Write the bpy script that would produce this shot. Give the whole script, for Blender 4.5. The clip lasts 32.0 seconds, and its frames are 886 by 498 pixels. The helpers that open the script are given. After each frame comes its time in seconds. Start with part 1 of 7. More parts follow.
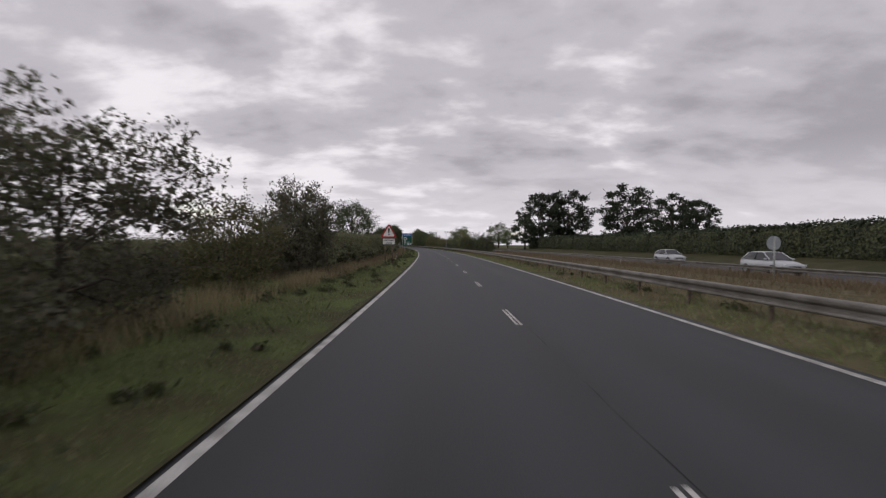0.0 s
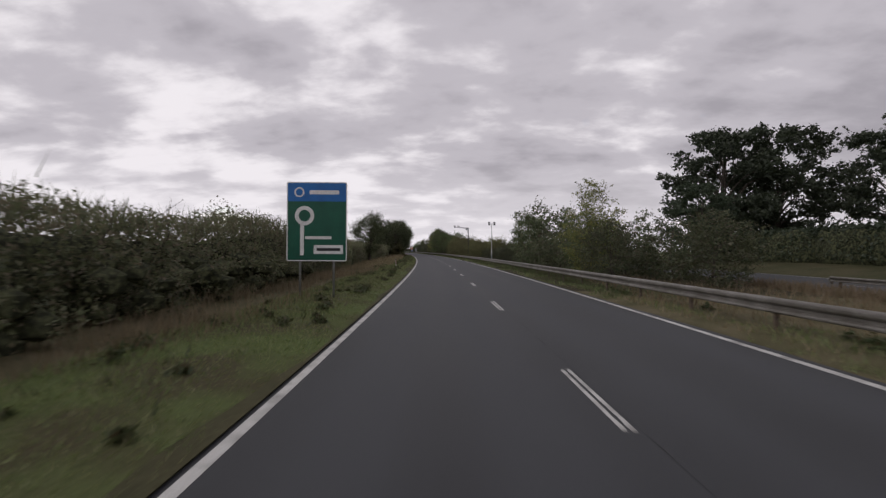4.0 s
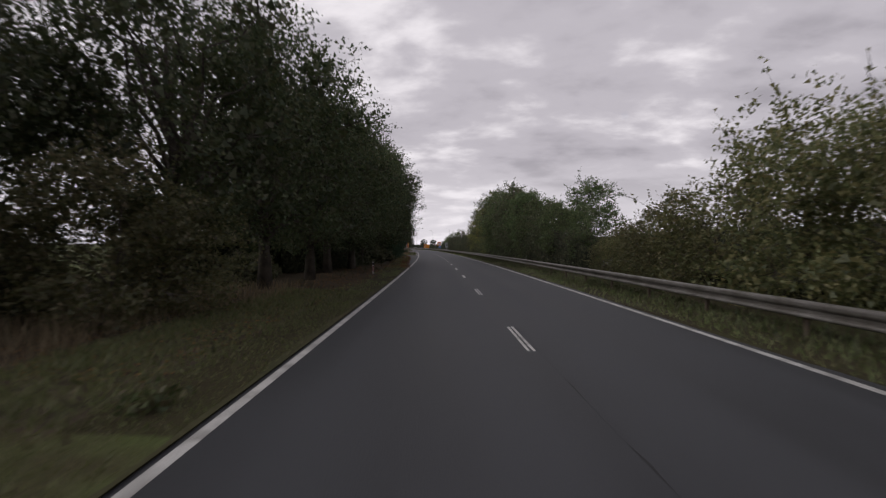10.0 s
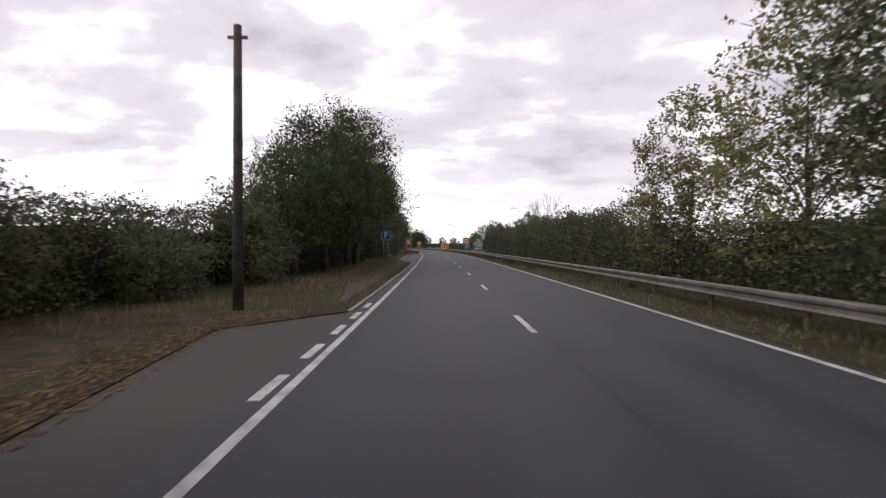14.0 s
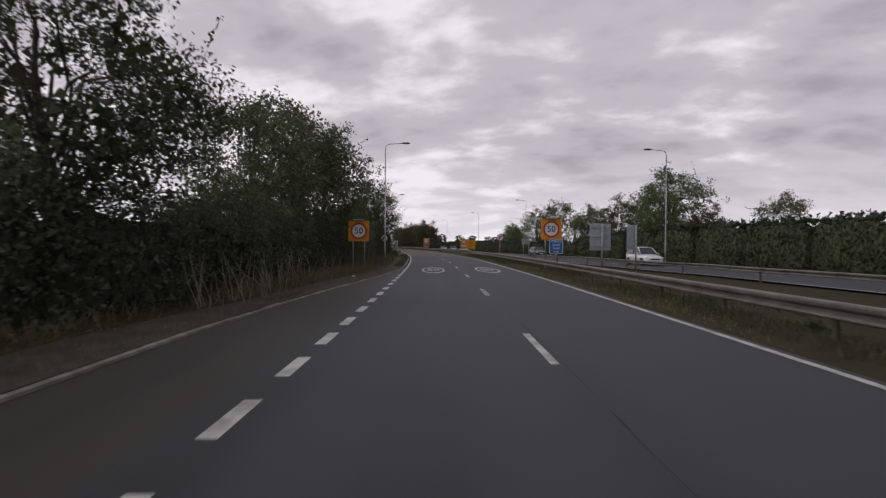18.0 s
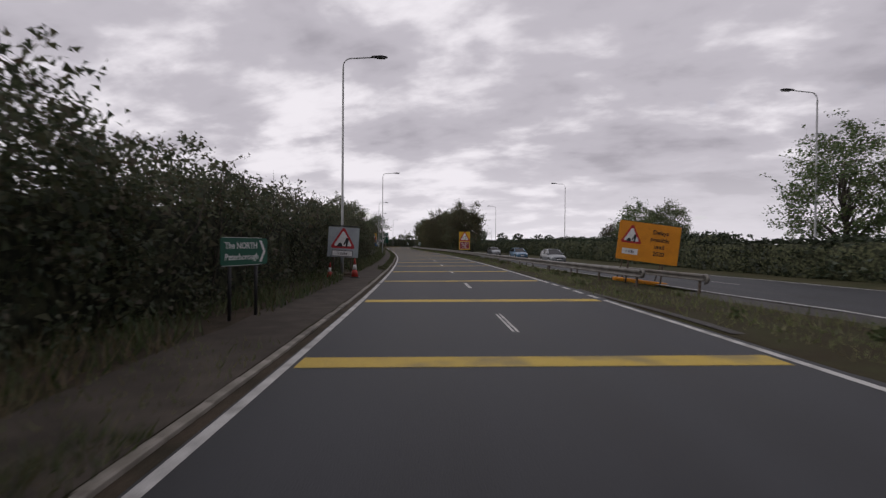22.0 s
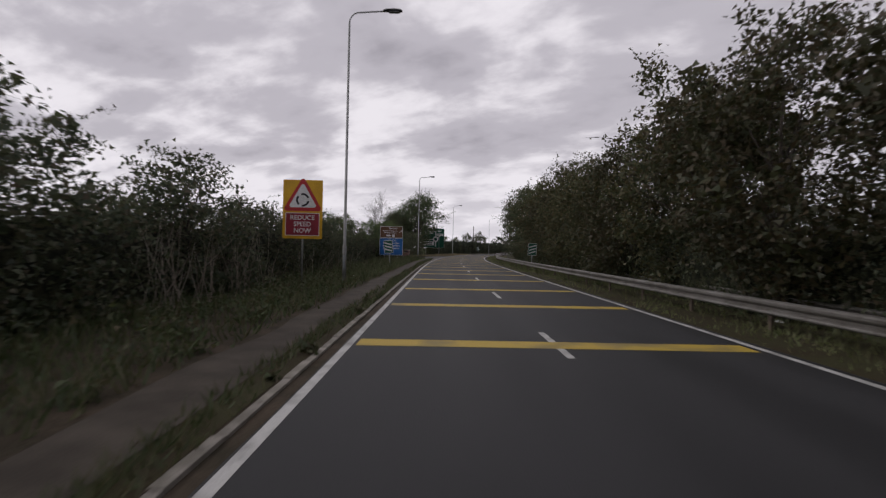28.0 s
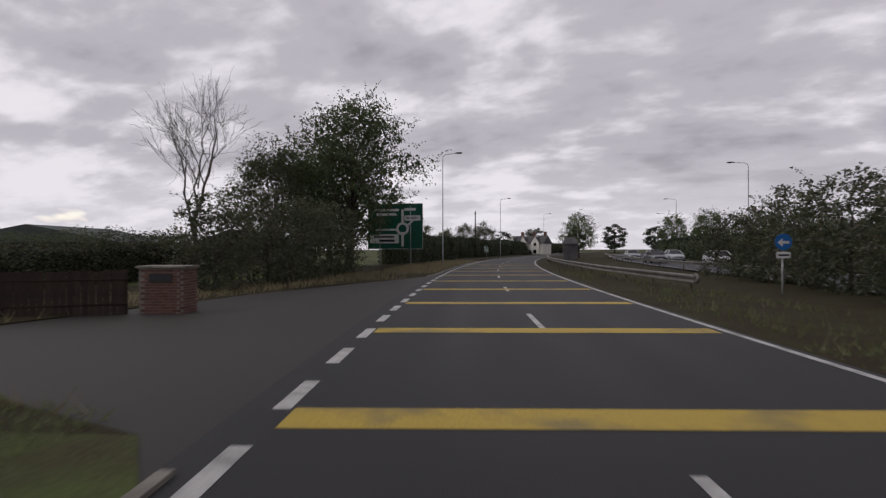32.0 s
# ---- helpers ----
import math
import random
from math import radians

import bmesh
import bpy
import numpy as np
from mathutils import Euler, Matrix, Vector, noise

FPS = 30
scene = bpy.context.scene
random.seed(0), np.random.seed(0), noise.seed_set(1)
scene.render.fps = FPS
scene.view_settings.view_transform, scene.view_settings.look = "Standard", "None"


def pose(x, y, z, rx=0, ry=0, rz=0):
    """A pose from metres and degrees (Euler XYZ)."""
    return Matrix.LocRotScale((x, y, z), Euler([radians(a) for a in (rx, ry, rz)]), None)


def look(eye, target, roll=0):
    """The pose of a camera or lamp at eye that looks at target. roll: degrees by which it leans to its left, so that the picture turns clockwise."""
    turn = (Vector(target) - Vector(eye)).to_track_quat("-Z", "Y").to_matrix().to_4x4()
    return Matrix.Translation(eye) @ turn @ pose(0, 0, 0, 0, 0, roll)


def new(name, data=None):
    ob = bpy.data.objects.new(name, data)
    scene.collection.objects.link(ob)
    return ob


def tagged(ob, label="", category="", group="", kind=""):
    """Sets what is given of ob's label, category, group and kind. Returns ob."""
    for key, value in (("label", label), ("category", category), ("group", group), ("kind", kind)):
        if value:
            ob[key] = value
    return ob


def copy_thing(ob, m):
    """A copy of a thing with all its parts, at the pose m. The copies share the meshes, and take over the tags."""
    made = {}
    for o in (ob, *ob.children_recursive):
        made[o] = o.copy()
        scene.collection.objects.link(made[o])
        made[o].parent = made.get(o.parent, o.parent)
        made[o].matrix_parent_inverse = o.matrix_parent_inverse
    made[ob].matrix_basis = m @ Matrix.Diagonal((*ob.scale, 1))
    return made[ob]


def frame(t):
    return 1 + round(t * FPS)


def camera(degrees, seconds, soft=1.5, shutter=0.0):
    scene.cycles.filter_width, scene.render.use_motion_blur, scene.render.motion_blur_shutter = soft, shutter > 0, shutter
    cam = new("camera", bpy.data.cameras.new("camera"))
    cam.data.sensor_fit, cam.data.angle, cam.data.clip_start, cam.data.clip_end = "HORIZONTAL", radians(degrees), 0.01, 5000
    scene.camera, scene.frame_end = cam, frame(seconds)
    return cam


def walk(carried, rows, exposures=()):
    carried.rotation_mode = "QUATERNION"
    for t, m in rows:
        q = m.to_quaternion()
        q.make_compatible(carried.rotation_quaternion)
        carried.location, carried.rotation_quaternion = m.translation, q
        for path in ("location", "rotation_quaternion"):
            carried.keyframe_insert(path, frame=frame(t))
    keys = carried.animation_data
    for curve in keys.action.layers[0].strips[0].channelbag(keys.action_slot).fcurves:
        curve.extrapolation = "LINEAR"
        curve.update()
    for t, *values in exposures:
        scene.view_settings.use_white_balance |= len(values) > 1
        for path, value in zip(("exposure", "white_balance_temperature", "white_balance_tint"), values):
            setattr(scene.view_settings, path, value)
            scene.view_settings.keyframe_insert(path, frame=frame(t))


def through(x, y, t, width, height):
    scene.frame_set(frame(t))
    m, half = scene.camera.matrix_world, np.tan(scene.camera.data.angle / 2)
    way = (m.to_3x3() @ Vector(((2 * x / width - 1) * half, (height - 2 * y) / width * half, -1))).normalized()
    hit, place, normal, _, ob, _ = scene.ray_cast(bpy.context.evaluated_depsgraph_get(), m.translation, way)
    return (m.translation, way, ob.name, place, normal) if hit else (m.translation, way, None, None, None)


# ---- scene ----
# The camera and its drive
cam = camera(85.3, 32.0, soft=1.3, shutter=0.14)
PATH = [
    (0.0, 1.99, -0.93, 1.706, 0.47, -0.56, -0.43),
    (0.5, 1.84, 10.26, 1.706, 0.72, -0.46, -0.39),
    (1.0, 1.62, 21.40, 1.705, 0.99, -0.38, -0.36),
    (1.5, 1.35, 32.44, 1.705, 1.30, -0.35, -0.32),
    (2.0, 1.00, 43.36, 1.704, 1.67, -0.33, -0.32),
    (2.5, 0.55, 54.12, 1.703, 2.13, -0.32, -0.39),
    (3.0, 0.02, 64.74, 1.702, 2.61, -0.22, -0.45),
    (3.5, -0.57, 75.23, 1.701, 3.02, 0.03, -0.41),
    (4.0, -1.22, 85.61, 1.699, 3.43, 0.16, -0.39),
    (4.5, -1.93, 95.91, 1.698, 3.82, 0.21, -0.41),
    (5.0, -2.71, 106.18, 1.697, 4.19, 0.19, -0.46),
    (5.5, -3.55, 116.45, 1.695, 4.55, 0.14, -0.51),
    (6.0, -4.45, 126.74, 1.695, 4.89, 0.06, -0.49),
    (6.5, -5.42, 137.02, 1.695, 5.23, 0.04, -0.37),
    (7.0, -6.43, 147.23, 1.696, 5.44, -0.00, -0.33),
    (7.5, -7.47, 157.37, 1.696, 5.64, -0.04, -0.19),
    (8.0, -8.58, 167.50, 1.697, 5.96, -0.05, -0.07),
    (8.5, -9.75, 177.64, 1.697, 6.29, -0.03, -0.09),
    (9.0, -11.00, 187.77, 1.697, 6.67, -0.03, -0.19),
    (9.5, -12.33, 197.82, 1.697, 7.10, -0.13, -0.31),
    (10.0, -13.71, 207.83, 1.697, 7.58, -0.30, -0.41),
    (10.5, -15.14, 217.82, 1.697, 8.10, -0.52, -0.40),
    (11.0, -16.63, 227.86, 1.697, 8.54, -0.71, -0.39),
    (11.5, -18.20, 238.06, 1.696, 8.74, -0.77, -0.49),
    (12.0, -19.81, 248.15, 1.695, 8.85, -0.75, -0.53),
    (12.5, -21.40, 257.89, 1.694, 9.00, -0.66, -0.32),
    (13.0, -23.03, 267.43, 1.693, 9.22, -0.55, -0.08),
    (13.5, -24.70, 276.92, 1.692, 9.54, -0.46, -0.01),
    (14.0, -26.41, 286.36, 1.691, 9.91, -0.40, -0.06),
    (14.5, -28.15, 295.74, 1.690, 10.28, -0.38, -0.20),
    (15.0, -29.90, 305.06, 1.690, 10.60, -0.41, -0.38),
    (15.5, -31.63, 314.31, 1.690, 10.84, -0.47, -0.54),
    (16.0, -33.35, 323.50, 1.690, 10.96, -0.56, -0.61),
    (16.5, -35.04, 332.63, 1.690, 11.35, -0.54, -0.50),
    (17.0, -36.75, 341.70, 1.690, 11.69, -0.58, -0.38),
    (17.5, -38.55, 350.71, 1.690, 11.77, -0.51, -0.30),
    (18.0, -40.40, 359.61, 1.690, 11.78, -0.54, -0.29),
    (18.5, -42.26, 368.36, 1.691, 11.86, -0.51, -0.27),
    (19.0, -44.20, 377.08, 1.691, 12.22, -0.41, -0.21),
    (19.5, -46.17, 385.60, 1.691, 12.50, -0.36, 0.02),
    (20.0, -48.20, 394.07, 1.692, 12.79, -0.38, 0.19),
    (20.5, -50.31, 402.46, 1.692, 13.27, -0.41, 0.09),
    (21.0, -52.53, 410.79, 1.693, 13.96, -0.47, -0.12),
    (21.5, -54.91, 419.06, 1.693, 14.86, -0.54, -0.30),
    (22.0, -57.41, 427.27, 1.694, 15.97, -0.61, -0.44),
    (22.5, -60.02, 435.36, 1.694, 17.11, -0.56, -0.54),
    (23.0, -62.75, 443.35, 1.694, 18.09, -0.49, -0.60),
    (23.5, -65.61, 451.27, 1.694, 18.75, -0.51, -0.56),
    (24.0, -68.52, 459.10, 1.693, 19.29, -0.59, -0.51),
    (24.5, -71.40, 466.84, 1.694, 19.93, -0.67, -0.51),
    (25.0, -74.32, 474.54, 1.694, 20.60, -0.72, -0.54),
    (25.5, -77.31, 482.24, 1.693, 21.25, -0.69, -0.53),
    (26.0, -80.41, 489.96, 1.692, 21.85, -0.60, -0.57),
    (26.5, -83.59, 497.71, 1.691, 22.40, -0.48, -0.68),
    (27.0, -86.87, 505.51, 1.690, 22.90, -0.36, -0.88),
    (27.5, -90.24, 513.36, 1.689, 23.34, -0.23, -1.12),
    (28.0, -93.71, 521.29, 1.688, 23.71, -0.11, -1.28),
    (28.5, -97.21, 529.20, 1.687, 23.81, -0.08, -1.03),
    (29.0, -100.74, 537.13, 1.687, 23.74, -0.05, -0.76),
    (29.5, -104.24, 545.02, 1.687, 23.56, 0.03, -0.55),
    (30.0, -107.71, 552.92, 1.686, 23.34, 0.08, -0.46),
    (30.5, -111.14, 560.85, 1.686, 23.14, 0.00, -0.47),
    (31.0, -114.47, 568.83, 1.686, 22.77, -0.13, -0.49),
    (31.5, -117.68, 576.82, 1.686, 22.41, -0.09, -0.24),
    (32.0, -120.75, 584.85, 1.686, 21.95, 0.04, 0.12),
]
BEND = [5.5, 5.6, 5.7, 5.9, 6.2, 6.7, 7.1, 7.1, 6.9, 6.3, 5.3, 4.2, 3.8, 4.4, 5.5, 5.6, 4.5, 3.1, 3.1, 5.8, 10.6, 14.7, 16.1, 15.1, 14.1, 13.0, 10.8, 7.5, 3.0, -3.3, -12.0, -21.3, -27.4, -30.2, -31.0, -30.8, -30.0, -29.0, -28.0, -27.0, -26.1, -25.3]
FALL = [0.0124, 0.0108, 0.0074, 0.0074, 0.007, 0.0046, 0.0041, 0.0055, 0.0084, 0.0035, 0.0022, 0.0074, 0.0141, 0.0189, 0.0226]
EXPOSURE = [(0.0, 0.0, 6500, 11), (8.0, 0.0, 6500, 11), (10.0, 0.0, 6500, 11.5), (11.0, 0.47, 6500, 12), (12.0, 0.6, 6490, 12), (13.0, 0.68, 6490, 12), (14.5, 0.6, 6460, 12), (16.0, 0.25, 6440, 12), (17.0, 0.2, 6430, 12), (18.0, 0.0, 6430, 12), (21.0, 0.0, 6430, 12), (27.0, -0.05, 6410, 12), (32.0, -0.1, 6400, 12)]
walk(cam, [(t, pose(x, y, z, 90 + pitch, roll, yaw)) for t, x, y, z, yaw, pitch, roll in PATH], EXPOSURE)


# ---- sky and sun: broken overcast ----
def make_sky():
    w = bpy.data.worlds.new("overcast_sky")
    scene.world = w
    w.use_nodes = True
    nt = w.node_tree
    nt.nodes.clear()
    N, L = nt.nodes.new, nt.links.new

    def math_node(op, a, b=None):
        n = N("ShaderNodeMath")
        n.operation = op
        for k, v in enumerate((a, b)):
            if v is None:
                continue
            if isinstance(v, (int, float)):
                n.inputs[k].default_value = v
            else:
                L(v, n.inputs[k])
        return n.outputs[0]

    tc = N("ShaderNodeTexCoord")
    sep = N("ShaderNodeSeparateXYZ")
    L(tc.outputs["Generated"], sep.inputs[0])
    h = math_node("ADD", math_node("MAXIMUM", sep.outputs[2], 0.0), 0.26)
    comb = N("ShaderNodeCombineXYZ")
    L(math_node("DIVIDE", sep.outputs[0], h), comb.inputs[0])
    L(math_node("DIVIDE", sep.outputs[1], h), comb.inputs[1])

    def cloud(scale, detail, rough, warp, offset, stretch=(1.0, 1.0, 1.0)):
        mp = N("ShaderNodeMapping")
        mp.inputs["Location"].default_value = offset
        mp.inputs["Scale"].default_value = stretch
        L(comb.outputs[0], mp.inputs[0])
        n = N("ShaderNodeTexNoise")
        n.inputs["Scale"].default_value = scale
        n.inputs["Detail"].default_value = detail
        n.inputs["Roughness"].default_value = rough
        n.inputs["Distortion"].default_value = warp
        L(mp.outputs[0], n.inputs["Vector"])
        return n.outputs["Fac"]

    # cloud banks, their ragged undersides, and fine wisps
    big = cloud(0.62, 3.0, 0.5, 0.2, (3.1, 1.4, 0.0), (0.9, 1.0, 1.0))
    mid = cloud(2.7, 6.0, 0.5, 0.15, (0.4, 5.2, 0.0), (0.85, 1.05, 1.0))
    wisp = cloud(6.5, 5.0, 0.55, 0.2, (2.2, 8.1, 0.0), (0.7, 1.15, 1.0))
    mix = math_node("ADD", math_node("MULTIPLY", big, 0.3), math_node("MULTIPLY", mid, 0.52))
    mix = math_node("ADD", mix, math_node("MULTIPLY", wisp, 0.18))
    # brighter towards the hidden sun
    mix = math_node("SUBTRACT", mix, math_node("MULTIPLY", sep.outputs[0], 0.1))
    mix = math_node("SUBTRACT", mix, math_node("MULTIPLY", sep.outputs[2], 0.03))
    ramp = N("ShaderNodeValToRGB")
    ramp.color_ramp.interpolation = "EASE"
    e = ramp.color_ramp.elements
    e[0].position, e[0].color = 0.36, (0.37, 0.35, 0.386, 1)
    e[1].position, e[1].color = 0.615, (0.87, 0.835, 0.865, 1)
    m = ramp.color_ramp.elements.new(0.49)
    m.color = (0.52, 0.494, 0.535, 1)
    L(mix, ramp.inputs[0])
    # a paler band towards the horizon
    pale = N("ShaderNodeMixRGB")
    pale.inputs[2].default_value = (0.86, 0.826, 0.862, 1)
    band = math_node("MULTIPLY", math_node("SUBTRACT", 1.0, math_node("MINIMUM", math_node("MULTIPLY", math_node("ABSOLUTE", sep.outputs[2]), 5.5), 1.0)), 0.68)
    L(band, pale.inputs[0])
    L(ramp.outputs[0], pale.inputs[1])
    # small gaps that let blue sky through
    sky = N("ShaderNodeTexSky")
    sky.sky_type = "NISHITA"
    sky.sun_disc = False
    sky.sun_elevation, sky.sun_rotation = radians(38), radians(-60)
    blue = N("ShaderNodeMixRGB")
    blue.blend_type = "MULTIPLY"
    blue.inputs[0].default_value = 1.0
    blue.inputs[2].default_value = (0.12, 0.12, 0.12, 1)
    L(sky.outputs[0], blue.inputs[1])
    hole = N("ShaderNodeValToRGB")
    hole.color_ramp.elements[0].position, hole.color_ramp.elements[1].position = 0.66, 0.74
    L(cloud(1.15, 4.0, 0.5, 0.2, (7.7, 2.9, 0.0)), hole.inputs[0])
    both = N("ShaderNodeMixRGB")
    L(math_node("MULTIPLY", hole.outputs[0], 0.7), both.inputs[0])
    L(pale.outputs[0], both.inputs[1])
    L(blue.outputs[0], both.inputs[2])
    bg = N("ShaderNodeBackground")
    bg.inputs[1].default_value = 1.0
    L(both.outputs[0], bg.inputs[0])
    L(bg.outputs[0], N("ShaderNodeOutputWorld").inputs[0])


make_sky()
sun = new("sun", bpy.data.lights.new("sun", "SUN"))
sun.data.energy, sun.data.angle, sun.data.color = 0.7, radians(25), (1.0, 0.96, 0.9)
sun.matrix_world = look((-60, -35, 60), (0, 0, 0))


# ---- materials ----
def mat(name, col, col2=None, rough=0.8, metal=0.0, scale=2.0, fine=30.0, bump=0.15, coords="Object", rand=0.0, spec=0.4, mixat=(0.35, 0.65)):
    """Two-scale mottled surface: colour between col and col2, finer grain over it, small relief, and a shade of its own for each piece."""
    m = bpy.data.materials.new(name)
    m.use_nodes = True
    nt = m.node_tree
    N, L = nt.nodes.new, nt.links.new
    b = nt.nodes["Principled BSDF"]
    b.inputs["Roughness"].default_value, b.inputs["Metallic"].default_value = rough, metal
    b.inputs["Specular IOR Level"].default_value = spec
    col2 = col2 or tuple(c * 0.7 for c in col)
    tc = N("ShaderNodeTexCoord")
    n1, n2 = N("ShaderNodeTexNoise"), N("ShaderNodeTexNoise")
    for n, s, d in ((n1, scale, 5.0), (n2, fine, 3.0)):
        n.inputs["Scale"].default_value, n.inputs["Detail"].default_value = s, d
        L(tc.outputs[coords], n.inputs["Vector"])
    r = N("ShaderNodeValToRGB")
    r.color_ramp.elements[0].position, r.color_ramp.elements[1].position = mixat
    r.color_ramp.elements[0].color, r.color_ramp.elements[1].color = (*col2, 1), (*col, 1)
    L(n1.outputs["Fac"], r.inputs[0])
    hsv = N("ShaderNodeHueSaturation")
    L(r.outputs[0], hsv.inputs["Color"])
    mr = N("ShaderNodeMapRange")
    mr.inputs["From Min"].default_value, mr.inputs["From Max"].default_value = 0.3, 0.7
    mr.inputs["To Min"].default_value, mr.inputs["To Max"].default_value = 0.8, 1.2
    L(n2.outputs["Fac"], mr.inputs[0])
    val = mr.outputs[0]
    if rand:
        oi = N("ShaderNodeObjectInfo")
        mo = N("ShaderNodeMapRange")
        mo.inputs["To Min"].default_value, mo.inputs["To Max"].default_value = 1 - rand, 1 + rand
        L(oi.outputs["Random"], mo.inputs[0])
        mu = N("ShaderNodeMath")
        mu.operation = "MULTIPLY"
        L(val, mu.inputs[0])
        L(mo.outputs[0], mu.inputs[1])
        val = mu.outputs[0]
    L(val, hsv.inputs["Value"])
    L(hsv.outputs[0], b.inputs["Base Color"])
    if bump:
        bp = N("ShaderNodeBump")
        bp.inputs["Strength"].default_value, bp.inputs["Distance"].default_value = bump, 0.02
        L(n2.outputs["Fac"], bp.inputs["Height"])
        L(bp.outputs[0], b.inputs["Normal"])
    return m


def leaf_mat(name, cols, through=0.3, rough=0.6):
    """Leaves: each takes a shade between the given colours, and lets some light through."""
    m = bpy.data.materials.new(name)
    m.use_nodes = True
    nt = m.node_tree
    N, L = nt.nodes.new, nt.links.new
    nt.nodes.clear()
    g = N("ShaderNodeNewGeometry")
    oi = N("ShaderNodeObjectInfo")
    r = N("ShaderNodeValToRGB")
    e = r.color_ramp.elements
    while len(e) < len(cols):
        e.new(0.5)
    for k, c in enumerate(cols):
        e[k].position, e[k].color = k / (len(cols) - 1), (*c, 1)
    L(g.outputs["Random Per Island"], r.inputs[0])
    hsv = N("ShaderNodeHueSaturation")
    mr, mh = N("ShaderNodeMapRange"), N("ShaderNodeMapRange")
    mr.inputs["To Min"].default_value, mr.inputs["To Max"].default_value = 0.75, 1.25
    mh.inputs["To Min"].default_value, mh.inputs["To Max"].default_value = 0.485, 0.515
    L(oi.outputs["Random"], mr.inputs[0])
    L(oi.outputs["Random"], mh.inputs[0])
    L(mr.outputs[0], hsv.inputs["Value"])
    L(mh.outputs[0], hsv.inputs["Hue"])
    L(r.outputs[0], hsv.inputs["Color"])
    d, t, gl = N("ShaderNodeBsdfDiffuse"), N("ShaderNodeBsdfTranslucent"), N("ShaderNodeBsdfGlossy")
    gl.inputs["Roughness"].default_value = rough
    L(hsv.outputs[0], d.inputs[0])
    L(hsv.outputs[0], t.inputs[0])
    a, b = N("ShaderNodeMixShader"), N("ShaderNodeMixShader")
    a.inputs[0].default_value, b.inputs[0].default_value = through, 0.04
    L(d.outputs[0], a.inputs[1])
    L(t.outputs[0], a.inputs[2])
    L(a.outputs[0], b.inputs[1])
    L(gl.outputs[0], b.inputs[2])
    L(b.outputs[0], N("ShaderNodeOutputMaterial").inputs[0])
    return m


def shade_core_mat(name, lo, hi):
    """Solid core behind the outer leaves: shade between leaves painted as leaf-sized dark mottling."""
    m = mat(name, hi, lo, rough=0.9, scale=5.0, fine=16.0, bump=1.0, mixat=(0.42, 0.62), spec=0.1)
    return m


def asphalt(name, base, warm, tracks=True):
    """Road surfacing: chippings, patchy tone, darker oil streak and polished wheel tracks along the lanes (UV x is metres across, y along)."""
    m = bpy.data.materials.new(name)
    m.use_nodes = True
    nt = m.node_tree
    N, L = nt.nodes.new, nt.links.new
    b = nt.nodes["Principled BSDF"]
    b.inputs["Specular IOR Level"].default_value = 0.42
    uv = N("ShaderNodeUVMap")
    mp = N("ShaderNodeMapping")
    mp.inputs["Scale"].default_value = (1.0, 0.035, 1.0)
    L(uv.outputs[0], mp.inputs[0])
    streak = N("ShaderNodeTexNoise")
    streak.inputs["Scale"].default_value, streak.inputs["Detail"].default_value = 1.3, 6.0
    L(mp.outputs[0], streak.inputs["Vector"])
    patch = N("ShaderNodeTexNoise")
    patch.inputs["Scale"].default_value, patch.inputs["Detail"].default_value = 0.25, 5.0
    L(uv.outputs[0], patch.inputs["Vector"])
    chip = N("ShaderNodeTexVoronoi")
    chip.inputs["Scale"].default_value = 70.0
    L(uv.outputs[0], chip.inputs["Vector"])
    grain = N("ShaderNodeTexNoise")
    grain.inputs["Scale"].default_value, grain.inputs["Detail"].default_value = 120.0, 2.0
    L(uv.outputs[0], grain.inputs["Vector"])

    def mo(op, a, c):
        n = N("ShaderNodeMath")
        n.operation = op
        for k, v in enumerate((a, c)):
            if isinstance(v, (int, float)):
                n.inputs[k].default_value = v
            else:
                L(v, n.inputs[k])
        return n.outputs[0]

    tone = mo("ADD", mo("MULTIPLY", streak.outputs["Fac"], 1.15), mo("MULTIPLY", patch.outputs["Fac"], 0.95))
    tone = mo("SUBTRACT", tone, 0.35)
    tone = mo("ADD", tone, mo("MULTIPLY", mo("SUBTRACT", grain.outputs["Fac"], 0.5), 0.9))
    if tracks:
        sep = N("ShaderNodeSeparateXYZ")
        L(uv.outputs[0], sep.inputs[0])
        wave = mo("COSINE", mo("MULTIPLY", mo("SUBTRACT", sep.outputs[0], 1.0), 2 * math.pi / 1.815), 0.0)
        tone = mo("ADD", tone, mo("MULTIPLY", wave, 0.2))
    r = N("ShaderNodeValToRGB")
    r.color_ramp.elements[0].position, r.color_ramp.elements[1].position = 0.2, 0.95
    r.color_ramp.elements[0].color = (base * 0.58, base * 0.62 * (1 - warm * 0.5), base * 0.69 * (1 - warm), 1)
    r.color_ramp.elements[1].color = (base * 1.42, base * 1.5 * (1 - warm * 0.5), base * 1.68 * (1 - warm), 1)
    L(tone, r.inputs[0])
    L(r.outputs[0], b.inputs["Base Color"])
    L(mo("ADD", mo("MULTIPLY", tone, 0.15), 0.58), b.inputs["Roughness"])
    bp = N("ShaderNodeBump")
    bp.inputs["Strength"].default_value, bp.inputs["Distance"].default_value = 0.5, 0.006
    L(chip.outputs["Distance"], bp.inputs["Height"])
    L(bp.outputs[0], b.inputs["Normal"])
    return m


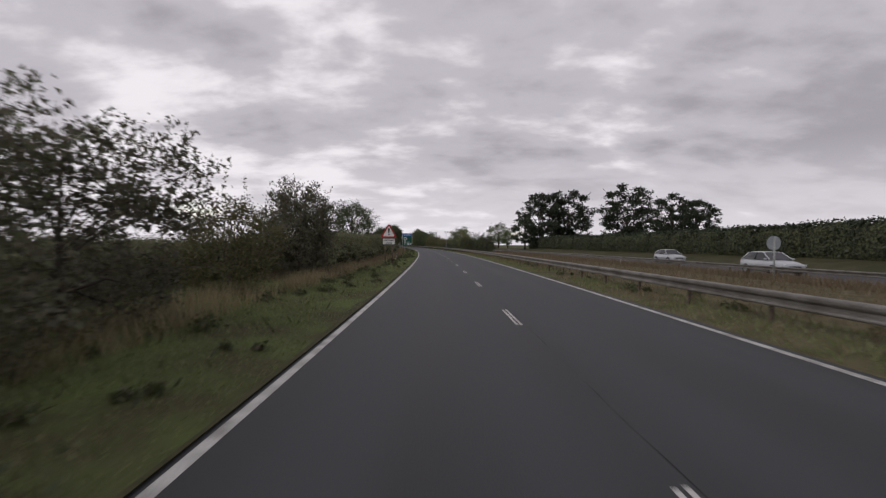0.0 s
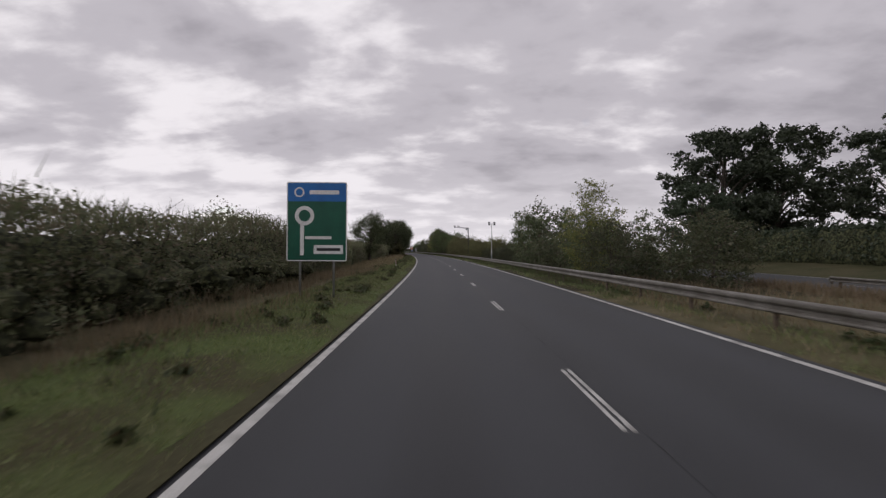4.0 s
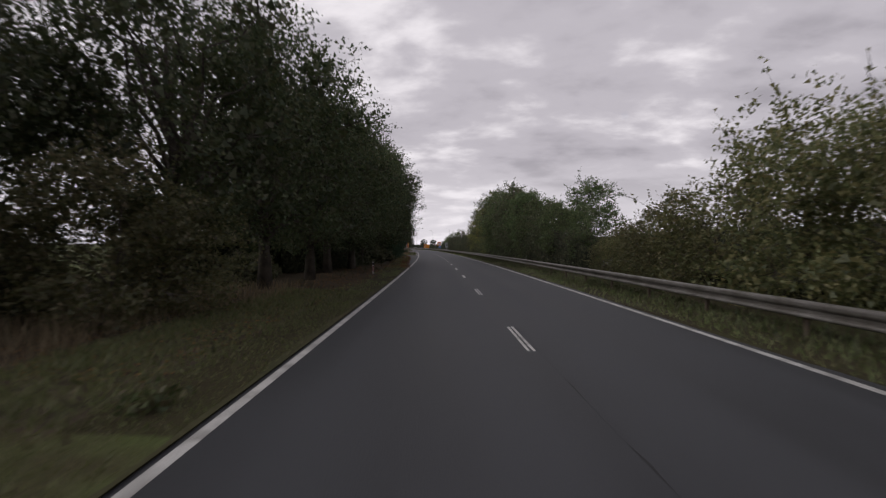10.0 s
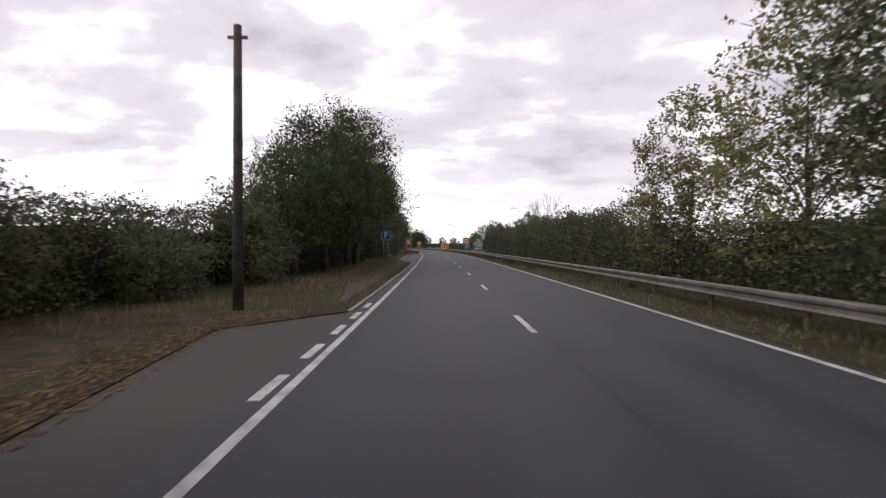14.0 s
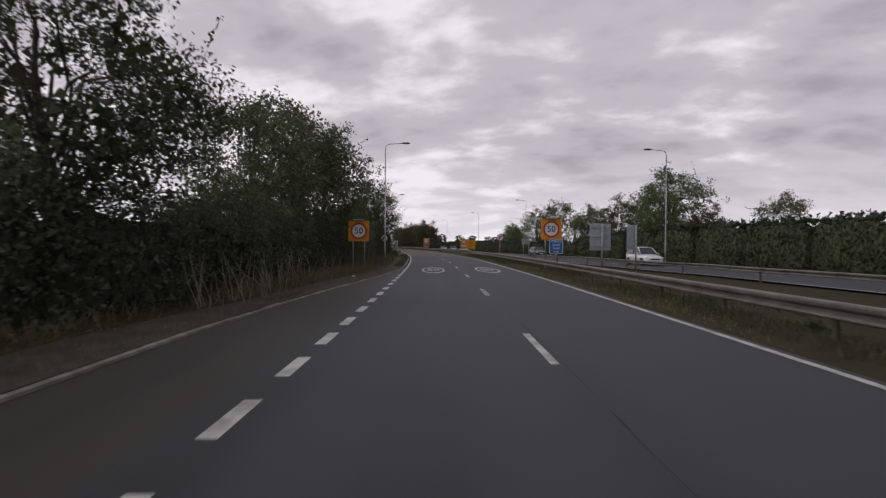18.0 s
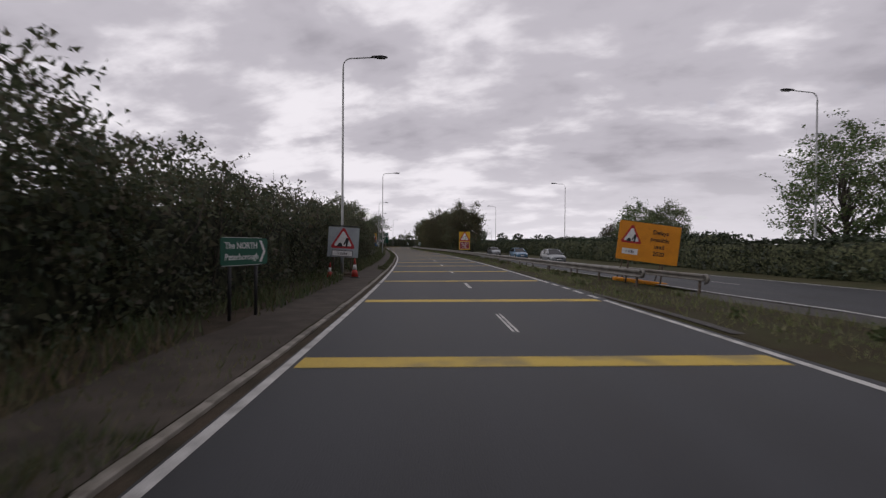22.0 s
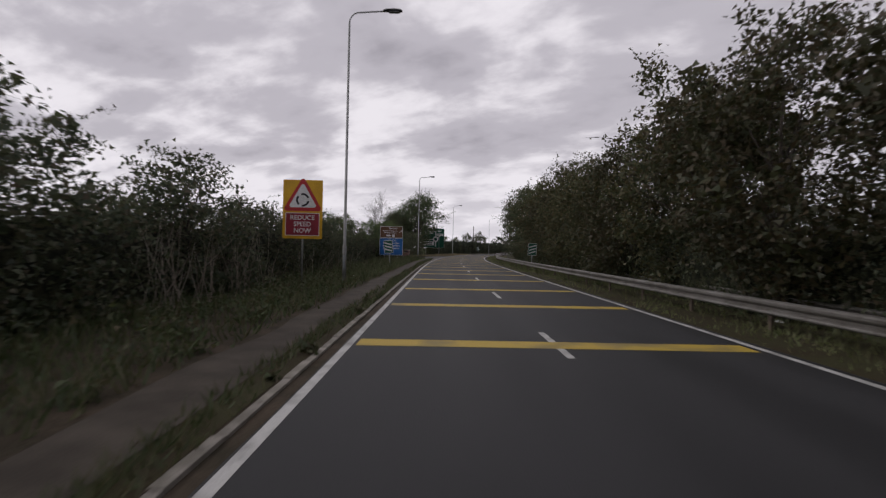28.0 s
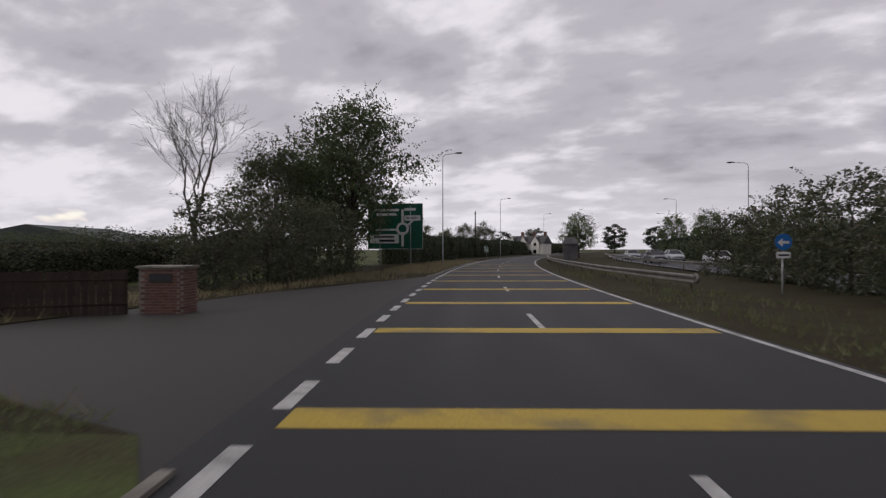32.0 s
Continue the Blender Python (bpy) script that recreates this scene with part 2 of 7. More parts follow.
M_ROAD = asphalt("asphalt", 0.0272, 0.0)
M_ROAD2 = asphalt("brown_asphalt", 0.0158, 0.12)
M_OLD = asphalt("old_brown_tarmac", 0.029, 0.36, tracks=False)
M_PATH = mat("dusty_path", (0.082, 0.07, 0.057), (0.05, 0.043, 0.035), scale=1.5, fine=45, spec=0.1)
M_WHITE = mat("road_paint_white", (0.48, 0.475, 0.455), (0.27, 0.265, 0.25), rough=0.65, scale=2.5, fine=60, mixat=(0.34, 0.56))
M_WORN = mat("worn_road_paint", (0.46, 0.455, 0.435), (0.06, 0.06, 0.06), rough=0.7, scale=9.0, fine=40, mixat=(0.37, 0.46))
M_YELLOW = mat("road_paint_yellow", (0.44, 0.31, 0.045), (0.25, 0.19, 0.06), rough=0.65, scale=0.9, fine=50, mixat=(0.36, 0.5))
M_JOINT = mat("tar_joint", (0.026, 0.027, 0.028), (0.014, 0.014, 0.014), rough=0.75, spec=0.3, bump=0.0)
M_KERB = mat("kerb_concrete", (0.24, 0.22, 0.19), (0.12, 0.11, 0.085), scale=2.5, fine=50, rand=0.2)
M_GROUND = mat("verge_soil_and_grass", (0.088, 0.112, 0.042), (0.066, 0.06, 0.034), scale=0.55, fine=22, bump=0.8, spec=0.04, mixat=(0.4, 0.6))
M_BANK = mat("dull_field_bank", (0.074, 0.068, 0.04), (0.05, 0.052, 0.028), scale=0.4, fine=14, bump=0.8, spec=0.04)
M_VERGE = mat("dry_verge", (0.048, 0.047, 0.025), (0.042, 0.034, 0.022), scale=1.1, fine=24, bump=0.8, spec=0.04)
M_STRAWG = mat("straw_strewn_verge", (0.125, 0.108, 0.066), (0.075, 0.072, 0.038), scale=0.9, fine=24, bump=0.8, spec=0.04)
M_SOIL = mat("leaf_strewn_soil", (0.074, 0.058, 0.043), (0.042, 0.037, 0.026), scale=1.6, fine=26, bump=0.8, spec=0.04)
M_TWIG = mat("grey_brown_twigs", (0.10, 0.085, 0.07), (0.06, 0.05, 0.04), rough=0.9, bump=0.0)
M_RAIL = mat("dull_galvanised_steel", (0.21, 0.2, 0.185), (0.13, 0.12, 0.105), rough=0.55, metal=0.5, scale=1.5, fine=25, bump=0.05)
M_POST = mat("rusty_steel_post", (0.17, 0.13, 0.1), (0.09, 0.07, 0.055), rough=0.7, metal=0.4, scale=5)
M_GALV = mat("grey_galvanised_pole", (0.34, 0.345, 0.34), (0.24, 0.245, 0.24), rough=0.55, metal=0.4, scale=2.0, bump=0.03)
M_BLACK = mat("black_paint", (0.02, 0.02, 0.022), rough=0.45, bump=0.03)
M_DKBLUE = mat("dark_blue_pole_paint", (0.02, 0.022, 0.035), (0.012, 0.013, 0.02), rough=0.4, bump=0.03)
M_SWHITE = mat("sign_white", (0.68, 0.68, 0.68), (0.55, 0.55, 0.54), rough=0.45, bump=0.0, scale=1.5)
M_SDIRTY = mat("dirty_white_plastic", (0.46, 0.45, 0.42), (0.3, 0.29, 0.26), rough=0.55, bump=0.02, scale=5.0)
M_SGREY = mat("sign_grey_back", (0.35, 0.39, 0.41), (0.28, 0.31, 0.33), rough=0.5, metal=0.3, bump=0.02)
M_SRED = mat("sign_red", (0.42, 0.02, 0.025), (0.33, 0.02, 0.025), rough=0.45, bump=0.0)
M_SMAROON = mat("sign_dark_red", (0.24, 0.015, 0.03), (0.18, 0.012, 0.025), rough=0.45, bump=0.0)
M_SBLUE = mat("sign_blue", (0.012, 0.13, 0.40), (0.01, 0.10, 0.31), rough=0.45, bump=0.0)
M_SGREEN = mat("sign_green", (0.004, 0.085, 0.05), (0.003, 0.065, 0.04), rough=0.45, bump=0.0)
M_SYEL = mat("sign_yellow", (0.62, 0.36, 0.012), (0.52, 0.29, 0.01), rough=0.45, bump=0.0)
M_SORANGE = mat("sign_orange", (0.66, 0.26, 0.012), (0.56, 0.21, 0.01), rough=0.45, bump=0.0)
M_SBROWN = mat("sign_brown", (0.12, 0.055, 0.022), (0.09, 0.042, 0.018), rough=0.45, bump=0.0)
M_ORANGE = mat("cone_red", (0.4, 0.035, 0.022), (0.28, 0.025, 0.018), rough=0.5, bump=0.05)
M_BARK = mat("bark", (0.085, 0.07, 0.055), (0.04, 0.034, 0.028), rough=0.9, scale=3, fine=25, bump=0.6)
M_PALEBARK = mat("pale_dead_wood", (0.26, 0.23, 0.20), (0.16, 0.14, 0.12), rough=0.9, scale=3, fine=25, bump=0.4)
M_BRICK = mat("red_brick", (0.15, 0.075, 0.055), (0.09, 0.05, 0.04), scale=4, fine=40, rand=0.25)
M_MORTAR = mat("mortar", (0.25, 0.22, 0.19), scale=6)
M_FENCE = mat("dark_brown_fence_wood", (0.05, 0.03, 0.022), (0.03, 0.02, 0.016), scale=2.5, fine=30, rand=0.2)
M_RENDER = mat("white_render", (0.72, 0.70, 0.64), (0.62, 0.6, 0.54), scale=0.6)
M_ROOF = mat("grey_roof", (0.10, 0.095, 0.095), (0.06, 0.058, 0.06), scale=1.0)
M_GREENROOF = mat("green_grey_roof", (0.075, 0.09, 0.08), (0.05, 0.06, 0.055), scale=0.8)
M_LENS = mat("lamp_lens", (0.2, 0.2, 0.2), rough=0.2, bump=0.0)
M_DARKGLASS = mat("dark_window_glass", (0.012, 0.014, 0.016), rough=0.06, bump=0.0, spec=0.6)
L_OAK = leaf_mat("oak_leaves", [(0.050, 0.079, 0.032), (0.079, 0.120, 0.043), (0.120, 0.151, 0.055), (0.102, 0.106, 0.048)], 0.42)
L_DARK = leaf_mat("hawthorn_leaves", [(0.055, 0.075, 0.037), (0.081, 0.106, 0.049), (0.120, 0.138, 0.065), (0.130, 0.107, 0.068)], 0.42)
L_BRAMBLE = leaf_mat("bramble_leaves", [(0.094, 0.107, 0.059), (0.136, 0.156, 0.076), (0.188, 0.156, 0.104), (0.146, 0.175, 0.076)], 0.45)
L_HAZEL = leaf_mat("hazel_leaves", [(0.074, 0.086, 0.034), (0.112, 0.124, 0.046), (0.158, 0.156, 0.062), (0.19, 0.16, 0.072)], 0.45)
L_YOUNG = leaf_mat("yellowing_leaves", [(0.085, 0.1, 0.03), (0.13, 0.145, 0.042), (0.18, 0.18, 0.055), (0.2, 0.165, 0.055)], 0.45)
L_TURN = leaf_mat("turning_leaves", [(0.04, 0.05, 0.02), (0.066, 0.072, 0.028), (0.1, 0.076, 0.034), (0.056, 0.064, 0.025)], 0.35)
L_CYPRESS = leaf_mat("cypress_sprays", [(0.034, 0.064, 0.039), (0.053, 0.098, 0.053), (0.069, 0.115, 0.057)], 0.35)
L_GRASS = leaf_mat("grass_blades", [(0.09, 0.118, 0.042), (0.135, 0.172, 0.056), (0.185, 0.21, 0.08), (0.215, 0.2, 0.105)], 0.35)
L_STRAW = leaf_mat("dry_grass_blades", [(0.14, 0.105, 0.06), (0.21, 0.16, 0.095), (0.27, 0.215, 0.13), (0.11, 0.1, 0.045)], 0.35)
L_HERB = leaf_mat("verge_herb_leaves", [(0.036, 0.054, 0.019), (0.060, 0.084, 0.026), (0.084, 0.090, 0.036), (0.108, 0.084, 0.048)], 0.3)
L_LITTER = leaf_mat("fallen_leaves", [(0.16, 0.08, 0.025), (0.26, 0.14, 0.04), (0.11, 0.06, 0.03)], 0.1)
L_REED = leaf_mat("pale_dry_stalks", [(0.2, 0.17, 0.13), (0.28, 0.25, 0.2), (0.15, 0.12, 0.09)], 0.1)

L_SCRUB = leaf_mat("brown_tinged_leaves", [(0.075, 0.08, 0.05), (0.11, 0.115, 0.066), (0.15, 0.13, 0.09), (0.12, 0.14, 0.065)], 0.45)
L_FAR = leaf_mat("distant_leaves", [(0.025, 0.038, 0.021), (0.037, 0.052, 0.026), (0.049, 0.064, 0.033)], 0.3)
# oak leaf colours at about 0.72, the wood's shade put into them
L_WOOD = leaf_mat("shaded_oak_leaves", [(0.036, 0.054, 0.024), (0.058, 0.084, 0.032), (0.088, 0.106, 0.042), (0.078, 0.076, 0.036)], 0.42)
L_THORN = leaf_mat("thorn_leaves", [(0.038, 0.051, 0.028), (0.059, 0.077, 0.039), (0.093, 0.105, 0.051), (0.103, 0.084, 0.055)], 0.38)
# core colours: the darkness deep inside a plant painted in
I_THORN = shade_core_mat("thorn_core_painted_shade", (0.014, 0.016, 0.011), (0.047, 0.050, 0.029))

I_GREEN = shade_core_mat("green_core_painted_shade", (0.010, 0.015, 0.007), (0.036, 0.052, 0.019))
I_BROWN = shade_core_mat("brown_core_painted_shade", (0.029, 0.032, 0.020), (0.090, 0.097, 0.052))
I_PALE = shade_core_mat("hazel_core_painted_shade", (0.014, 0.018, 0.008), (0.06, 0.07, 0.026))

# ---- the road's line: bend per 20 m and fall across, from 20 m before the start ----
GRID = np.arange(-60.0, 901.0, 1.0)
_k = np.interp(GRID, -20 + 20.0 * np.arange(len(BEND)), np.array(BEND) * 1e-4)
_th = np.concatenate([[0.0], np.cumsum((_k[1:] + _k[:-1]) / 2)])
_th -= np.interp(-20.0, GRID, _th)
_tm = (_th[1:] + _th[:-1]) / 2
_X = np.concatenate([[0.0], np.cumsum(-np.sin(_tm))])
_Y = np.concatenate([[0.0], np.cumsum(np.cos(_tm))])
_X -= np.interp(0.0, GRID, _X)
_Y -= np.interp(0.0, GRID, _Y)
KERB_S = [244, 250, 257, 263, 276, 290, 297.5, 300, 333, 335, 339, 345, 350, 371, 376, 380, 384, 386, 389, 395, 560, 604, 605.5, 606.5, 609, 620, 628, 631.5, 633, 640, 700]
KERB_D = [-0.02, -0.2, -0.58, -0.78, -1.1, -1.6, -2.6, -0.42, -0.4, -0.55, -1.6, -2.5, -2.6, -2.64, -2.38, -1.95, -1.43, -1.05, -0.77, -0.24, -0.25, -0.26, -0.26, -1.6, -9.4, -6.0, -2.4, -1.0, -0.5, -0.42, -0.42]
OPP_S = [-60, 0, 100, 340, 390, 430, 446, 480, 560, 600, 630, 680, 760, 900]
OPP_D = [23.5, 22.8, 21.5, 20.5, 18.5, 13.6, 12.3, 12.3, 13.0, 15.5, 18.5, 19, 19, 19]

DROP_S = [0, 100, 130, 360, 405, 432, 443, 452, 475, 560, 620, 700]
DROP = [0.34, 0.34, 0.2, 0.2, 0.25, 0.35, 0.1, 0.2, 0.5, 0.4, 0.15, 0.0]


def heading(s):
    return float(np.interp(s, GRID, _th))


def fall(s):
    return float(np.interp(s, 60.0 * np.arange(len(FALL)), FALL))


def kerb_d(s):
    return float(np.interp(s, KERB_S, KERB_D))


def opp_d(s):
    return float(np.interp(s, OPP_S, OPP_D))


def raised(s):
    """1 where the verge stands a kerb's height over the road."""
    a = float(np.interp(s, [298, 302, 600, 604, 630, 632], [0, 1, 1, 0, 0, 1]))
    return a


def z_road(s, d):
    return fall(s) * min(max(d, -3.0), 9.0)


def z_ground(s, d):
    z = z_road(s, d)
    k = kerb_d(s)
    if d < k - 0.05 or d < -0.4:
        if d < k - 0.05:
            z += 0.012 + 0.03 * raised(s)
            z += 0.035 * (k - d) * (1.0 if s < 300 else 0.4) * min(1.0, max(0.0, (8 + d) / 6))
            if d < -2.8:
                z += 0.12 * min(1.0, -2.8 - d) * noise.noise((s * 0.11, d * 0.3, 0.0))
        else:
            z -= 0.03
    elif d > 7.42:
        o = opp_d(s)
        z -= float(np.interp(s, DROP_S, DROP)) * min(1.0, max(0.0, (d - 9.5) / (o - 10.3)))
        z += 0.06 * min(1.0, (d - 7.42)) + 0.05 * noise.noise((s * 0.13, d * 0.4, 4.0))
        z += float(np.interp(s, [-60, 130, 210, 900], [1.1, 1.1, 0.3, 0.0])) * min(1.0, max(0.0, (d - o - 9.0) / 6.0))
    return z


def P(s, d, z=0.0):
    """World place of: metres along, metres right of the nearside edge line, height over datum."""
    a = float(np.interp(s, GRID, _th))
    return Vector((float(np.interp(s, GRID, _X)) + d * math.cos(a), float(np.interp(s, GRID, _Y)) + d * math.sin(a), z))


def PM(s, d, z=None, turn=0.0, scale=1.0, lean=0.0):
    """Pose there, its x to the right across the road, its y along it; on the ground unless z is given."""
    p = P(s, d, z_ground(s, d) if z is None else z)
    sc = scale if isinstance(scale, tuple) else (scale, scale, scale)
    return Matrix.Translation(p) @ Euler((0, radians(lean), heading(s) + radians(turn))).to_matrix().to_4x4() @ Matrix.Diagonal((*sc, 1))


# ---- mesh helpers ----
def mesh_of(name, verts, faces, uvs=None, smooth=False):
    me = bpy.data.meshes.new(name)
    me.from_pydata([tuple(v) for v in verts], [], faces)
    if uvs is not None:
        lay = me.uv_layers.new(name="UVMap")
        idx = np.zeros(len(me.loops), dtype=np.int32)
        me.loops.foreach_get("vertex_index", idx)
        lay.data.foreach_set("uv", np.asarray(uvs, dtype=np.float32)[idx].ravel())
    if smooth:
        me.polygons.foreach_set("use_smooth", [True] * len(me.polygons))
    return me


def obj(name, me, material, parent=None, label=""):
    ob = new(name, me)
    if material and not me.materials:
        me.materials.append(material)
    if parent is not None:
        ob.parent = parent
    return tagged(ob, label)


def part(name, bm, material, parent, label=""):
    me = bpy.data.meshes.new(name)
    bm.to_mesh(me)
    bm.free()
    return obj(name, me, material, parent, label)


def thing(name, m, label, category, group="", kind=""):
    e = new(name)
    e.empty_display_size = 0.2
    e.matrix_world = m
    return tagged(e, label, category, group, kind)


def box(x, y, z, sx, sy, sz, bevel=0.0, bm=None, rot=None):
    """A bevelled box, centred at x, y, z."""
    bm = bm or bmesh.new()
    made = bmesh.ops.create_cube(bm, size=1.0)["verts"]
    bmesh.ops.scale(bm, vec=(sx, sy, sz), verts=made)
    if rot is not None:
        bmesh.ops.rotate(bm, cent=(0, 0, 0), matrix=rot, verts=made)
    bmesh.ops.translate(bm, vec=(x, y, z), verts=made)
    if bevel:
        edges = list({e for v in made for e in v.link_edges})
        bmesh.ops.bevel(bm, geom=edges, offset=bevel, segments=2, affect="EDGES", profile=0.6)
    return bm


def tube(path, radii, sides=8, bm=None, cap=True):
    """A round bar through the points of path with those radii."""
    bm = bm or bmesh.new()
    rings = []
    n = len(path)
    for i, p in enumerate(path):
        p = Vector(p)
        t = (Vector(path[min(i + 1, n - 1)]) - Vector(path[max(i - 1, 0)])).normalized()
        a = t.orthogonal().normalized() if abs(t.z) > 0.9 else t.cross(Vector((0, 0, 1))).normalized()
        b = t.cross(a).normalized()
        if i == 0:
            a0 = a
        else:
            a = (a0 - t * a0.dot(t)).normalized()
            a0 = a
            b = t.cross(a).normalized()
        r = radii[i] if hasattr(radii, "__len__") else radii
        rings.append([bm.verts.new(p + (a * math.cos(2 * math.pi * k / sides) + b * math.sin(2 * math.pi * k / sides)) * r) for k in range(sides)])
    for u, v in zip(rings, rings[1:]):
        for k in range(sides):
            f = bm.faces.new((u[k], u[(k + 1) % sides], v[(k + 1) % sides], v[k]))
            f.smooth = True
    if cap:
        bm.faces.new(list(reversed(rings[0])))
        bm.faces.new(rings[-1])
    return bm


def plate(points, y0, thick, bm=None):
    """A flat plate with the outline points (x, z), facing -y, its face at y0."""
    bm = bm or bmesh.new()
    f = [bm.verts.new((x, y0, z)) for x, z in points]
    k = [bm.verts.new((x, y0 + thick, z)) for x, z in points]
    n = len(points)
    bm.faces.new(f)
    bm.faces.new(list(reversed(k)))
    for i in range(n):
        bm.faces.new((f[(i + 1) % n], f[i], k[i], k[(i + 1) % n]))
    bmesh.ops.recalc_face_normals(bm, faces=bm.faces)
    return bm


def rounded(w, h, r, cx=0.0, cz=0.0, seg=4):
    out = []
    for qx, qz, a0 in ((1, -1, -90), (1, 1, 0), (-1, 1, 90), (-1, -1, 180)):
        for k in range(seg + 1):
            a = radians(a0 + 90 * k / seg)
            out.append((cx + qx * (w / 2 - r) + r * math.cos(a), cz + qz * (h / 2 - r) + r * math.sin(a)))
    return out


def disc(r, cx=0.0, cz=0.0, n=32, a0=0, a1=360):
    full = a1 - a0 >= 360
    return [(cx + r * math.cos(radians(a0 + (a1 - a0) * k / (n if full else n - 1))), cz + r * math.sin(radians(a0 + (a1 - a0) * k / (n if full else n - 1)))) for k in range(n)]


def ring(r0, r1, cx, cz, y0, thick, a0=0, a1=360, n=40):
    """A flat band between two radii."""
    bm = bmesh.new()
    full = a1 - a0 >= 360
    cols = []
    for k in range(n if full else n + 1):
        a = radians(a0 + (a1 - a0) * k / n)
        cols.append([bm.verts.new((cx + r * math.cos(a), y, cz + r * math.sin(a))) for r, y in ((r0, y0), (r1, y0), (r1, y0 + thick), (r0, y0 + thick))])
    m = len(cols)
    for k in range(m if full else m - 1):
        u, v = cols[k], cols[(k + 1) % m]
        for i in range(4):
            bm.faces.new((u[i], v[i], v[(i + 1) % 4], u[(i + 1) % 4]))
    bmesh.ops.recalc_face_normals(bm, faces=bm.faces)
    return bm


def lettering(words, size, cx, cz, y0, material, parent, name="lettering", depth=0.003, align="CENTER", label=""):
    """Words in the built-in font, standing upright and facing -y, centred at cx, cz."""
    c = bpy.data.curves.new(name, "FONT")
    c.body, c.size, c.align_x, c.align_y, c.extrude = words, size, align, "CENTER", depth
    c.resolution_u = 3
    c.offset = size * 0.012
    tmp = bpy.data.objects.new(name, c)
    scene.collection.objects.link(tmp)
    me = bpy.data.meshes.new_from_object(tmp.evaluated_get(bpy.context.evaluated_depsgraph_get()))
    bpy.data.objects.remove(tmp)
    me.transform(Matrix.Translation((cx, y0, cz)) @ Euler((radians(90), 0, 0)).to_matrix().to_4x4())
    me.materials.clear()
    return obj(name, me, material, parent, label)


def ribbon(name, s0, s1, left, right, lift, material, step=2.0, zf=z_road, cuts=1):
    """A strip of surface along the road between two offsets (numbers or functions of s)."""
    n = max(2, int(math.ceil((s1 - s0) / step)) + 1)
    V, F, U = [], [], []
    for i in range(n):
        s = s0 + (s1 - s0) * i / (n - 1)
        a = left(s) if callable(left) else left
        b = right(s) if callable(right) else right
        for j in range(cuts + 1):
            d = a + (b - a) * j / cuts
            V.append(P(s, d, zf(s, d) + lift))
            U.append((d, s))
    for i in range(n - 1):
        for j in range(cuts):
            k = i * (cuts + 1) + j
            F.append((k, k + 1, k + cuts + 2, k + cuts + 1))
    me = mesh_of(name, V, F, U)
    me.materials.append(material)
    return me


# ---- ground: one sheet to the horizon ----
def make_ground():
    cols_l = [-0.101, -0.6, -1.2, -2.0, -3.2, -4.6, -6.5, -9.0, -13.0, -20.0, -35.0, -70.0]
    V, F = [], []
    rows = np.concatenate([np.arange(-60, 600, 2.5), np.arange(600, 640, 1.0), np.arange(640, 901, 2.5)])
    for s in rows:
        s = float(s)
        k = kerb_d(s)
        line = []
        for c in reversed(cols_l):
            d = k + c
            z = z_ground(s, d) if c > -60 else -0.75
            line.append((d, z))
        line.append((k - 0.1, z_road(s, k) - 0.14))
        line.append((3.6, z_road(s, 3.6) - 0.2))
        line.append((7.4, z_road(s, 7.4) - 0.06))
        o = opp_d(s)
        for d in (7.46, 8.2, 9.2, 10.4, 11.6):
            line.append((d, z_ground(s, d)))
        for q in (0.35, 0.7, 0.99):
            d = 11.6 + (o - 0.5 - 11.6) * q
            line.append((d, z_ground(s, d)))
        for d in (o, o + 4, o + 8.1, o + 9, o + 12, o + 18, o + 30, o + 60):
            line.append((d, z_ground(s, d) - (0.08 if o - 0.1 < d < o + 8.5 else 0) if d < o + 50 else -0.75))
        wid = len(line)
        V += [P(s, d, z) for d, z in line]
    for i in range(len(rows) - 1):
        for j in range(wid - 1):
            k = i * wid + j
            F.append((k, k + 1, k + wid + 1, k + wid))
    n = len(V)
    g = np.linspace(-2600, 2600, 14)
    for y in g:
        for x in g:
            V.append(Vector((float(x), float(y) + 300, -0.7)))
    for i in range(13):
        for j in range(13):
            k = n + i * 14 + j
            F.append((k, k + 1, k + 15, k + 14))
    me = mesh_of("ground", V, F)
    for m in (M_GROUND, M_VERGE, M_STRAWG, M_SOIL, M_BANK):
        me.materials.append(m)
    idx = np.zeros(len(F), dtype=np.int32)
    nl = len(cols_l)
    for i in range(len(rows) - 1):
        s = float(rows[i])
        for j in range(wid - 1):
            if j < nl - 1:
                c = list(reversed(cols_l))[j + 1]
                if s < 212:
                    m = 2 if -9 < c < -2.5 and s > 20 else 0
                elif s < 300:
                    m = 3 if -13 < c < -0.7 else (1 if c > -0.7 else 0)
                elif s < 436:
                    m = 1 if c > -13 else 0
                elif s < 606:
                    m = (3 if s < 592 else 0) if c > -9 else (1 if c > -13 else 0)
                else:
                    m = 1 if c > -9 else 0
            elif j < nl + 2:
                m = 1
            else:
                m = (2 if s < 105 else 1) if j < nl + 11 else 4
            idx[i * (wid - 1) + j] = m
    me.polygons.foreach_set("material_index", idx)
    tagged(obj("ground", me, M_GROUND), "rough grass verges and fields beside the road", "ground", kind="structure")


make_ground()

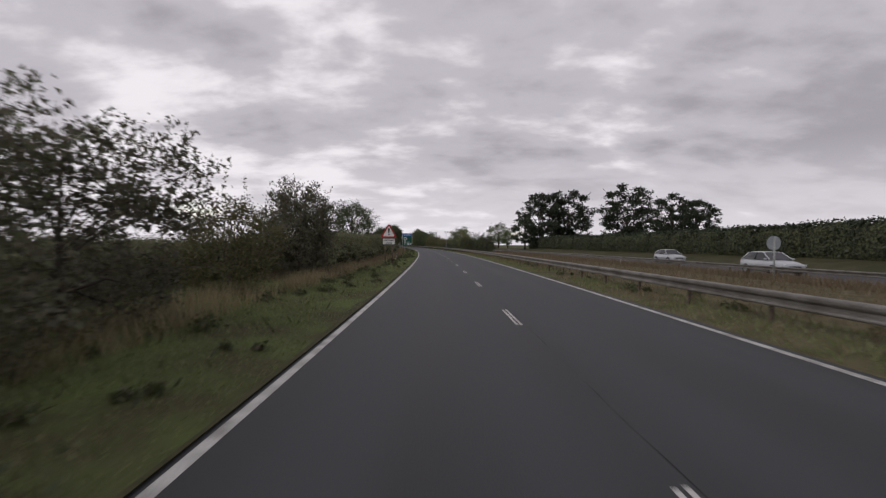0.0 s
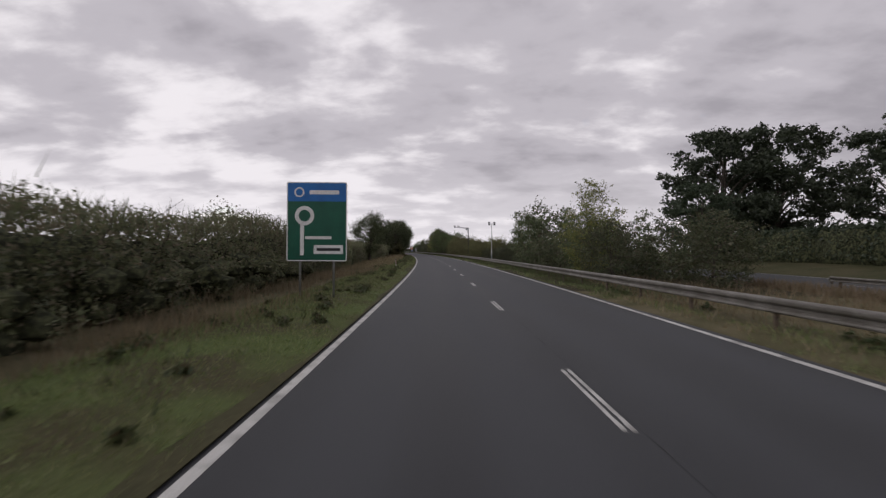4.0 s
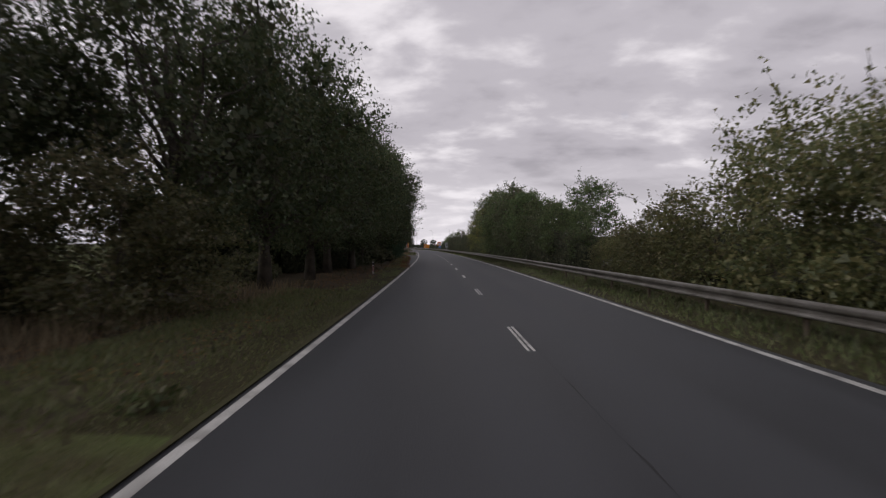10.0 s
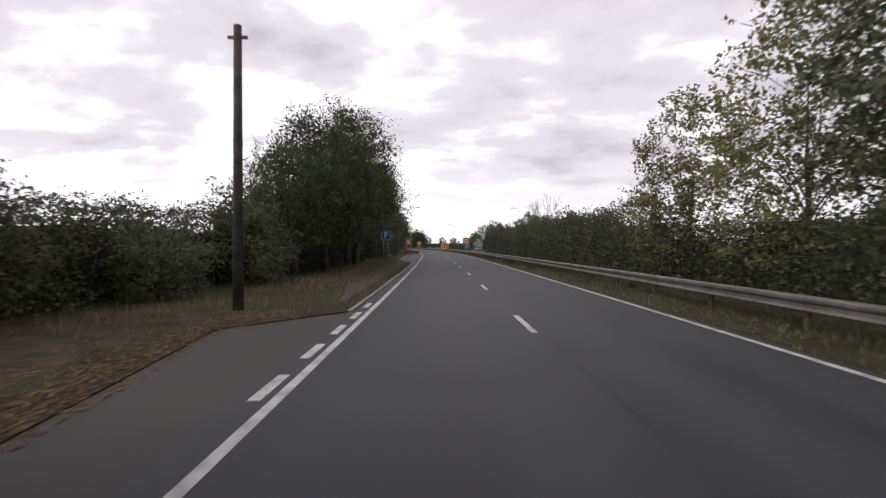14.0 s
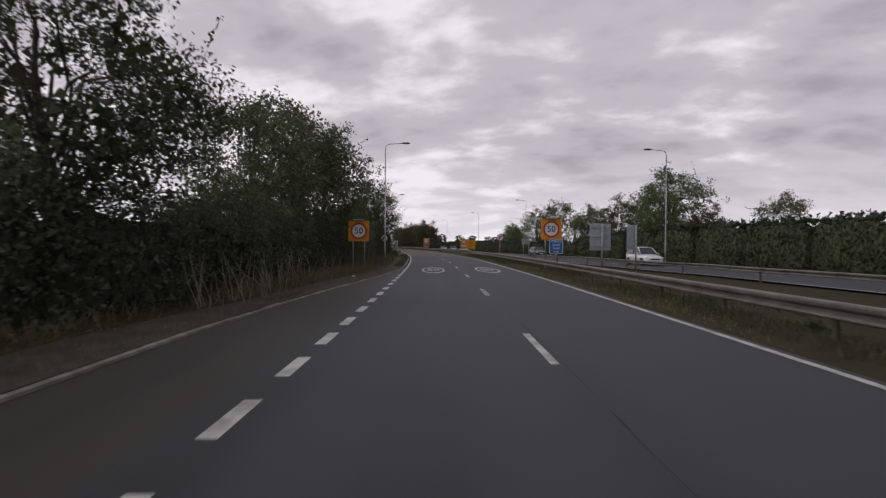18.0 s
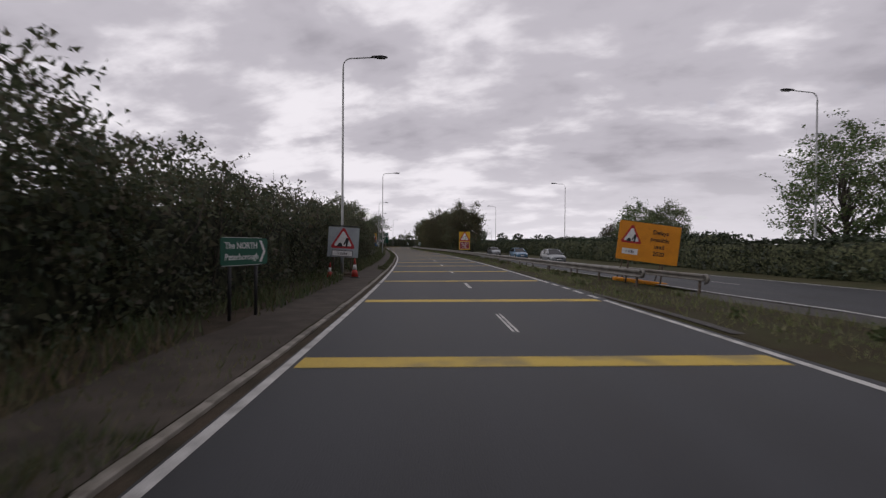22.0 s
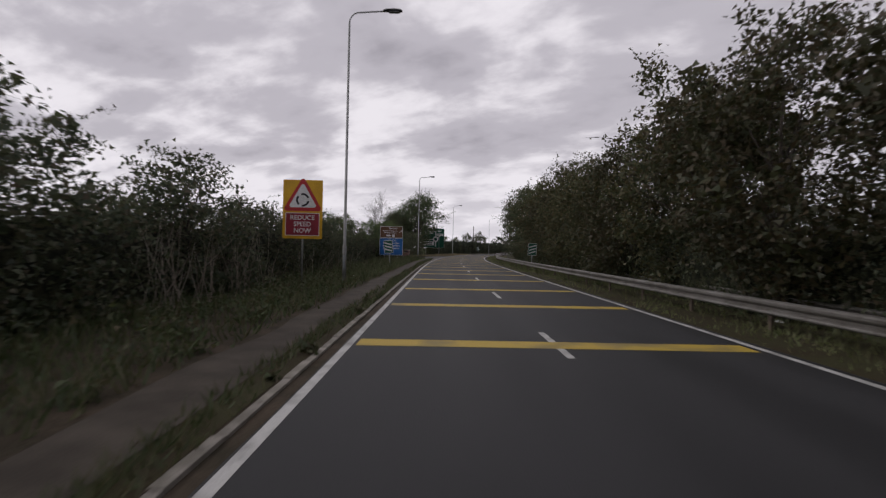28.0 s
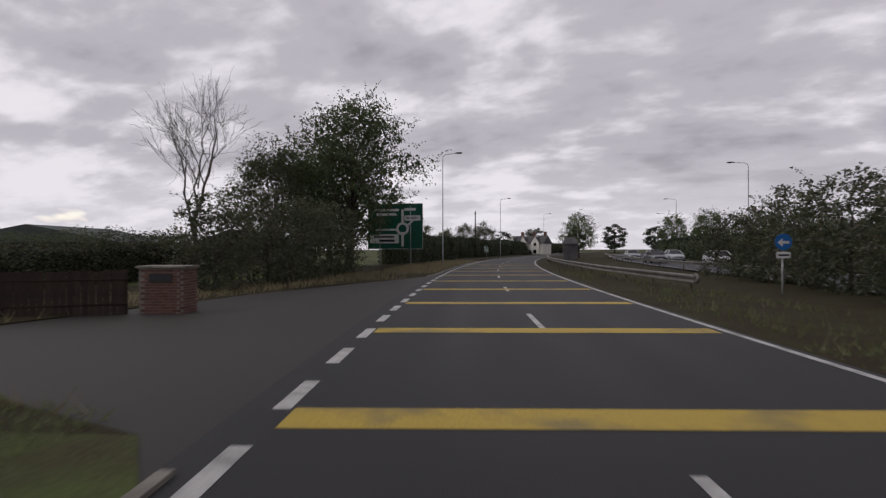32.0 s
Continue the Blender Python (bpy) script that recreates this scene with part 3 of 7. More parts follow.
# carriageways
wavy = lambda s, k, a: a * noise.noise((s * 0.35, k, 0)) + 0.5 * a * noise.noise((s * 1.3, k, 3))
obj_road = tagged(new("road", ribbon("road", -60, 522, lambda s: max(-0.45, kerb_d(s) - 0.16), 7.5, 0.0, M_ROAD, cuts=4)), "dark grey worn asphalt carriageway of two lanes", "road", kind="structure")
tagged(new("road_brown", ribbon("road_brown", 522, 900, -0.45, 7.5, 0.0, M_ROAD2, cuts=4)), "brownish asphalt carriageway before the roundabout", "road", kind="structure")
z_opp = lambda s, d: z_ground(s, opp_d(s)) + 0.03
tagged(new("road_opposite", ribbon("road_opposite", -60, 900, opp_d, lambda s: opp_d(s) + 8.0, 0.0, M_ROAD, step=4, zf=z_opp, cuts=2)), "asphalt carriageway for oncoming traffic", "road", kind="structure")
tagged(new("layby", ribbon("layby", 330, 396, lambda s: kerb_d(s) - 0.09, -0.44, -0.004, M_OLD, step=1.0)), "brown worn tarmac of a lay-by mouth", "road", kind="structure")
tagged(new("layby_entry", ribbon("layby_entry", 243.5, 300, lambda s: kerb_d(s) - 0.4, -0.44, -0.004, M_OLD, step=2.0)), "brown worn tarmac strip running into a lay-by", "road", kind="structure")
tagged(new("footpath", ribbon("footpath", 396, 604, lambda s: kerb_d(s) - float(np.interp(s, [455, 466], [1.75, 1.4])) - wavy(s, 1, 0.22), lambda s: kerb_d(s) - float(np.interp(s, [458, 466], [0.12, 0.5])) - max(0.0, wavy(s, 5, 0.14)), 0.014, M_PATH, step=1.0, zf=z_ground)), "dusty worn footpath behind the kerb", "footpath", kind="structure")
tagged(new("layby_footpath", ribbon("layby_footpath", 302, 342, lambda s: kerb_d(s) - float(np.interp(s, [302, 310], [0.7, 1.9])) - wavy(s, 4, 0.25), lambda s: kerb_d(s) - 0.6 - 0.2 * noise.noise((s * 0.3, 5, 0)), 0.012, M_PATH, step=1.0, zf=z_ground)), "dusty worn footpath behind the kerb", "footpath", kind="structure")
tagged(new("driveway", ribbon("driveway", 605.0, 632.5, lambda s: kerb_d(s) - 0.9, -0.44, -0.004, M_OLD, step=0.7)), "worn tarmac of a side entrance", "road", kind="structure")
tagged(new("kerb_strip", ribbon("kerb_strip", 396, 604.6, lambda s: kerb_d(s) - 0.75, lambda s: kerb_d(s) - 0.12, 0.006, M_VERGE, step=1.0, zf=z_ground)), "dusty soil strip between kerb and path", "soil", kind="structure")
tagged(new("layby_footpath", ribbon("layby_footpath", 352, 397, lambda s: kerb_d(s) - 1.55 - wavy(s, 6, 0.3), lambda s: kerb_d(s) - 0.12, 0.013, M_PATH, step=1.0, zf=z_ground)), "dusty worn footpath behind the kerb", "footpath", kind="structure")
tagged(new("gutter", ribbon("gutter", 396, 604, lambda s: kerb_d(s), lambda s: -0.075 - 0.5 * abs(wavy(s, 12, 0.06)), 0.002, M_SOIL, step=0.7)), "brown dirt lying in the gutter", "soil", kind="structure")
tagged(new("crossover", ribbon("crossover", 440.5, 449.5, 7.51, lambda s: opp_d(s) - 0.05, 0.02, M_OLD, step=1.0, zf=z_ground)), "paved gap through the central reserve", "road", kind="structure")

tagged(new("verge_edge", ribbon("verge_edge", -60, 244, lambda s: -0.15 - max(0.0, 0.05 + wavy(s * 0.4, 2, 0.3)) - float(np.interp(s, [122, 128, 138, 146], [0.0, 0.5, 0.45, 0.0])), lambda s: -0.1, 0.014, M_BANK, step=0.6, zf=z_ground, cuts=2)), "bare brown soil along the edge of the asphalt", "soil", kind="structure")

# painted lines, each lying on the surface
LINE = 0.004
marks = thing("road_markings", Matrix.Identity(4), "white painted lines on the road, worn in places", "road marking", kind="structure")


def line_piece(name, me):
    ob = new(name, me)
    ob.parent = marks
    return ob


for s0, s1 in ((-60, 333.8), (389.5, 452.0), (452.5, 604.2), (632, 860)):
    line_piece("edge_line", ribbon("edge_line", s0, s1, -0.05, 0.08, LINE, M_WHITE))
for s0, s1 in ((-60, 446), (453.4, 860)):
    line_piece("edge_line", ribbon("edge_line", s0, s1, 7.17, 7.31, LINE, M_WHITE))
for k in range(5):
    line_piece("edge_dash", ribbon("edge_dash", 446.5 + 1.45 * k, 447.4 + 1.45 * k, 7.17, 7.31, LINE, M_WHITE, step=1))
for k in range(28):
    s = 334.9 + 1.97 * k
    line_piece("entry_dash", ribbon("entry_dash", s, s + 1.05, -0.1, 0.1, LINE, M_WHITE, step=1))
for k in range(5):
    s = 293 + 1.97 * k
    line_piece("entry_dash", ribbon("entry_dash", s, s + 1.05, -0.3, -0.15, LINE, M_WHITE, step=1))
for k in range(14):
    s = 604.7 + 2.05 * k
    line_piece("entry_dash", ribbon("entry_dash", s, s + 1.1, -0.1, 0.1, LINE, M_WHITE, step=1))
rng = random.Random(3)
for k in range(-5, 95):
    s, c = 9.0 * k, 3.63
    old = s < 230 or k in (36, 37, 38, 39, 40, 42, 43, 44, 47, 49)
    if old:
        gap = lambda q, m=k: 0.019 + 0.014 * noise.noise((q * 4.0, m * 3.7, 0))
        line_piece("lane_dash", ribbon("lane_dash", s, s + 2.3, c - 0.07, lambda q: c - gap(q), LINE, M_WHITE, step=0.15))
        line_piece("lane_dash", ribbon("lane_dash", s - 0.02, s + 2.33, lambda q: c + gap(q), c + 0.07, LINE, M_WHITE, step=0.15))
    else:
        line_piece("lane_dash", ribbon("lane_dash", s, s + 2.3, c - 0.065, c + 0.065, LINE, M_WORN if 46 < k < 57 else M_WHITE, step=1.2))
BARS = [431.2, 438.7, 446.0, 453.4, 460.7, 467.8, 474.7, 481.5, 487.6, 493.8, 499.4, 505.1, 510.7, 516.3, 521.9, 527.4, 533.0, 538.4 + 2.6, 546.7, 552.2, 558.1, 563.7, 569.2, 574.8, 580.5, 585.8, 591.2, 597.2, 602.0, 606.5, 611.7, 616.8, 622.0, 627.2, 633.0, 638.6, 644.2, 650.0, 655.8]
for s in BARS:
    line_piece("yellow_bar", ribbon("yellow_bar", s - 0.29, s + 0.29, 0.14, 7.05, 0.006, M_YELLOW, step=0.3, cuts=6))
tagged(new("road_joint", ribbon("road_joint", -60, 430, lambda s: 3.74 + 0.03 * noise.noise((s * 0.4, 0, 0)), lambda s: 3.744 + 0.03 * noise.noise((s * 0.4, 0, 0)) + 0.05 * max(0.0, noise.noise((s * 1.7, 2, 0))), 0.003, M_JOINT, step=0.4)), "dark tar joint along the road", "road joint", kind="structure")
for off in (0.15, 7.6):
    line_piece("edge_line", ribbon("edge_line", -60, 860, lambda s: opp_d(s) + off, lambda s: opp_d(s) + off + 0.15, 0.006, M_WHITE, step=4, zf=z_opp))
for k in range(-5, 95):
    line_piece("lane_dash", ribbon("lane_dash", 9.0 * k + 3, 9.0 * k + 5, lambda s: opp_d(s) + 3.85, lambda s: opp_d(s) + 3.97, 0.006, M_WHITE, step=2, zf=z_opp))


# the speed limit painted in each lane: a stretched ring with figures in it
def roundel(s, d, material):
    m = PM(s, d, z_road(s, d) + 0.006)
    t = thing("painted_speed_limit", m, "white worn speed limit ring painted on the lane", "road marking", "painted speed limits")
    bm = ring(0.62, 0.75, 0, 0, 0, 0.002)
    ob = part("ring", bm, material, t)
    ob.data.transform(Euler((radians(-90), 0, 0)).to_matrix().to_4x4())
    ob.data.transform(Matrix.Diagonal((1, 4.6, 1, 1)))
    tx = lettering("50", 0.74, 0, 0, 0, material, t, "number", depth=0.001)
    tx.data.transform(Euler((radians(-90), 0, 0)).to_matrix().to_4x4())
    tx.data.transform(Matrix.Diagonal((1.12, 5.0, 1, 1)))
    tx.data.transform(Matrix.Translation((0, 0.1, 0)))
    return t


roundel(393.9, 1.87, M_WORN)
roundel(394.0, 5.43, M_WORN)

# kerbs, stone by stone
kerb_root = thing("kerb", Matrix.Identity(4), "worn grey concrete kerb stones along the nearside", "kerb", kind="structure")
kerb_me = None


def kerb_stone():
    bm = box(0, 0, 0.0, 0.125, 0.905, 0.3, 0.012)
    me = bpy.data.meshes.new("kerb_stone")
    bm.to_mesh(me)
    bm.free()
    me.materials.append(M_KERB)
    return me


def lay_kerb(s0, s1):
    global kerb_me
    kerb_me = kerb_me or kerb_stone()
    s = s0
    rg = random.Random(int(s0))
    while s < s1:
        k0, k1 = kerb_d(s), kerb_d(s + 0.3)
        slope = math.atan2(k1 - k0, 0.3)
        step = 0.915 * math.cos(slope)
        mid = s + step / 2
        k = kerb_d(mid)
        ob = new("kerb_stone", kerb_me)
        ob.parent = kerb_root
        ob.matrix_world = Matrix.Translation(P(mid, k - 0.06, z_road(mid, k) - 0.105 + rg.uniform(-0.008, 0.008))) @ Euler((0, rg.uniform(-0.02, 0.02), heading(mid) - math.atan2(kerb_d(s + step) - kerb_d(s), step) + rg.uniform(-0.006, 0.006))).to_matrix().to_4x4()
        s += step


lay_kerb(300, 604.6)
lay_kerb(632, 668)


# ---- steel safety barriers along the central reserve ----
def barrier(name, s0, s1, dist, posts_to=None, ends=(True, True), post_step=3.2, flip=False, slim=1.0, label="dull galvanised corrugated steel safety barrier on posts"):
    t = thing(name, Matrix.Identity(4), label, "crash barrier", kind="structure")
    prof = [(-0.16, 0.735), (-0.15, 0.75), (0.02, 0.755), (0.05, 0.74), (0.06, 0.715), (0.06, 0.67), (0.045, 0.64), (0.0, 0.61), (0.0, 0.55), (0.045, 0.525), (0.06, 0.5), (0.06, 0.475), (0.03, 0.455), (-0.15, 0.46), (-0.16, 0.475)]
    f = 1 if flip and slim == 1.0 else -1
    outline = [(f * x, 0.755 - (0.755 - z) * slim) for x, z in prof]
    n = int((s1 - s0) / 1.6) + 1
    V, F = [], []
    m = len(outline)
    for i in range(n):
        s = s0 + (s1 - s0) * i / (n - 1)
        d = dist(s)
        drop = 0.0 if flip else 0.045
        base = (z_road(s, d) if d < 11.2 and not flip else z_ground(s, d)) - drop
        for x, z in outline:
            V.append(P(s, d + x, base + z))
    for i in range(n - 1):
        for j in range(m):
            F.append((i * m + j, i * m + (j + 1) % m, (i + 1) * m + (j + 1) % m, (i + 1) * m + j))
    F.append(tuple(range(m)))
    F.append(tuple(reversed(range((n - 1) * m, n * m))))
    me = mesh_of("rail", V, F, smooth=False)
    obj("rail", me, M_RAIL, t)
    bm = box(0.0, 0, 0.12, 0.06, 0.1, 0.9, 0.008)
    pm = bpy.data.meshes.new("post")
    bm.to_mesh(pm)
    bm.free()
    pm.materials.append(M_POST)
    rg = random.Random(int(s0) + 7)
    s = s0 + 0.4
    while s < s1:
        if posts_to is None or s < posts_to:
            ob = new("post", pm)
            ob.parent = t
            d = dist(s) - f * 0.06
            ob.matrix_world = Matrix.Translation(P(s, d, (z_ground(s, d) if flip else z_road(s, d)) + 0.02)) @ Euler((rg.uniform(-0.04, 0.04), rg.uniform(-0.04, 0.04), heading(s))).to_matrix().to_4x4()
        s += post_step
    for on, s, sg in ((ends[0], s0, -1), (ends[1], s1, 1)):
        if on:
            d = dist(s)
            z = (z_ground(s, d) if flip else z_road(s, d)) - 0.04
            bm = tube([P(s, d + 0.02, z + 0.47), P(s + sg * 0.12, d + 0.03, z + 0.55), P(s + sg * 0.16, d + 0.04, z + 0.64), P(s + sg * 0.12, d + 0.03, z + 0.73), P(s, d + 0.02, z + 0.80)], [0.04, 0.06, 0.065, 0.06, 0.04])
            part("end_cap", bm, M_RAIL, t)
    return t


rail_line = lambda s: float(np.interp(s, [-60, 0, 150, 250, 390, 405, 425, 440, 449, 460, 474, 560, 595, 604, 612, 619, 630, 660, 700, 860], [8.7, 8.7, 8.55, 8.7, 8.7, 8.75, 9.0, 9.6, 10.0, 9.2, 8.6, 8.5, 8.55, 8.8, 9.4, 10.2, 9.4, 8.8, 8.8, 8.8]))
barrier("barrier_1", -30, 438, rail_line, ends=(False, True))
barrier("barrier_2", 449.5, 609.0, rail_line)
barrier("barrier_3", 619.5, 820, rail_line, ends=(True, False))
barrier("barrier_4", -40, 108, lambda s: opp_d(s) - 0.9, ends=(False, True), flip=True, slim=0.8, post_step=6.4)
barrier("barrier_5", 366, 418, lambda s: opp_d(s) - 0.8, flip=True, slim=0.8, post_step=6.4)
barrier("barrier_6", 448, 560, lambda s: opp_d(s) - 0.8, flip=True, slim=0.8, post_step=6.4)
barrier("barrier_7", 628, 700, lambda s: opp_d(s) - 0.8, flip=True, slim=0.8, post_step=6.4, ends=(True, False))


# ---- plants ----
def cards(name, centres, size, rg, material, aspect=0.55, up=0.0, kite=True):
    """One mesh of many small leaves, each pointed and with its own turn; far or fine ones are three-cornered."""
    n = len(centres)
    u = rg.normal(size=(n, 3))
    u[:, 2] += up
    u /= np.linalg.norm(u, axis=1)[:, None]
    w = rg.normal(size=(n, 3))
    v = np.cross(u, w)
    v /= np.linalg.norm(v, axis=1)[:, None] + 1e-9
    L = (size * rg.uniform(0.6, 1.4, n))[:, None]
    c = np.asarray(centres)
    q = 4 if kite else 3
    verts = np.empty((n, q, 3))
    if kite:
        verts[:, 0] = c - u * L * 0.5
        verts[:, 1] = c + v * L * aspect * 0.5 + u * L * 0.06
        verts[:, 2] = c + u * L * 0.5
        verts[:, 3] = c - v * L * aspect * 0.5 + u * L * 0.06
    else:
        verts[:, 0] = c - u * L * 0.42 - v * L * aspect * 0.5
        verts[:, 1] = c - u * L * 0.3 + v * L * aspect * 0.5
        verts[:, 2] = c + u * L * 0.6
    me = bpy.data.meshes.new(name)
    me.vertices.add(q * n)
    me.vertices.foreach_set("co", verts.astype(np.float32).ravel())
    me.loops.add(q * n)
    me.loops.foreach_set("vertex_index", np.arange(q * n, dtype=np.int32))
    me.polygons.add(n)
    me.polygons.foreach_set("loop_start", np.arange(0, q * n, q, dtype=np.int32))
    me.polygons.foreach_set("loop_total", np.full(n, q, dtype=np.int32))
    me.update(calc_edges=True)
    me.materials.append(material)
    return me


def blades(name, base, height, lean, width, rg, material):
    """One mesh of grass blades: narrow triangles bent a little over."""
    n = len(base)
    base = np.asarray(base)
    a = rg.uniform(0, 2 * np.pi, n)
    side = np.stack([np.cos(a), np.sin(a), np.zeros(n)], 1) * (width * rg.uniform(0.7, 1.3, n))[:, None]
    b = rg.uniform(0, 2 * np.pi, n)
    h = height * rg.uniform(0.5, 1.25, n)
    tip = base + np.stack([np.cos(b), np.sin(b), np.zeros(n)], 1) * (lean * h * rg.uniform(0.2, 1.0, n))[:, None]
    tip[:, 2] += h
    verts = np.empty((n, 3, 3))
    verts[:, 0], verts[:, 1], verts[:, 2] = base - side, base + side, tip
    me = bpy.data.meshes.new(name)
    me.vertices.add(3 * n)
    me.vertices.foreach_set("co", verts.astype(np.float32).ravel())
    me.loops.add(3 * n)
    me.loops.foreach_set("vertex_index", np.arange(3 * n, dtype=np.int32))
    me.polygons.add(n)
    me.polygons.foreach_set("loop_start", np.arange(0, 3 * n, 3, dtype=np.int32))
    me.polygons.foreach_set("loop_total", np.full(n, 3, dtype=np.int32))
    me.update(calc_edges=True)
    me.materials.append(material)
    return me


def limb_path(a, b, rg, sag=0.15, n=4):
    a, b = np.array(a), np.array(b)
    out = []
    ln = np.linalg.norm(b - a)
    for i in range(n + 1):
        t = i / n
        p = a + (b - a) * t + rg.normal(size=3) * ln * 0.05 * math.sin(math.pi * t)
        p[2] += ln * sag * math.sin(math.pi * t)
        out.append(tuple(p))
    return out


def squared(v, k):
    """A direction pushed towards a barrel shape."""
    if k >= 1:
        return v
    w = np.sign(v) * np.abs(v) ** np.array([1.0, 1.0, k])
    h = math.hypot(w[0], w[1]) + 1e-6
    lim = (1 - min(abs(v[2]), 0.98) ** 3.5) ** 0.5
    return np.array([w[0] / h * lim, w[1] / h * lim, v[2]])


def crown_points(rg, h, r, z0, puffs, leaves, spread, puff=0.4, shape=1.0, sprigs=0.5, flat=0.8):
    """Boughs of leaves: uneven rounded masses set over the crown's outline from z0 to h, each with its leaves in small clumps over it, and sprigs standing out. Gives leaf places, the masses (centre, radius) and twigs as pairs of ends."""
    zc, zr = (z0 + h) / 2, (h - z0) / 2
    o = rg.uniform(0, 50)
    ms = []
    tries = 0
    while len(ms) < puffs:
        tries += 1
        v = rg.normal(size=3)
        v /= np.linalg.norm(v)
        pr = puff * r * rg.uniform(0.65, 1.2)
        q = (1 - puff * 0.8) * rg.uniform(0.45, 1.0) ** 0.4
        lump = 0.92 + 0.3 * noise.noise((v[0] * 1.6 + r, v[1] * 1.6 + h, v[2] * 1.6 + o))
        v = squared(v, shape)
        c = np.array((v[0] * r * q * lump, v[1] * r * q * lump, zc + v[2] * (zr - pr * 0.6) * lump))
        if c[2] < -pr * 0.3 and tries < 4000:
            continue
        if tries < 1500 and any(np.linalg.norm((c - m) * np.array([1, 1, 1.2])) < 0.62 * max(pr, k) for m, k in ms):
            continue
        ms.append((c, pr))
    tot = sum(k * k for m, k in ms)
    pts, twigs = [], []
    mid = np.array([0, 0, zc * 0.8])
    for c, pr in ms:
        n = int(leaves * pr * pr / tot)
        out = c - mid
        out = out / (np.linalg.norm(out) + 1e-6)
        g = max(6, n // 22)
        v = rg.normal(size=(g, 3)) + out * 0.45
        v /= np.linalg.norm(v, axis=1)[:, None]
        f = np.array([1 + 0.4 * noise.noise((w[0] * 2.2 + c[0], w[1] * 2.2 + c[1], w[2] * 2.2 + c[2])) for w in v])[:, None]
        cl = c + v * np.array([1, 1, flat]) * pr * f * rg.uniform(0.3, 1.12, g)[:, None]
        pick = rg.integers(0, g, n)
        pts.append(cl[pick] + rg.normal(size=(n, 3)) * spread * np.array([1, 1, 0.7]))
        for k in range(0, g, 2):
            twigs.append((c, cl[k]))
        for k in range(max(1, int(g * sprigs * 0.14))):
            a = cl[rg.integers(0, g)]
            d = (a - c) / (np.linalg.norm(a - c) + 1e-6) + np.array([0, 0, 0.55]) + rg.normal(size=3) * 0.25
            ln = spread * rg.uniform(2.0, 5.5)
            bend = np.array([d[0], d[1], -0.9]) * rg.uniform(0.0, 0.5)
            t = rg.uniform(0.1, 1.0, 13)[:, None]
            pts.append(a + (d * t + bend * t * t) * ln + rg.normal(size=(13, 3)) * 0.05)
            p = a
            for e in (0.35, 0.7, 1.0):
                b = a + (d * e + bend * e * e) * ln
                twigs.append((p, b))
                p = b
    pts = np.concatenate(pts)
    pts = pts[pts[:, 2] > 0.02]
    return pts, ms, np.array(twigs)


def twig_mesh(name, ends, width, rg, material):
    """Thin twigs, each a sliver of two crossed three-cornered blades."""
    n = len(ends)
    a, b = ends[:, 0], ends[:, 1]
    u = b - a
    side = np.cross(u, rg.normal(size=(n, 3)))
    side /= np.linalg.norm(side, axis=1)[:, None] + 1e-9
    V = np.stack([a - side * width, a + side * width, b], 1).reshape(-1, 3)
    me = bpy.data.meshes.new(name)
    me.from_pydata(V.tolist(), [], [(3 * k, 3 * k + 1, 3 * k + 2) for k in range(n)])
    me.materials.append(material)
    return me


def cores(ms, rg, k=0.62):
    """Solid masses standing in for a crown's dark interior, lumpy and well inside the leaves."""
    bm = bmesh.new()
    for c, pr in ms:
        o = Vector(rg.uniform(0, 50, 3))
        got = bmesh.ops.create_icosphere(bm, subdivisions=1, radius=1.0)
        for v in got["verts"]:
            n = v.co.normalized()
            q = pr * k * (1.0 + 0.5 * noise.noise(n * 1.7 + o))
            v.co = Vector((c[0] + n.x * q, c[1] + n.y * q, max(c[2] + n.z * q * 0.8, -0.15)))
    return bm


def inner_points(ms, n, rg):
    """Places of the shaded leaves deep inside a crown."""
    w = np.array([k * k for m, k in ms])
    pick = rg.choice(len(ms), n, p=w / w.sum())
    c, k = np.array([m for m, q in ms])[pick], np.array([q for m, q in ms])[pick]
    v = rg.normal(size=(n, 3))
    v /= np.linalg.norm(v, axis=1)[:, None]
    p = c + v * (k * 0.55 * rg.uniform(0, 1, n) ** 0.4)[:, None]
    p[:, 2] = np.maximum(p[:, 2], 0.05)
    return p


def woody(rg, h, trunk_r, cs, sides=6, limbs=14, lean=0.3, fork=0.25):
    """Trunk and main limbs, one tapered mesh."""
    bm, lb = bmesh.new(), bmesh.new()
    top = h * 0.72
    path = [(0, 0, -0.3)]
    x = y = 0.0
    for i in range(1, 6):
        x += rg.normal() * lean * 0.25
        y += rg.normal() * lean * 0.25
        path.append((x, y, top * i / 5))
    tube(path, [trunk_r * 1.35] + [trunk_r * (1 - 0.82 * i / 5) for i in range(1, 6)], sides, bm)
    idx = rg.choice(len(cs), min(limbs, len(cs)), replace=False)
    for j in idx:
        c = cs[j]
        t = min(max(c[2] / h * 0.62 * rg.uniform(0.7, 1.0), fork * 0.6), 0.7) * h
        f = min(max(t / top, 0), 1) * 5
        i0 = min(int(f), 4)
        a = np.array(path[i0]) + (np.array(path[i0 + 1]) - np.array(path[i0])) * (f - i0)
        r0 = trunk_r * (1 - 0.75 * t / top) * 0.5
        tube(limb_path(a, c, rg), [r0, r0 * 0.75, r0 * 0.55, r0 * 0.35, r0 * 0.15], 4, lb, cap=False)
    return bm, lb


PROTO = {}


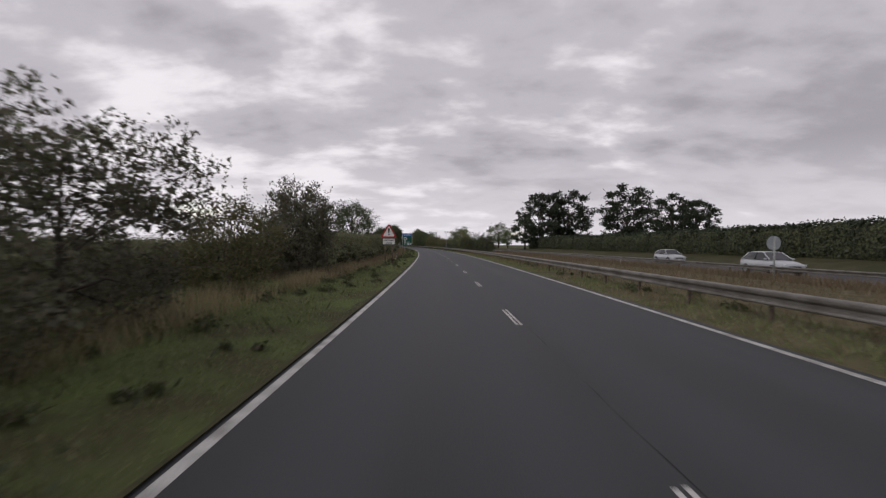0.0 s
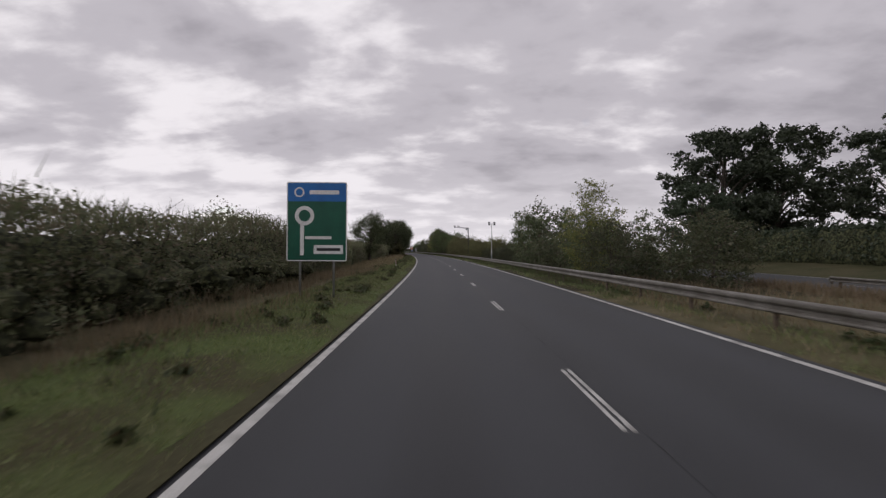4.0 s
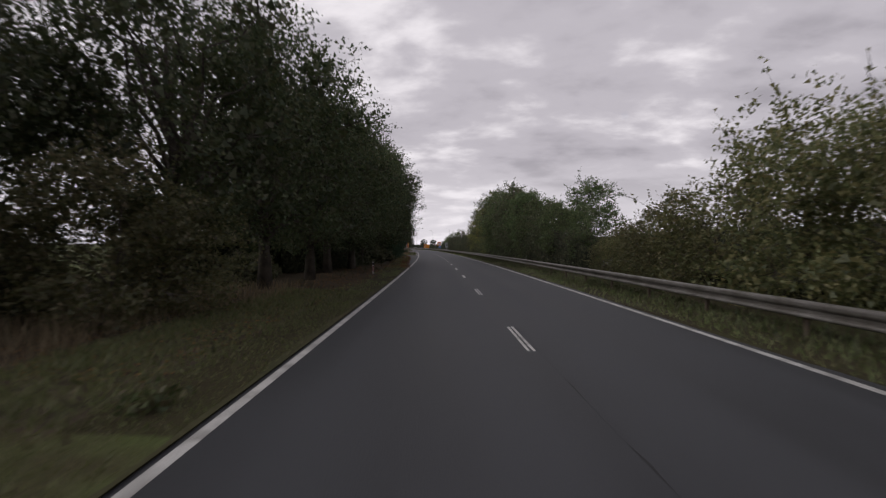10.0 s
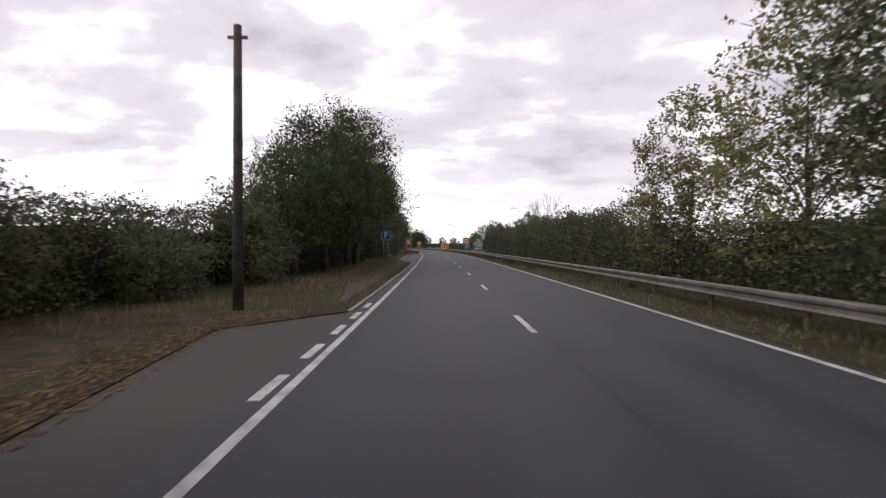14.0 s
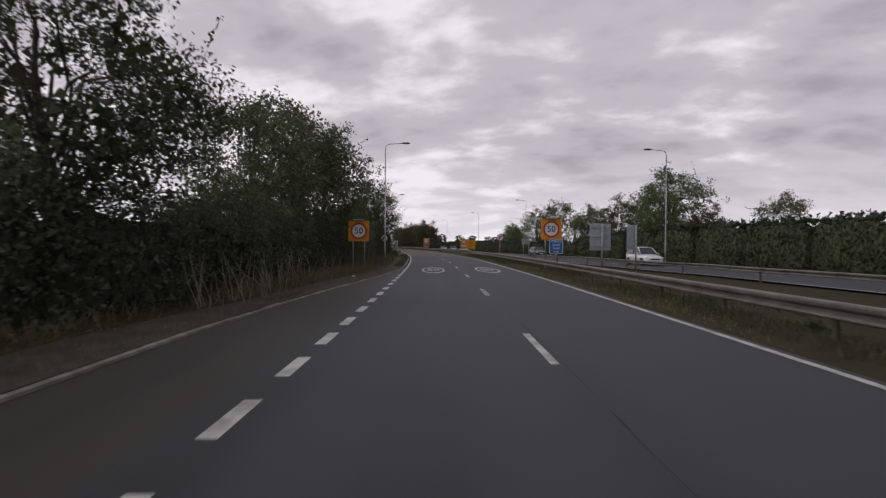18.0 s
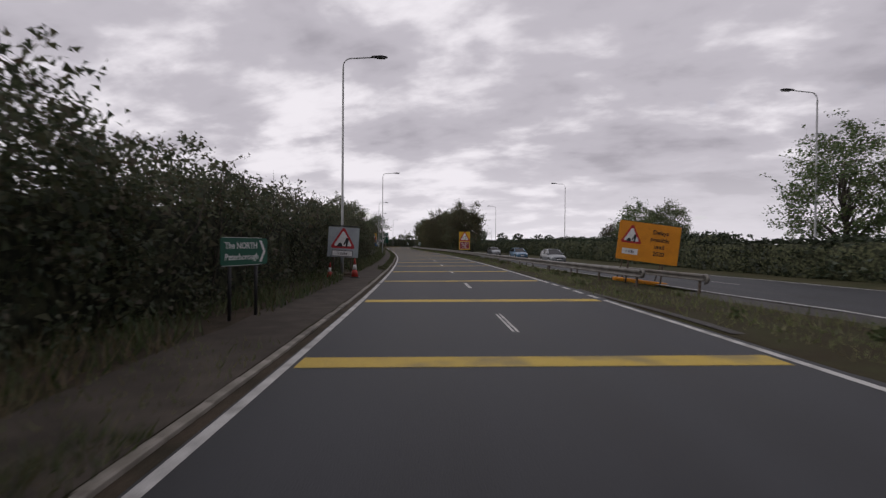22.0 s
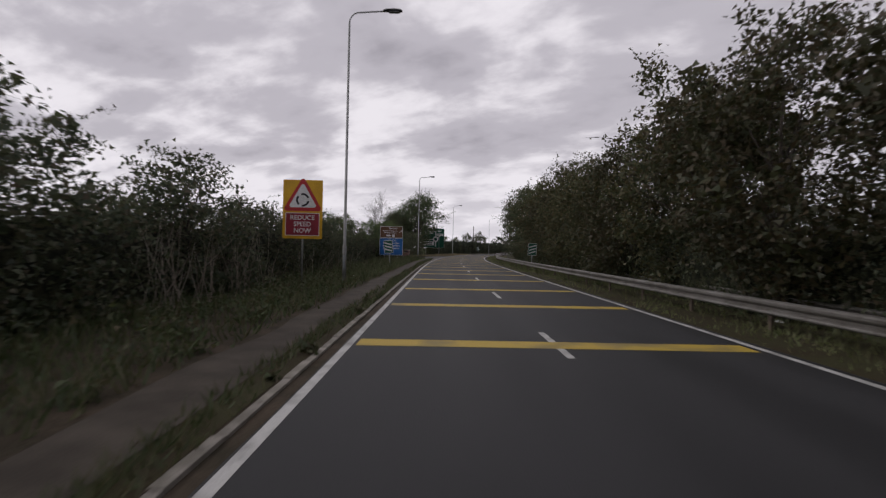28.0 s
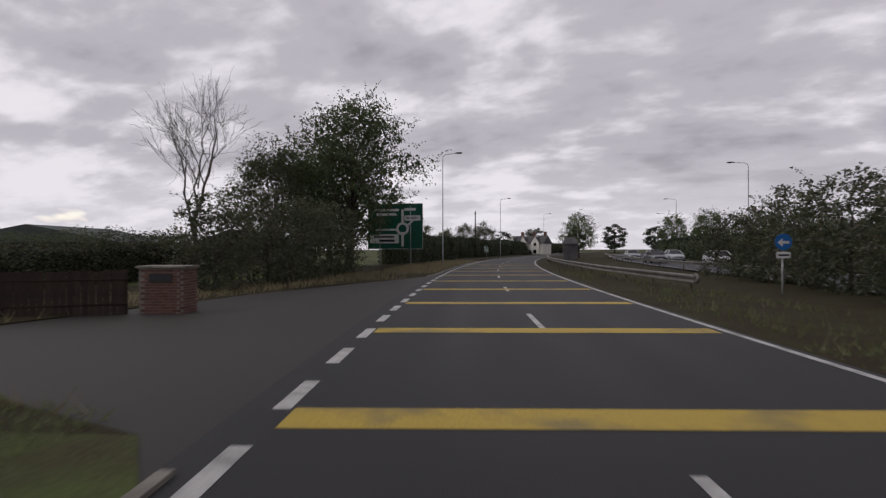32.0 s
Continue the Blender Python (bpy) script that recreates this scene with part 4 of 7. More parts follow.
def build_plant(kind, seed):
    rg = np.random.default_rng(seed * 77 + sum(ord(c) for c in kind))
    K = {
        # height, radius, crown from, boughs, leaves, spread, leaf, leaves, trunk, bough size
        "oak": (10.0, 4.4, 1.0, 40, 14000, 0.22, 0.15, L_OAK, 0.24, 0.36),
        "roadside_tree": (9.0, 3.6, 0.3, 36, 12000, 0.2, 0.14, L_DARK, 0.16, 0.36),
        "young_tree": (8.0, 2.8, 0.1, 38, 10500, 0.17, 0.125, L_YOUNG, 0.1, 0.36),
        "turning_tree": (8.5, 3.4, 0.3, 38, 13500, 0.2, 0.14, L_TURN, 0.12, 0.36),
        "hawthorn": (4.5, 2.6, -0.9, 30, 7200, 0.16, 0.115, L_DARK, 0.09, 0.4),
        "brown_hawthorn": (4.5, 2.6, -0.9, 30, 9500, 0.15, 0.1, L_SCRUB, 0.09, 0.4),
        "wood_oak": (10.0, 4.4, 0.8, 42, 21000, 0.22, 0.116, L_WOOD, 0.24, 0.36),
        "dark_young_tree": (8.0, 2.8, 0.1, 38, 11500, 0.17, 0.125, L_OAK, 0.1, 0.36),
        "dark_hawthorn": (4.5, 2.6, -0.9, 30, 7200, 0.16, 0.115, L_THORN, 0.09, 0.4),
        "hazel_bush": (4.3, 2.4, -0.7, 30, 9500, 0.17, 0.1, L_HAZEL, 0.05, 0.4),
        "bramble": (2.0, 2.4, -0.7, 18, 2900, 0.13, 0.095, L_BRAMBLE, 0.03, 0.4),
        "cypress": (6.3, 1.75, -0.4, 44, 12500, 0.12, 0.13, L_CYPRESS, 0.12, 0.5),
        "far_tree": (20.0, 9.5, 1.5, 64, 13000, 0.34, 0.4, L_FAR, 0.5, 0.25),
    }
    h, r, z0, pf, nl, sp, leaf, lm, tr, ps = K[kind]
    low = kind not in ("oak", "wood_oak", "far_tree")
    wild = kind in ("hawthorn", "brown_hawthorn", "dark_hawthorn", "hazel_bush", "young_tree", "dark_young_tree")
    pts, ms, tw = crown_points(rg, h, r, z0, pf, nl, sp, puff=ps, shape=0.5 if low else 1.0, sprigs=1.1 if wild else 0.5, flat=0.45 if kind == "far_tree" else 0.8)
    cs = np.array([m for m, k in ms])
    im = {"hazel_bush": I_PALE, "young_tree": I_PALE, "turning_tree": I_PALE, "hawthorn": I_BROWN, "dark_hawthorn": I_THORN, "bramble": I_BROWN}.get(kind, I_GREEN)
    root = new(kind.replace("dark_", "").replace("brown_", "").replace("wood_", ""))
    root.empty_display_size = 0.3
    tb, lb = woody(rg, h, tr, cs, limbs={"bramble": 6, "oak": 26, "wood_oak": 26, "roadside_tree": 20, "far_tree": 24}.get(kind, 13))
    part("trunk", tb, M_BARK, root)
    tagged(part("branchwork", lb, M_BARK, root), kind="stuff")
    if kind != "cypress":
        tagged(obj("twig_mass", twig_mesh("twig_mass", tw, 0.012 if h < 6 else 0.018, rg, M_TWIG), M_TWIG, root), kind="stuff")
    # solid cores, the crown's inner shade painted into their colour
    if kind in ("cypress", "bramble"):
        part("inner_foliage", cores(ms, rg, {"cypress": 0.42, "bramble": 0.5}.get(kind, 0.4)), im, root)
    elif kind != "young_tree":
        n_in = {"oak": 1100, "wood_oak": 2000, "far_tree": 1800, "hazel_bush": 450, "turning_tree": 1300, "roadside_tree": 1200}.get(kind, 700)
        tagged(obj("inner_foliage", cards("inner_foliage", inner_points(ms, n_in, rg), leaf * (2.2 if kind == "wood_oak" else 1.7), rg, lm, aspect=0.8, kite=False), lm, root), kind="stuff")
    kite = False
    me = cards("crown", pts, leaf, rg, lm, aspect=0.75 if kind != "cypress" else 0.4, up=0.0 if kind != "cypress" else 0.9, kite=kite)
    obj("crown", me, lm, root)
    return root


def plant(kind, s, d, scale=1.0, label="", category="tree", group="", variants=2, turn=None, seed=None, z=None):
    rg = random.Random(int(s * 13 + d * 7 + 1000))
    v = rg.randrange(variants) if seed is None else seed
    if kind == "hawthorn" and s > 330:
        kind = "dark_hawthorn"
    if kind == "hawthorn" and s < 30:
        kind = "brown_hawthorn"
    m = PM(s, d, turn=rg.uniform(0, 360) if turn is None else turn, scale=scale, z=None if z is None else z)
    key = (kind, v)
    if key not in PROTO:
        PROTO[key] = build_plant(kind, v)
        PROTO[key].matrix_world = m
        ob = PROTO[key]
    else:
        p = PROTO[key]
        q = p.scale
        ob = copy_thing(p, m @ Matrix.Diagonal((1 / q[0], 1 / q[1], 1 / q[2], 1)))
    return tagged(ob, label, category, group)


def build_hedge(seed, kind):
    """A 6 m length of wild hedge: leaf shell, solid core painted dark, inner leaves, stems."""
    rg = np.random.default_rng(500 + seed)
    L, D, H = 6.6, 2.6, 3.0
    lm = {"hedge": L_BRAMBLE, "thorn_hedge": L_THORN, "far_hedge": L_FAR}[kind]
    clipped = kind == "far_hedge"
    n = {"hedge": 5000, "thorn_hedge": 4600, "far_hedge": 1150}[kind]
    # points near the faces of a lumpy rounded block
    y = rg.uniform(-L / 2, L / 2, n)
    a = rg.uniform(0, math.pi, n)
    lump = np.array([noise.noise((yy * 0.55 + seed * 9, math.cos(aa) * 1.3, math.sin(aa) * 1.3)) for yy, aa in zip(y, a)])
    fine = np.array([noise.noise((yy * 2.1 + seed, math.cos(aa) * 4, math.sin(aa) * 4)) for yy, aa in zip(y, a)])
    rad = (1.0 + (0.12 if clipped else 0.32) * lump + (0.07 if clipped else 0.14) * fine) * rg.uniform(0.8, 1.1, n)
    ca, sa = np.cos(a), np.sin(a)
    sq = 1 / np.maximum(np.abs(ca), np.abs(sa)) ** 0.55
    x = ca * D / 2 * rad * sq
    z = sa * H * 0.9 * rad * np.minimum(sq, 1.2)
    pts = np.stack([x, y, z], 1)
    k = n // 5
    tops = np.stack([rg.normal(0, D * 0.25, k), rg.uniform(-L / 2, L / 2, k), np.zeros(k)], 1)
    sprig = rg.uniform(0, 1, k)
    c = (rg.integers(0, 40, k))
    cx, cy = rg.normal(0, D * 0.26, 40), rg.uniform(-L / 2, L / 2, 40)
    hgt = rg.uniform(0.05, 0.25, 40) if clipped else rg.uniform(0.15, 0.75 if kind == "thorn_hedge" else 0.5, 40)
    tops[:, 0] = cx[c] + rg.normal(0, 0.15, k)
    tops[:, 1] = cy[c] + rg.normal(0, 0.15, k)
    tops[:, 2] = H * 0.86 + sprig * hgt[c]
    pts = np.concatenate([pts, tops])
    pts = pts[pts[:, 2] > 0.03]
    root = new(kind)
    root.empty_display_size = 0.3
    obj("leaves", cards("leaves", pts, {"hedge": 0.095, "thorn_hedge": 0.098, "far_hedge": 0.26}[kind], rg, lm, aspect=0.75, kite=False), lm, root)
    if kind == "hedge":
        q = 520
        at = np.stack([rg.normal(0, D * 0.3, q), rg.uniform(-L / 2, L / 2, q), rg.uniform(H * 0.74, H * 0.92, q)], 1)
        tagged(obj("shoot_mass", blades("shoot_mass", at, 0.55, 0.5, 0.02, rg, lm), lm, root), kind="stuff")
    bm = bmesh.new()
    for i in range(8 if clipped else 20):
        x0, y0 = rg.normal(0, 0.35), rg.uniform(-L / 2, L / 2)
        tube(limb_path((x0, y0, -0.1), (x0 + rg.normal() * 0.7, y0 + rg.normal() * 0.7, H * rg.uniform(0.7, 1.1)), rg, 0.05, 3), [0.03, 0.022, 0.015, 0.006], 3, bm, cap=False)
    tagged(part("branchwork", bm, M_BARK, root), kind="stuff")
    # solid core filling the hedge, its dark colour painting the shade within
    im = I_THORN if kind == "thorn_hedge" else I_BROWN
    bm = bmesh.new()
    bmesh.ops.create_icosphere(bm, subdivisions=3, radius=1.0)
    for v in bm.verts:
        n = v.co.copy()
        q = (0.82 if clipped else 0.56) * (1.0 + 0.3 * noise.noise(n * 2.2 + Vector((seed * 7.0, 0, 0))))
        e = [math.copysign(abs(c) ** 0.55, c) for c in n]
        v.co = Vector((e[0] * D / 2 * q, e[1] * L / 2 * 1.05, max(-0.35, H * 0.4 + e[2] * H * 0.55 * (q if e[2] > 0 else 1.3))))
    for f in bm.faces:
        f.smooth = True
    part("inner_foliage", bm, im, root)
    if not clipped:
        q = 800
        at = np.stack([rg.uniform(-D * 0.36, D * 0.36, q), rg.uniform(-L / 2, L / 2, q), H * 0.8 * rg.uniform(0, 1, q) ** 0.8], 1)
        tagged(obj("shaded_leafage", cards("shaded_leafage", at, 0.19, rg, lm, aspect=0.85, kite=False), lm, root), kind="stuff")
    return root


def hedge_run(kind, s0, s1, d, height, label, group, step=6.0, depth=1.0):
    s = s0
    rg = random.Random(int(s0 * 3 + 11))
    while s < s1:
        dd = d(s) if callable(d) else d
        hh = height(s) if callable(height) else height
        v = rg.randrange(3)
        m = PM(s, dd + rg.uniform(-0.25, 0.25), turn=rg.choice((0, 180)) + rg.uniform(-4, 4), scale=(depth * rg.uniform(0.9, 1.15), 1.0, hh / 3.0 * (rg.uniform(0.96, 1.05) if kind == "far_hedge" else rg.uniform(0.88, 1.12))))
        key = (kind, v)
        if key not in PROTO:
            PROTO[key] = build_hedge(v, kind)
            PROTO[key].matrix_world = m
            ob = PROTO[key]
        else:
            p = PROTO[key]
            q = p.scale
            ob = copy_thing(p, m @ Matrix.Diagonal((1 / q[0], 1 / q[1], 1 / q[2], 1)))
        tagged(ob, label, "hedge", group)
        s += step


def bare_tree(s, d, h, seed, label, dark=False):
    """A leafless tree: limbs that fork upwards again and again into fine twigs."""
    rg = np.random.default_rng(seed)
    t = thing("bare_tree", PM(s, d), label, "tree")
    bm, tw = bmesh.new(), bmesh.new()
    spread = 0.26

    def grow(a, way, ln, r, level):
        way = way / np.linalg.norm(way)
        b = a + way * ln
        path = limb_path(a, b, rg, 0.04, 3)
        tube(path, [r, r * 0.85, r * 0.7, r * 0.52], 7 if level == 0 else 4 if level < 3 else 3, bm if level < 2 else tw, cap=False)
        if level == 6:
            return
        for k in range(3 if level < 5 else 2):
            f = 1.0 if k == 0 else rg.uniform(0.45, 0.95)
            p = np.array(path[0]) * (1 - f) + np.array(path[-1]) * f
            turn = way + rg.normal(size=3) * (spread if k == 0 else spread * 2.3) + np.array((0, 0, 0.18))
            grow(p, turn, ln * rg.uniform(0.62, 0.85), max(0.011, r * (0.62 if k == 0 else 0.48)), level + 1)

    grow(np.array((0, 0, -0.3)), np.array((0.03, 0.02, 1.0)), h * 0.3, h * 0.014, 0)
    m = M_TWIG if dark else M_PALEBARK
    part("trunk", bm, m, t)
    tagged(part("twig_mass", tw, m, t), kind="stuff")


# nearside: thorn bushes and hedge at the start
for s, d, k in ((4.6, -4.7, 0.98), (7.9, -5.0, 0.96), (3.0, -8.0, 1.1), (0.8, -5.0, 1.0), (-4, -6, 1.0), (-10, -6, 1.0), (12.5, -7.6, 0.5)):
    plant("hawthorn", s, d, k, "tall hawthorn bush with thin outer twigs on the verge", "bush", "verge bushes")
for s, d, k in ((24.6, -5.5, (0.8, 0.8, 1.02)), (22.9, -5.0, 0.8)):
    plant("hawthorn", s, d, k, "dense dark thorn bush with a ragged top", "bush", "verge bushes")
plant("hawthorn", 23.8, -5.3, (0.84, 0.84, 1.2), "dense dark thorn bush with a ragged top", "bush", "verge bushes")
plant("hazel_bush", 15.4, -5.2, 0.82, "yellowing shrub at the edge of the verge", "bush", "verge bushes")
plant("wood_oak", 57, -7.8, 0.72, "small leafy oak standing in the hedge", "tree", "hedge trees")
plant("hazel_bush", 50, -5.6, 0.55, "yellow-green shrub below a road sign", "bush", "verge bushes")
hedge_run("hedge", -14, 23, -9.2, 1.7, "overgrown roadside hedge of bramble and thorn", "roadside hedge")
hedge_run("hedge", 24, 150, lambda s: float(np.interp(s, [24, 60, 110, 150], [-7.2, -6.8, -7.0, -8.2])), lambda s: float(np.interp(s, [24, 50, 75, 110, 150], [2.2, 2.5, 3.1, 3.0, 2.6])), "overgrown roadside hedge of bramble and thorn", "roadside hedge")
hedge_run("hedge", 152, 222, lambda s: float(np.interp(s, [152, 222], [-8.6, -8.2])), lambda s: float(np.interp(s, [152, 180, 204, 222], [2.6, 2.9, 2.5, 1.9])), "overgrown roadside hedge of bramble and thorn", "roadside hedge")
plant("wood_oak", 208.5, -9.6, 0.66, "spreading oak standing behind the hedge", "tree", "hedge trees")
plant("wood_oak", 154.8, -6.8, 0.74, "lone leafy oak in the hedge line", "tree", "hedge trees")
rs = random.Random(6)
for i in range(24):
    s = 28 + 3.6 * i
    plant("bramble", s, float(np.interp(s, [28, 45, 75, 110], [-6.0, -5.6, -5.4, -6.2])) + rs.uniform(-0.3, 0.3), rs.uniform(0.65, 0.95), "low bramble spreading from the hedge foot", "bush", "bramble bank")
# nearside wood
for s, d, k in ((215.5, -8.2, 0.95), (219.5, -9.0, 0.85), (221.5, -5.0, 1.0), (226, -4.2, 1.05), (231.5, -4.0, 1.0), (237.1, -4.4, 1.08), (242.5, -3.9, 1.02), (248.5, -4.2, 1.1), (253.5, -3.9, 1.12), (259.5, -3.5, 1.2), (264.5, -3.9, 1.16), (238, -10, 1.0), (246, -10.5, 1.0)):
    plant("wood_oak", s, d, k, "tall dark roadside oak with low boughs", "tree", "nearside wood")
for s, d, k in ((217.8, -4.5, 0.85), (219.8, -4.3, 0.78), (227.5, -5.6, 0.7), (250, -4.8, 0.9), (254, -4.4, 1.0), (258, -4.2, 1.0)):
    plant("hazel_bush" if s < 224 else "bramble", s, d, k, "dark undergrowth below the trees", "bush", "undergrowth")
for s, d, k in ((244, -5.4, 0.85), (248, -5.0, 0.9), (252, -5.2, 0.95), (256, -4.8, 0.9), (260, -5.2, 1.0), (246, -7.5, 1.0), (255, -7.5, 1.1)):
    plant("dark_hawthorn", s, d, k, "dark thorn bush below the trees", "bush", "undergrowth")
hedge_run("thorn_hedge", 240, 263, -6.6, 3.4, "dark tangled undergrowth below the trees", "undergrowth")
hedge_run("thorn_hedge", 230, 262, -9.0, 3.6, "dark tangled undergrowth below the trees", "undergrowth")
for i in range(16):
    s = 261.5 + 1.85 * i
    plant("cypress", s, -3.75 + 0.25 * math.sin(i * 2.1), 1.04 + 0.05 * math.sin(i * 1.3), "tall dense dark green cypress in a row", "tree", "cypress row")
for s, d, k in ((297, -8.0, 0.8), (303, -7.0, 0.7), (309, -6.4, 0.85)):
    plant("hawthorn", s, d, k, "scrubby bush beside the lay-by", "bush", "lay-by bushes")
for s, d, k in ((318, -5.2, 1.05), (324, -4.9, 1.12), (330, -5.4, 1.15), (336, -7.6, 1.05), (344, -7.0, 1.3), (314, -6.0, 0.75)):
    plant("wood_oak", s, d, k, "large spreading dark tree beside the footpath", "tree", "lay-by trees")
hedge_run("thorn_hedge", 312, 346, -7.6, 4.4, "dark undergrowth below the trees", "undergrowth")
hedge_run("thorn_hedge", 289, 312, -9.0, 3.2, "dark thorn scrub behind the lay-by", "lay-by scrub")
bare_tree(352, -8.5, 8.5, 5, "leafless grey tree among bushes")
hedge_run("thorn_hedge", 345, 392, lambda s: float(np.interp(s, [345, 370, 392], [-6.0, -6.2, -5.6])), lambda s: float(np.interp(s, [345, 356, 366, 392], [3.2, 3.8, 3.4, 3.0])), "dark thorn scrub behind the kerb", "lay-by scrub")
for s, d, k in ((349, -5.8, 0.9), (355, -6.6, 0.95), (361, -5.8, 0.8), (380, -6.2, 0.9), (385, -6.6, 1.0)):
    plant("hawthorn", s, d, k, "thorn bush with loose pale twigs", "bush", "lay-by scrub")
plant("wood_oak", 374, -7.4, 0.98, "round leafy oak above the scrub", "tree", "lay-by trees")
for s, d, k in ((388, -7.6, 1.1), (394, -7.4, 1.25), (399.5, -6.2, 1.2), (403, -9.0, 1.15)):
    plant("roadside_tree" if s != 399 else "oak", s, d, k, "tall leafy tree behind the speed limit sign", "tree", "lay-by trees")
for s, d, k in ((399, -5.6, 0.95), (403.5, -5.8, 1.0), (408, -5.6, 0.95), (412.5, -5.9, 0.9)):
    plant("brown_hawthorn", s, d, k, "thorn bush with loose pale twigs", "bush", "nearside scrub")
for s, d, k in ((389.5, -6.4, 0.95), (393.5, -6.0, 0.9)):
    plant("hawthorn", s, d, k, "dark thorn bush behind the speed limit sign", "bush", "nearside scrub")
hedge_run("thorn_hedge", 396, 436, lambda s: float(np.interp(s, [396, 436], [-5.4, -5.2])), lambda s: float(np.interp(s, [396, 410, 425, 436], [3.0, 3.3, 3.4, 4.2])), "dark thorn scrub beside the footpath", "nearside scrub")
plant("wood_oak", 420.5, -6.6, 0.68, "leafy tree behind the roadside scrub", "tree", "lay-by trees")
plant("wood_oak", 424.3, -6.0, 0.78, "tall leafy tree behind the roadside scrub", "tree", "lay-by trees")
plant("wood_oak", 430, -5.0, 1.05, "tall leafy tree overhanging the verge", "tree", "lay-by trees")
plant("roadside_tree", 435, -8.2, 0.9, "tall leafy tree overhanging the verge", "tree", "lay-by trees")
hedge_run("thorn_hedge", 438, 604, lambda s: float(np.interp(s, [438, 500, 512, 540, 560, 570, 588, 594, 604], [-4.4, -4.6, -5.4, -6.4, -6.6, -7.6, -7.6, -6.6, -6.2])), lambda s: float(np.interp(s, [438, 470, 500, 515, 545, 562, 590, 604], [3.5, 3.5, 3.7, 3.1, 3.1, 2.6, 2.7, 3.4])), "dark overgrown thorn hedge beside the footpath", "nearside scrub")
rs = random.Random(8)
for i in range(26):
    s = 440 + 6.3 * i
    if 506 < s < 512:
        continue
    plant("hawthorn", s, float(np.interp(s, [438, 500, 512, 566, 572, 589, 594, 604], [-4.8, -5.0, -6.4, -6.5, -8.4, -8.4, -6.6, -6.6])) + rs.uniform(-0.8, 0.5), rs.uniform(0.8, 1.12) * (0.8 if 556 < s < 592 else 1.0), "hawthorn with arching leafy twigs", "bush", "nearside scrub")
for s, d in ((475, -5.2), (479.5, -5.4)):
    plant("hawthorn", s, d, 1.2, "tall hawthorn with arching leafy twigs", "bush", "nearside scrub")
plant("roadside_tree", 480, -6.2, 0.72, "small leafy tree above the hedge", "tree", "nearside trees")
plant("roadside_tree", 491, -5.4, 0.74, "small leafy tree above the hedge", "tree", "nearside trees")
for s, d, k in ((577, -8.6, 0.6), (582, -8.6, 0.64), (590.8, -7.4, 0.64), (593, -6.6, 0.62), (597, -6.8, 0.66), (601, -6.2, 0.7), (604, -7.2, 0.7), (587, -8.5, 0.6)):
    plant("dark_young_tree", s, d, k, "slender young tree with upright shoots", "tree", "nearside trees")
# beyond the side entrance
bare_tree(630, -15.2, 13.2, 9, "tall leafless tree beside the entrance", True)
for s, d, k in ((641, -8.8, 1.5), (646, -12.5, 1.25), (637, -13.0, 1.0)):
    plant("wood_oak", s, d, k, "large bushy tree beside the direction sign", "tree", "entrance trees")
for s, d, k in ((622, -9.0, 0.9), (626, -8.4, 1.05), (630, -8.0, 1.1), (634, -7.8, 1.05)):
    plant("hawthorn", s, d, k, "dark shrub beside the entrance", "bush", "entrance shrubs")
hedge_run("thorn_hedge", 616, 636, -17.0, 2.6, "clipped hedge behind the fence", "entrance hedge")
hedge_run("far_hedge", 656, 800, -8.5, 4.0, "dense far hedge along the bend", "far hedge")
for s, d, k in ((668, -9, 0.7), (684, -8.6, 0.6), (700, -9, 0.8), (712, -8, 0.9)):
    plant("roadside_tree", s, d, k, "dark tree in the far hedge", "tree", "far trees")

# central reserve
for s, d, k in ((112, 11.6, 0.75), (118, 12.5, 0.95), (124, 12.0, 0.9), (110, 16.0, 0.9), (129, 12.2, 1.35), (116, 17, 1.0), (122, 16.5, 1.2)):
    plant("hawthorn", s, d, k, "shrub in the central reserve with loose twigs", "bush", "reserve shrubs")
plant("young_tree", 115, 11.4, 0.72, "slim young tree in the central reserve", "tree", "reserve trees")
for s, d, k, kind in ((150.5, 15.2, 1.12, "hawthorn"), (154, 17.2, 0.72, "hawthorn"), (157, 14.2, 0.6, "hawthorn"), (163, 15.0, 0.68, "hawthorn"), (168, 16, 0.72, "hawthorn")):
    plant(kind, s, d, k, "dark leafy shrub in the central reserve", "bush", "reserve shrubs")
for s, d, k in ((142.5, 15.0, 0.7), (139.5, 14.0, 0.68), (139, 18.0, 0.7), (135, 14.5, 0.6)):
    plant("hawthorn", s, d, k, "dark leafy shrub in the central reserve", "bush", "reserve shrubs")
plant("dark_young_tree", 149.5, 14.8, 0.86, "leafy tree with reaching shoots", "tree", "reserve trees")
plant("oak", 190, 36.5, (1.2, 1.2, 1.05), "broad oak beyond the oncoming lanes", "tree", "far side trees")
plant("oak", 179, 37.5, 0.68, "small oak beyond the oncoming lanes", "tree", "far side trees")
plant("hawthorn", 147.5, 16.4, 1.12, "dark leafy shrub in the central reserve", "bush", "reserve shrubs")
rs = random.Random(15)
for i in range(13):
    plant("dark_hawthorn", 126 + 3.7 * i, 12.3 + rs.uniform(-0.4, 0.6), rs.uniform(0.34, 0.5), "low tangled scrub behind the barrier", "bush", "reserve undergrowth")
    plant("hawthorn", 126 + 3.7 * i, 14.4 + rs.uniform(-0.8, 0.8), rs.uniform(0.45, 0.65), "low tangled scrub behind the barrier", "bush", "reserve undergrowth")
plant("dark_young_tree", 173.4, 19.8, 0.6, "slim young tree beside the reserve", "tree", "reserve trees")
rs = random.Random(4)
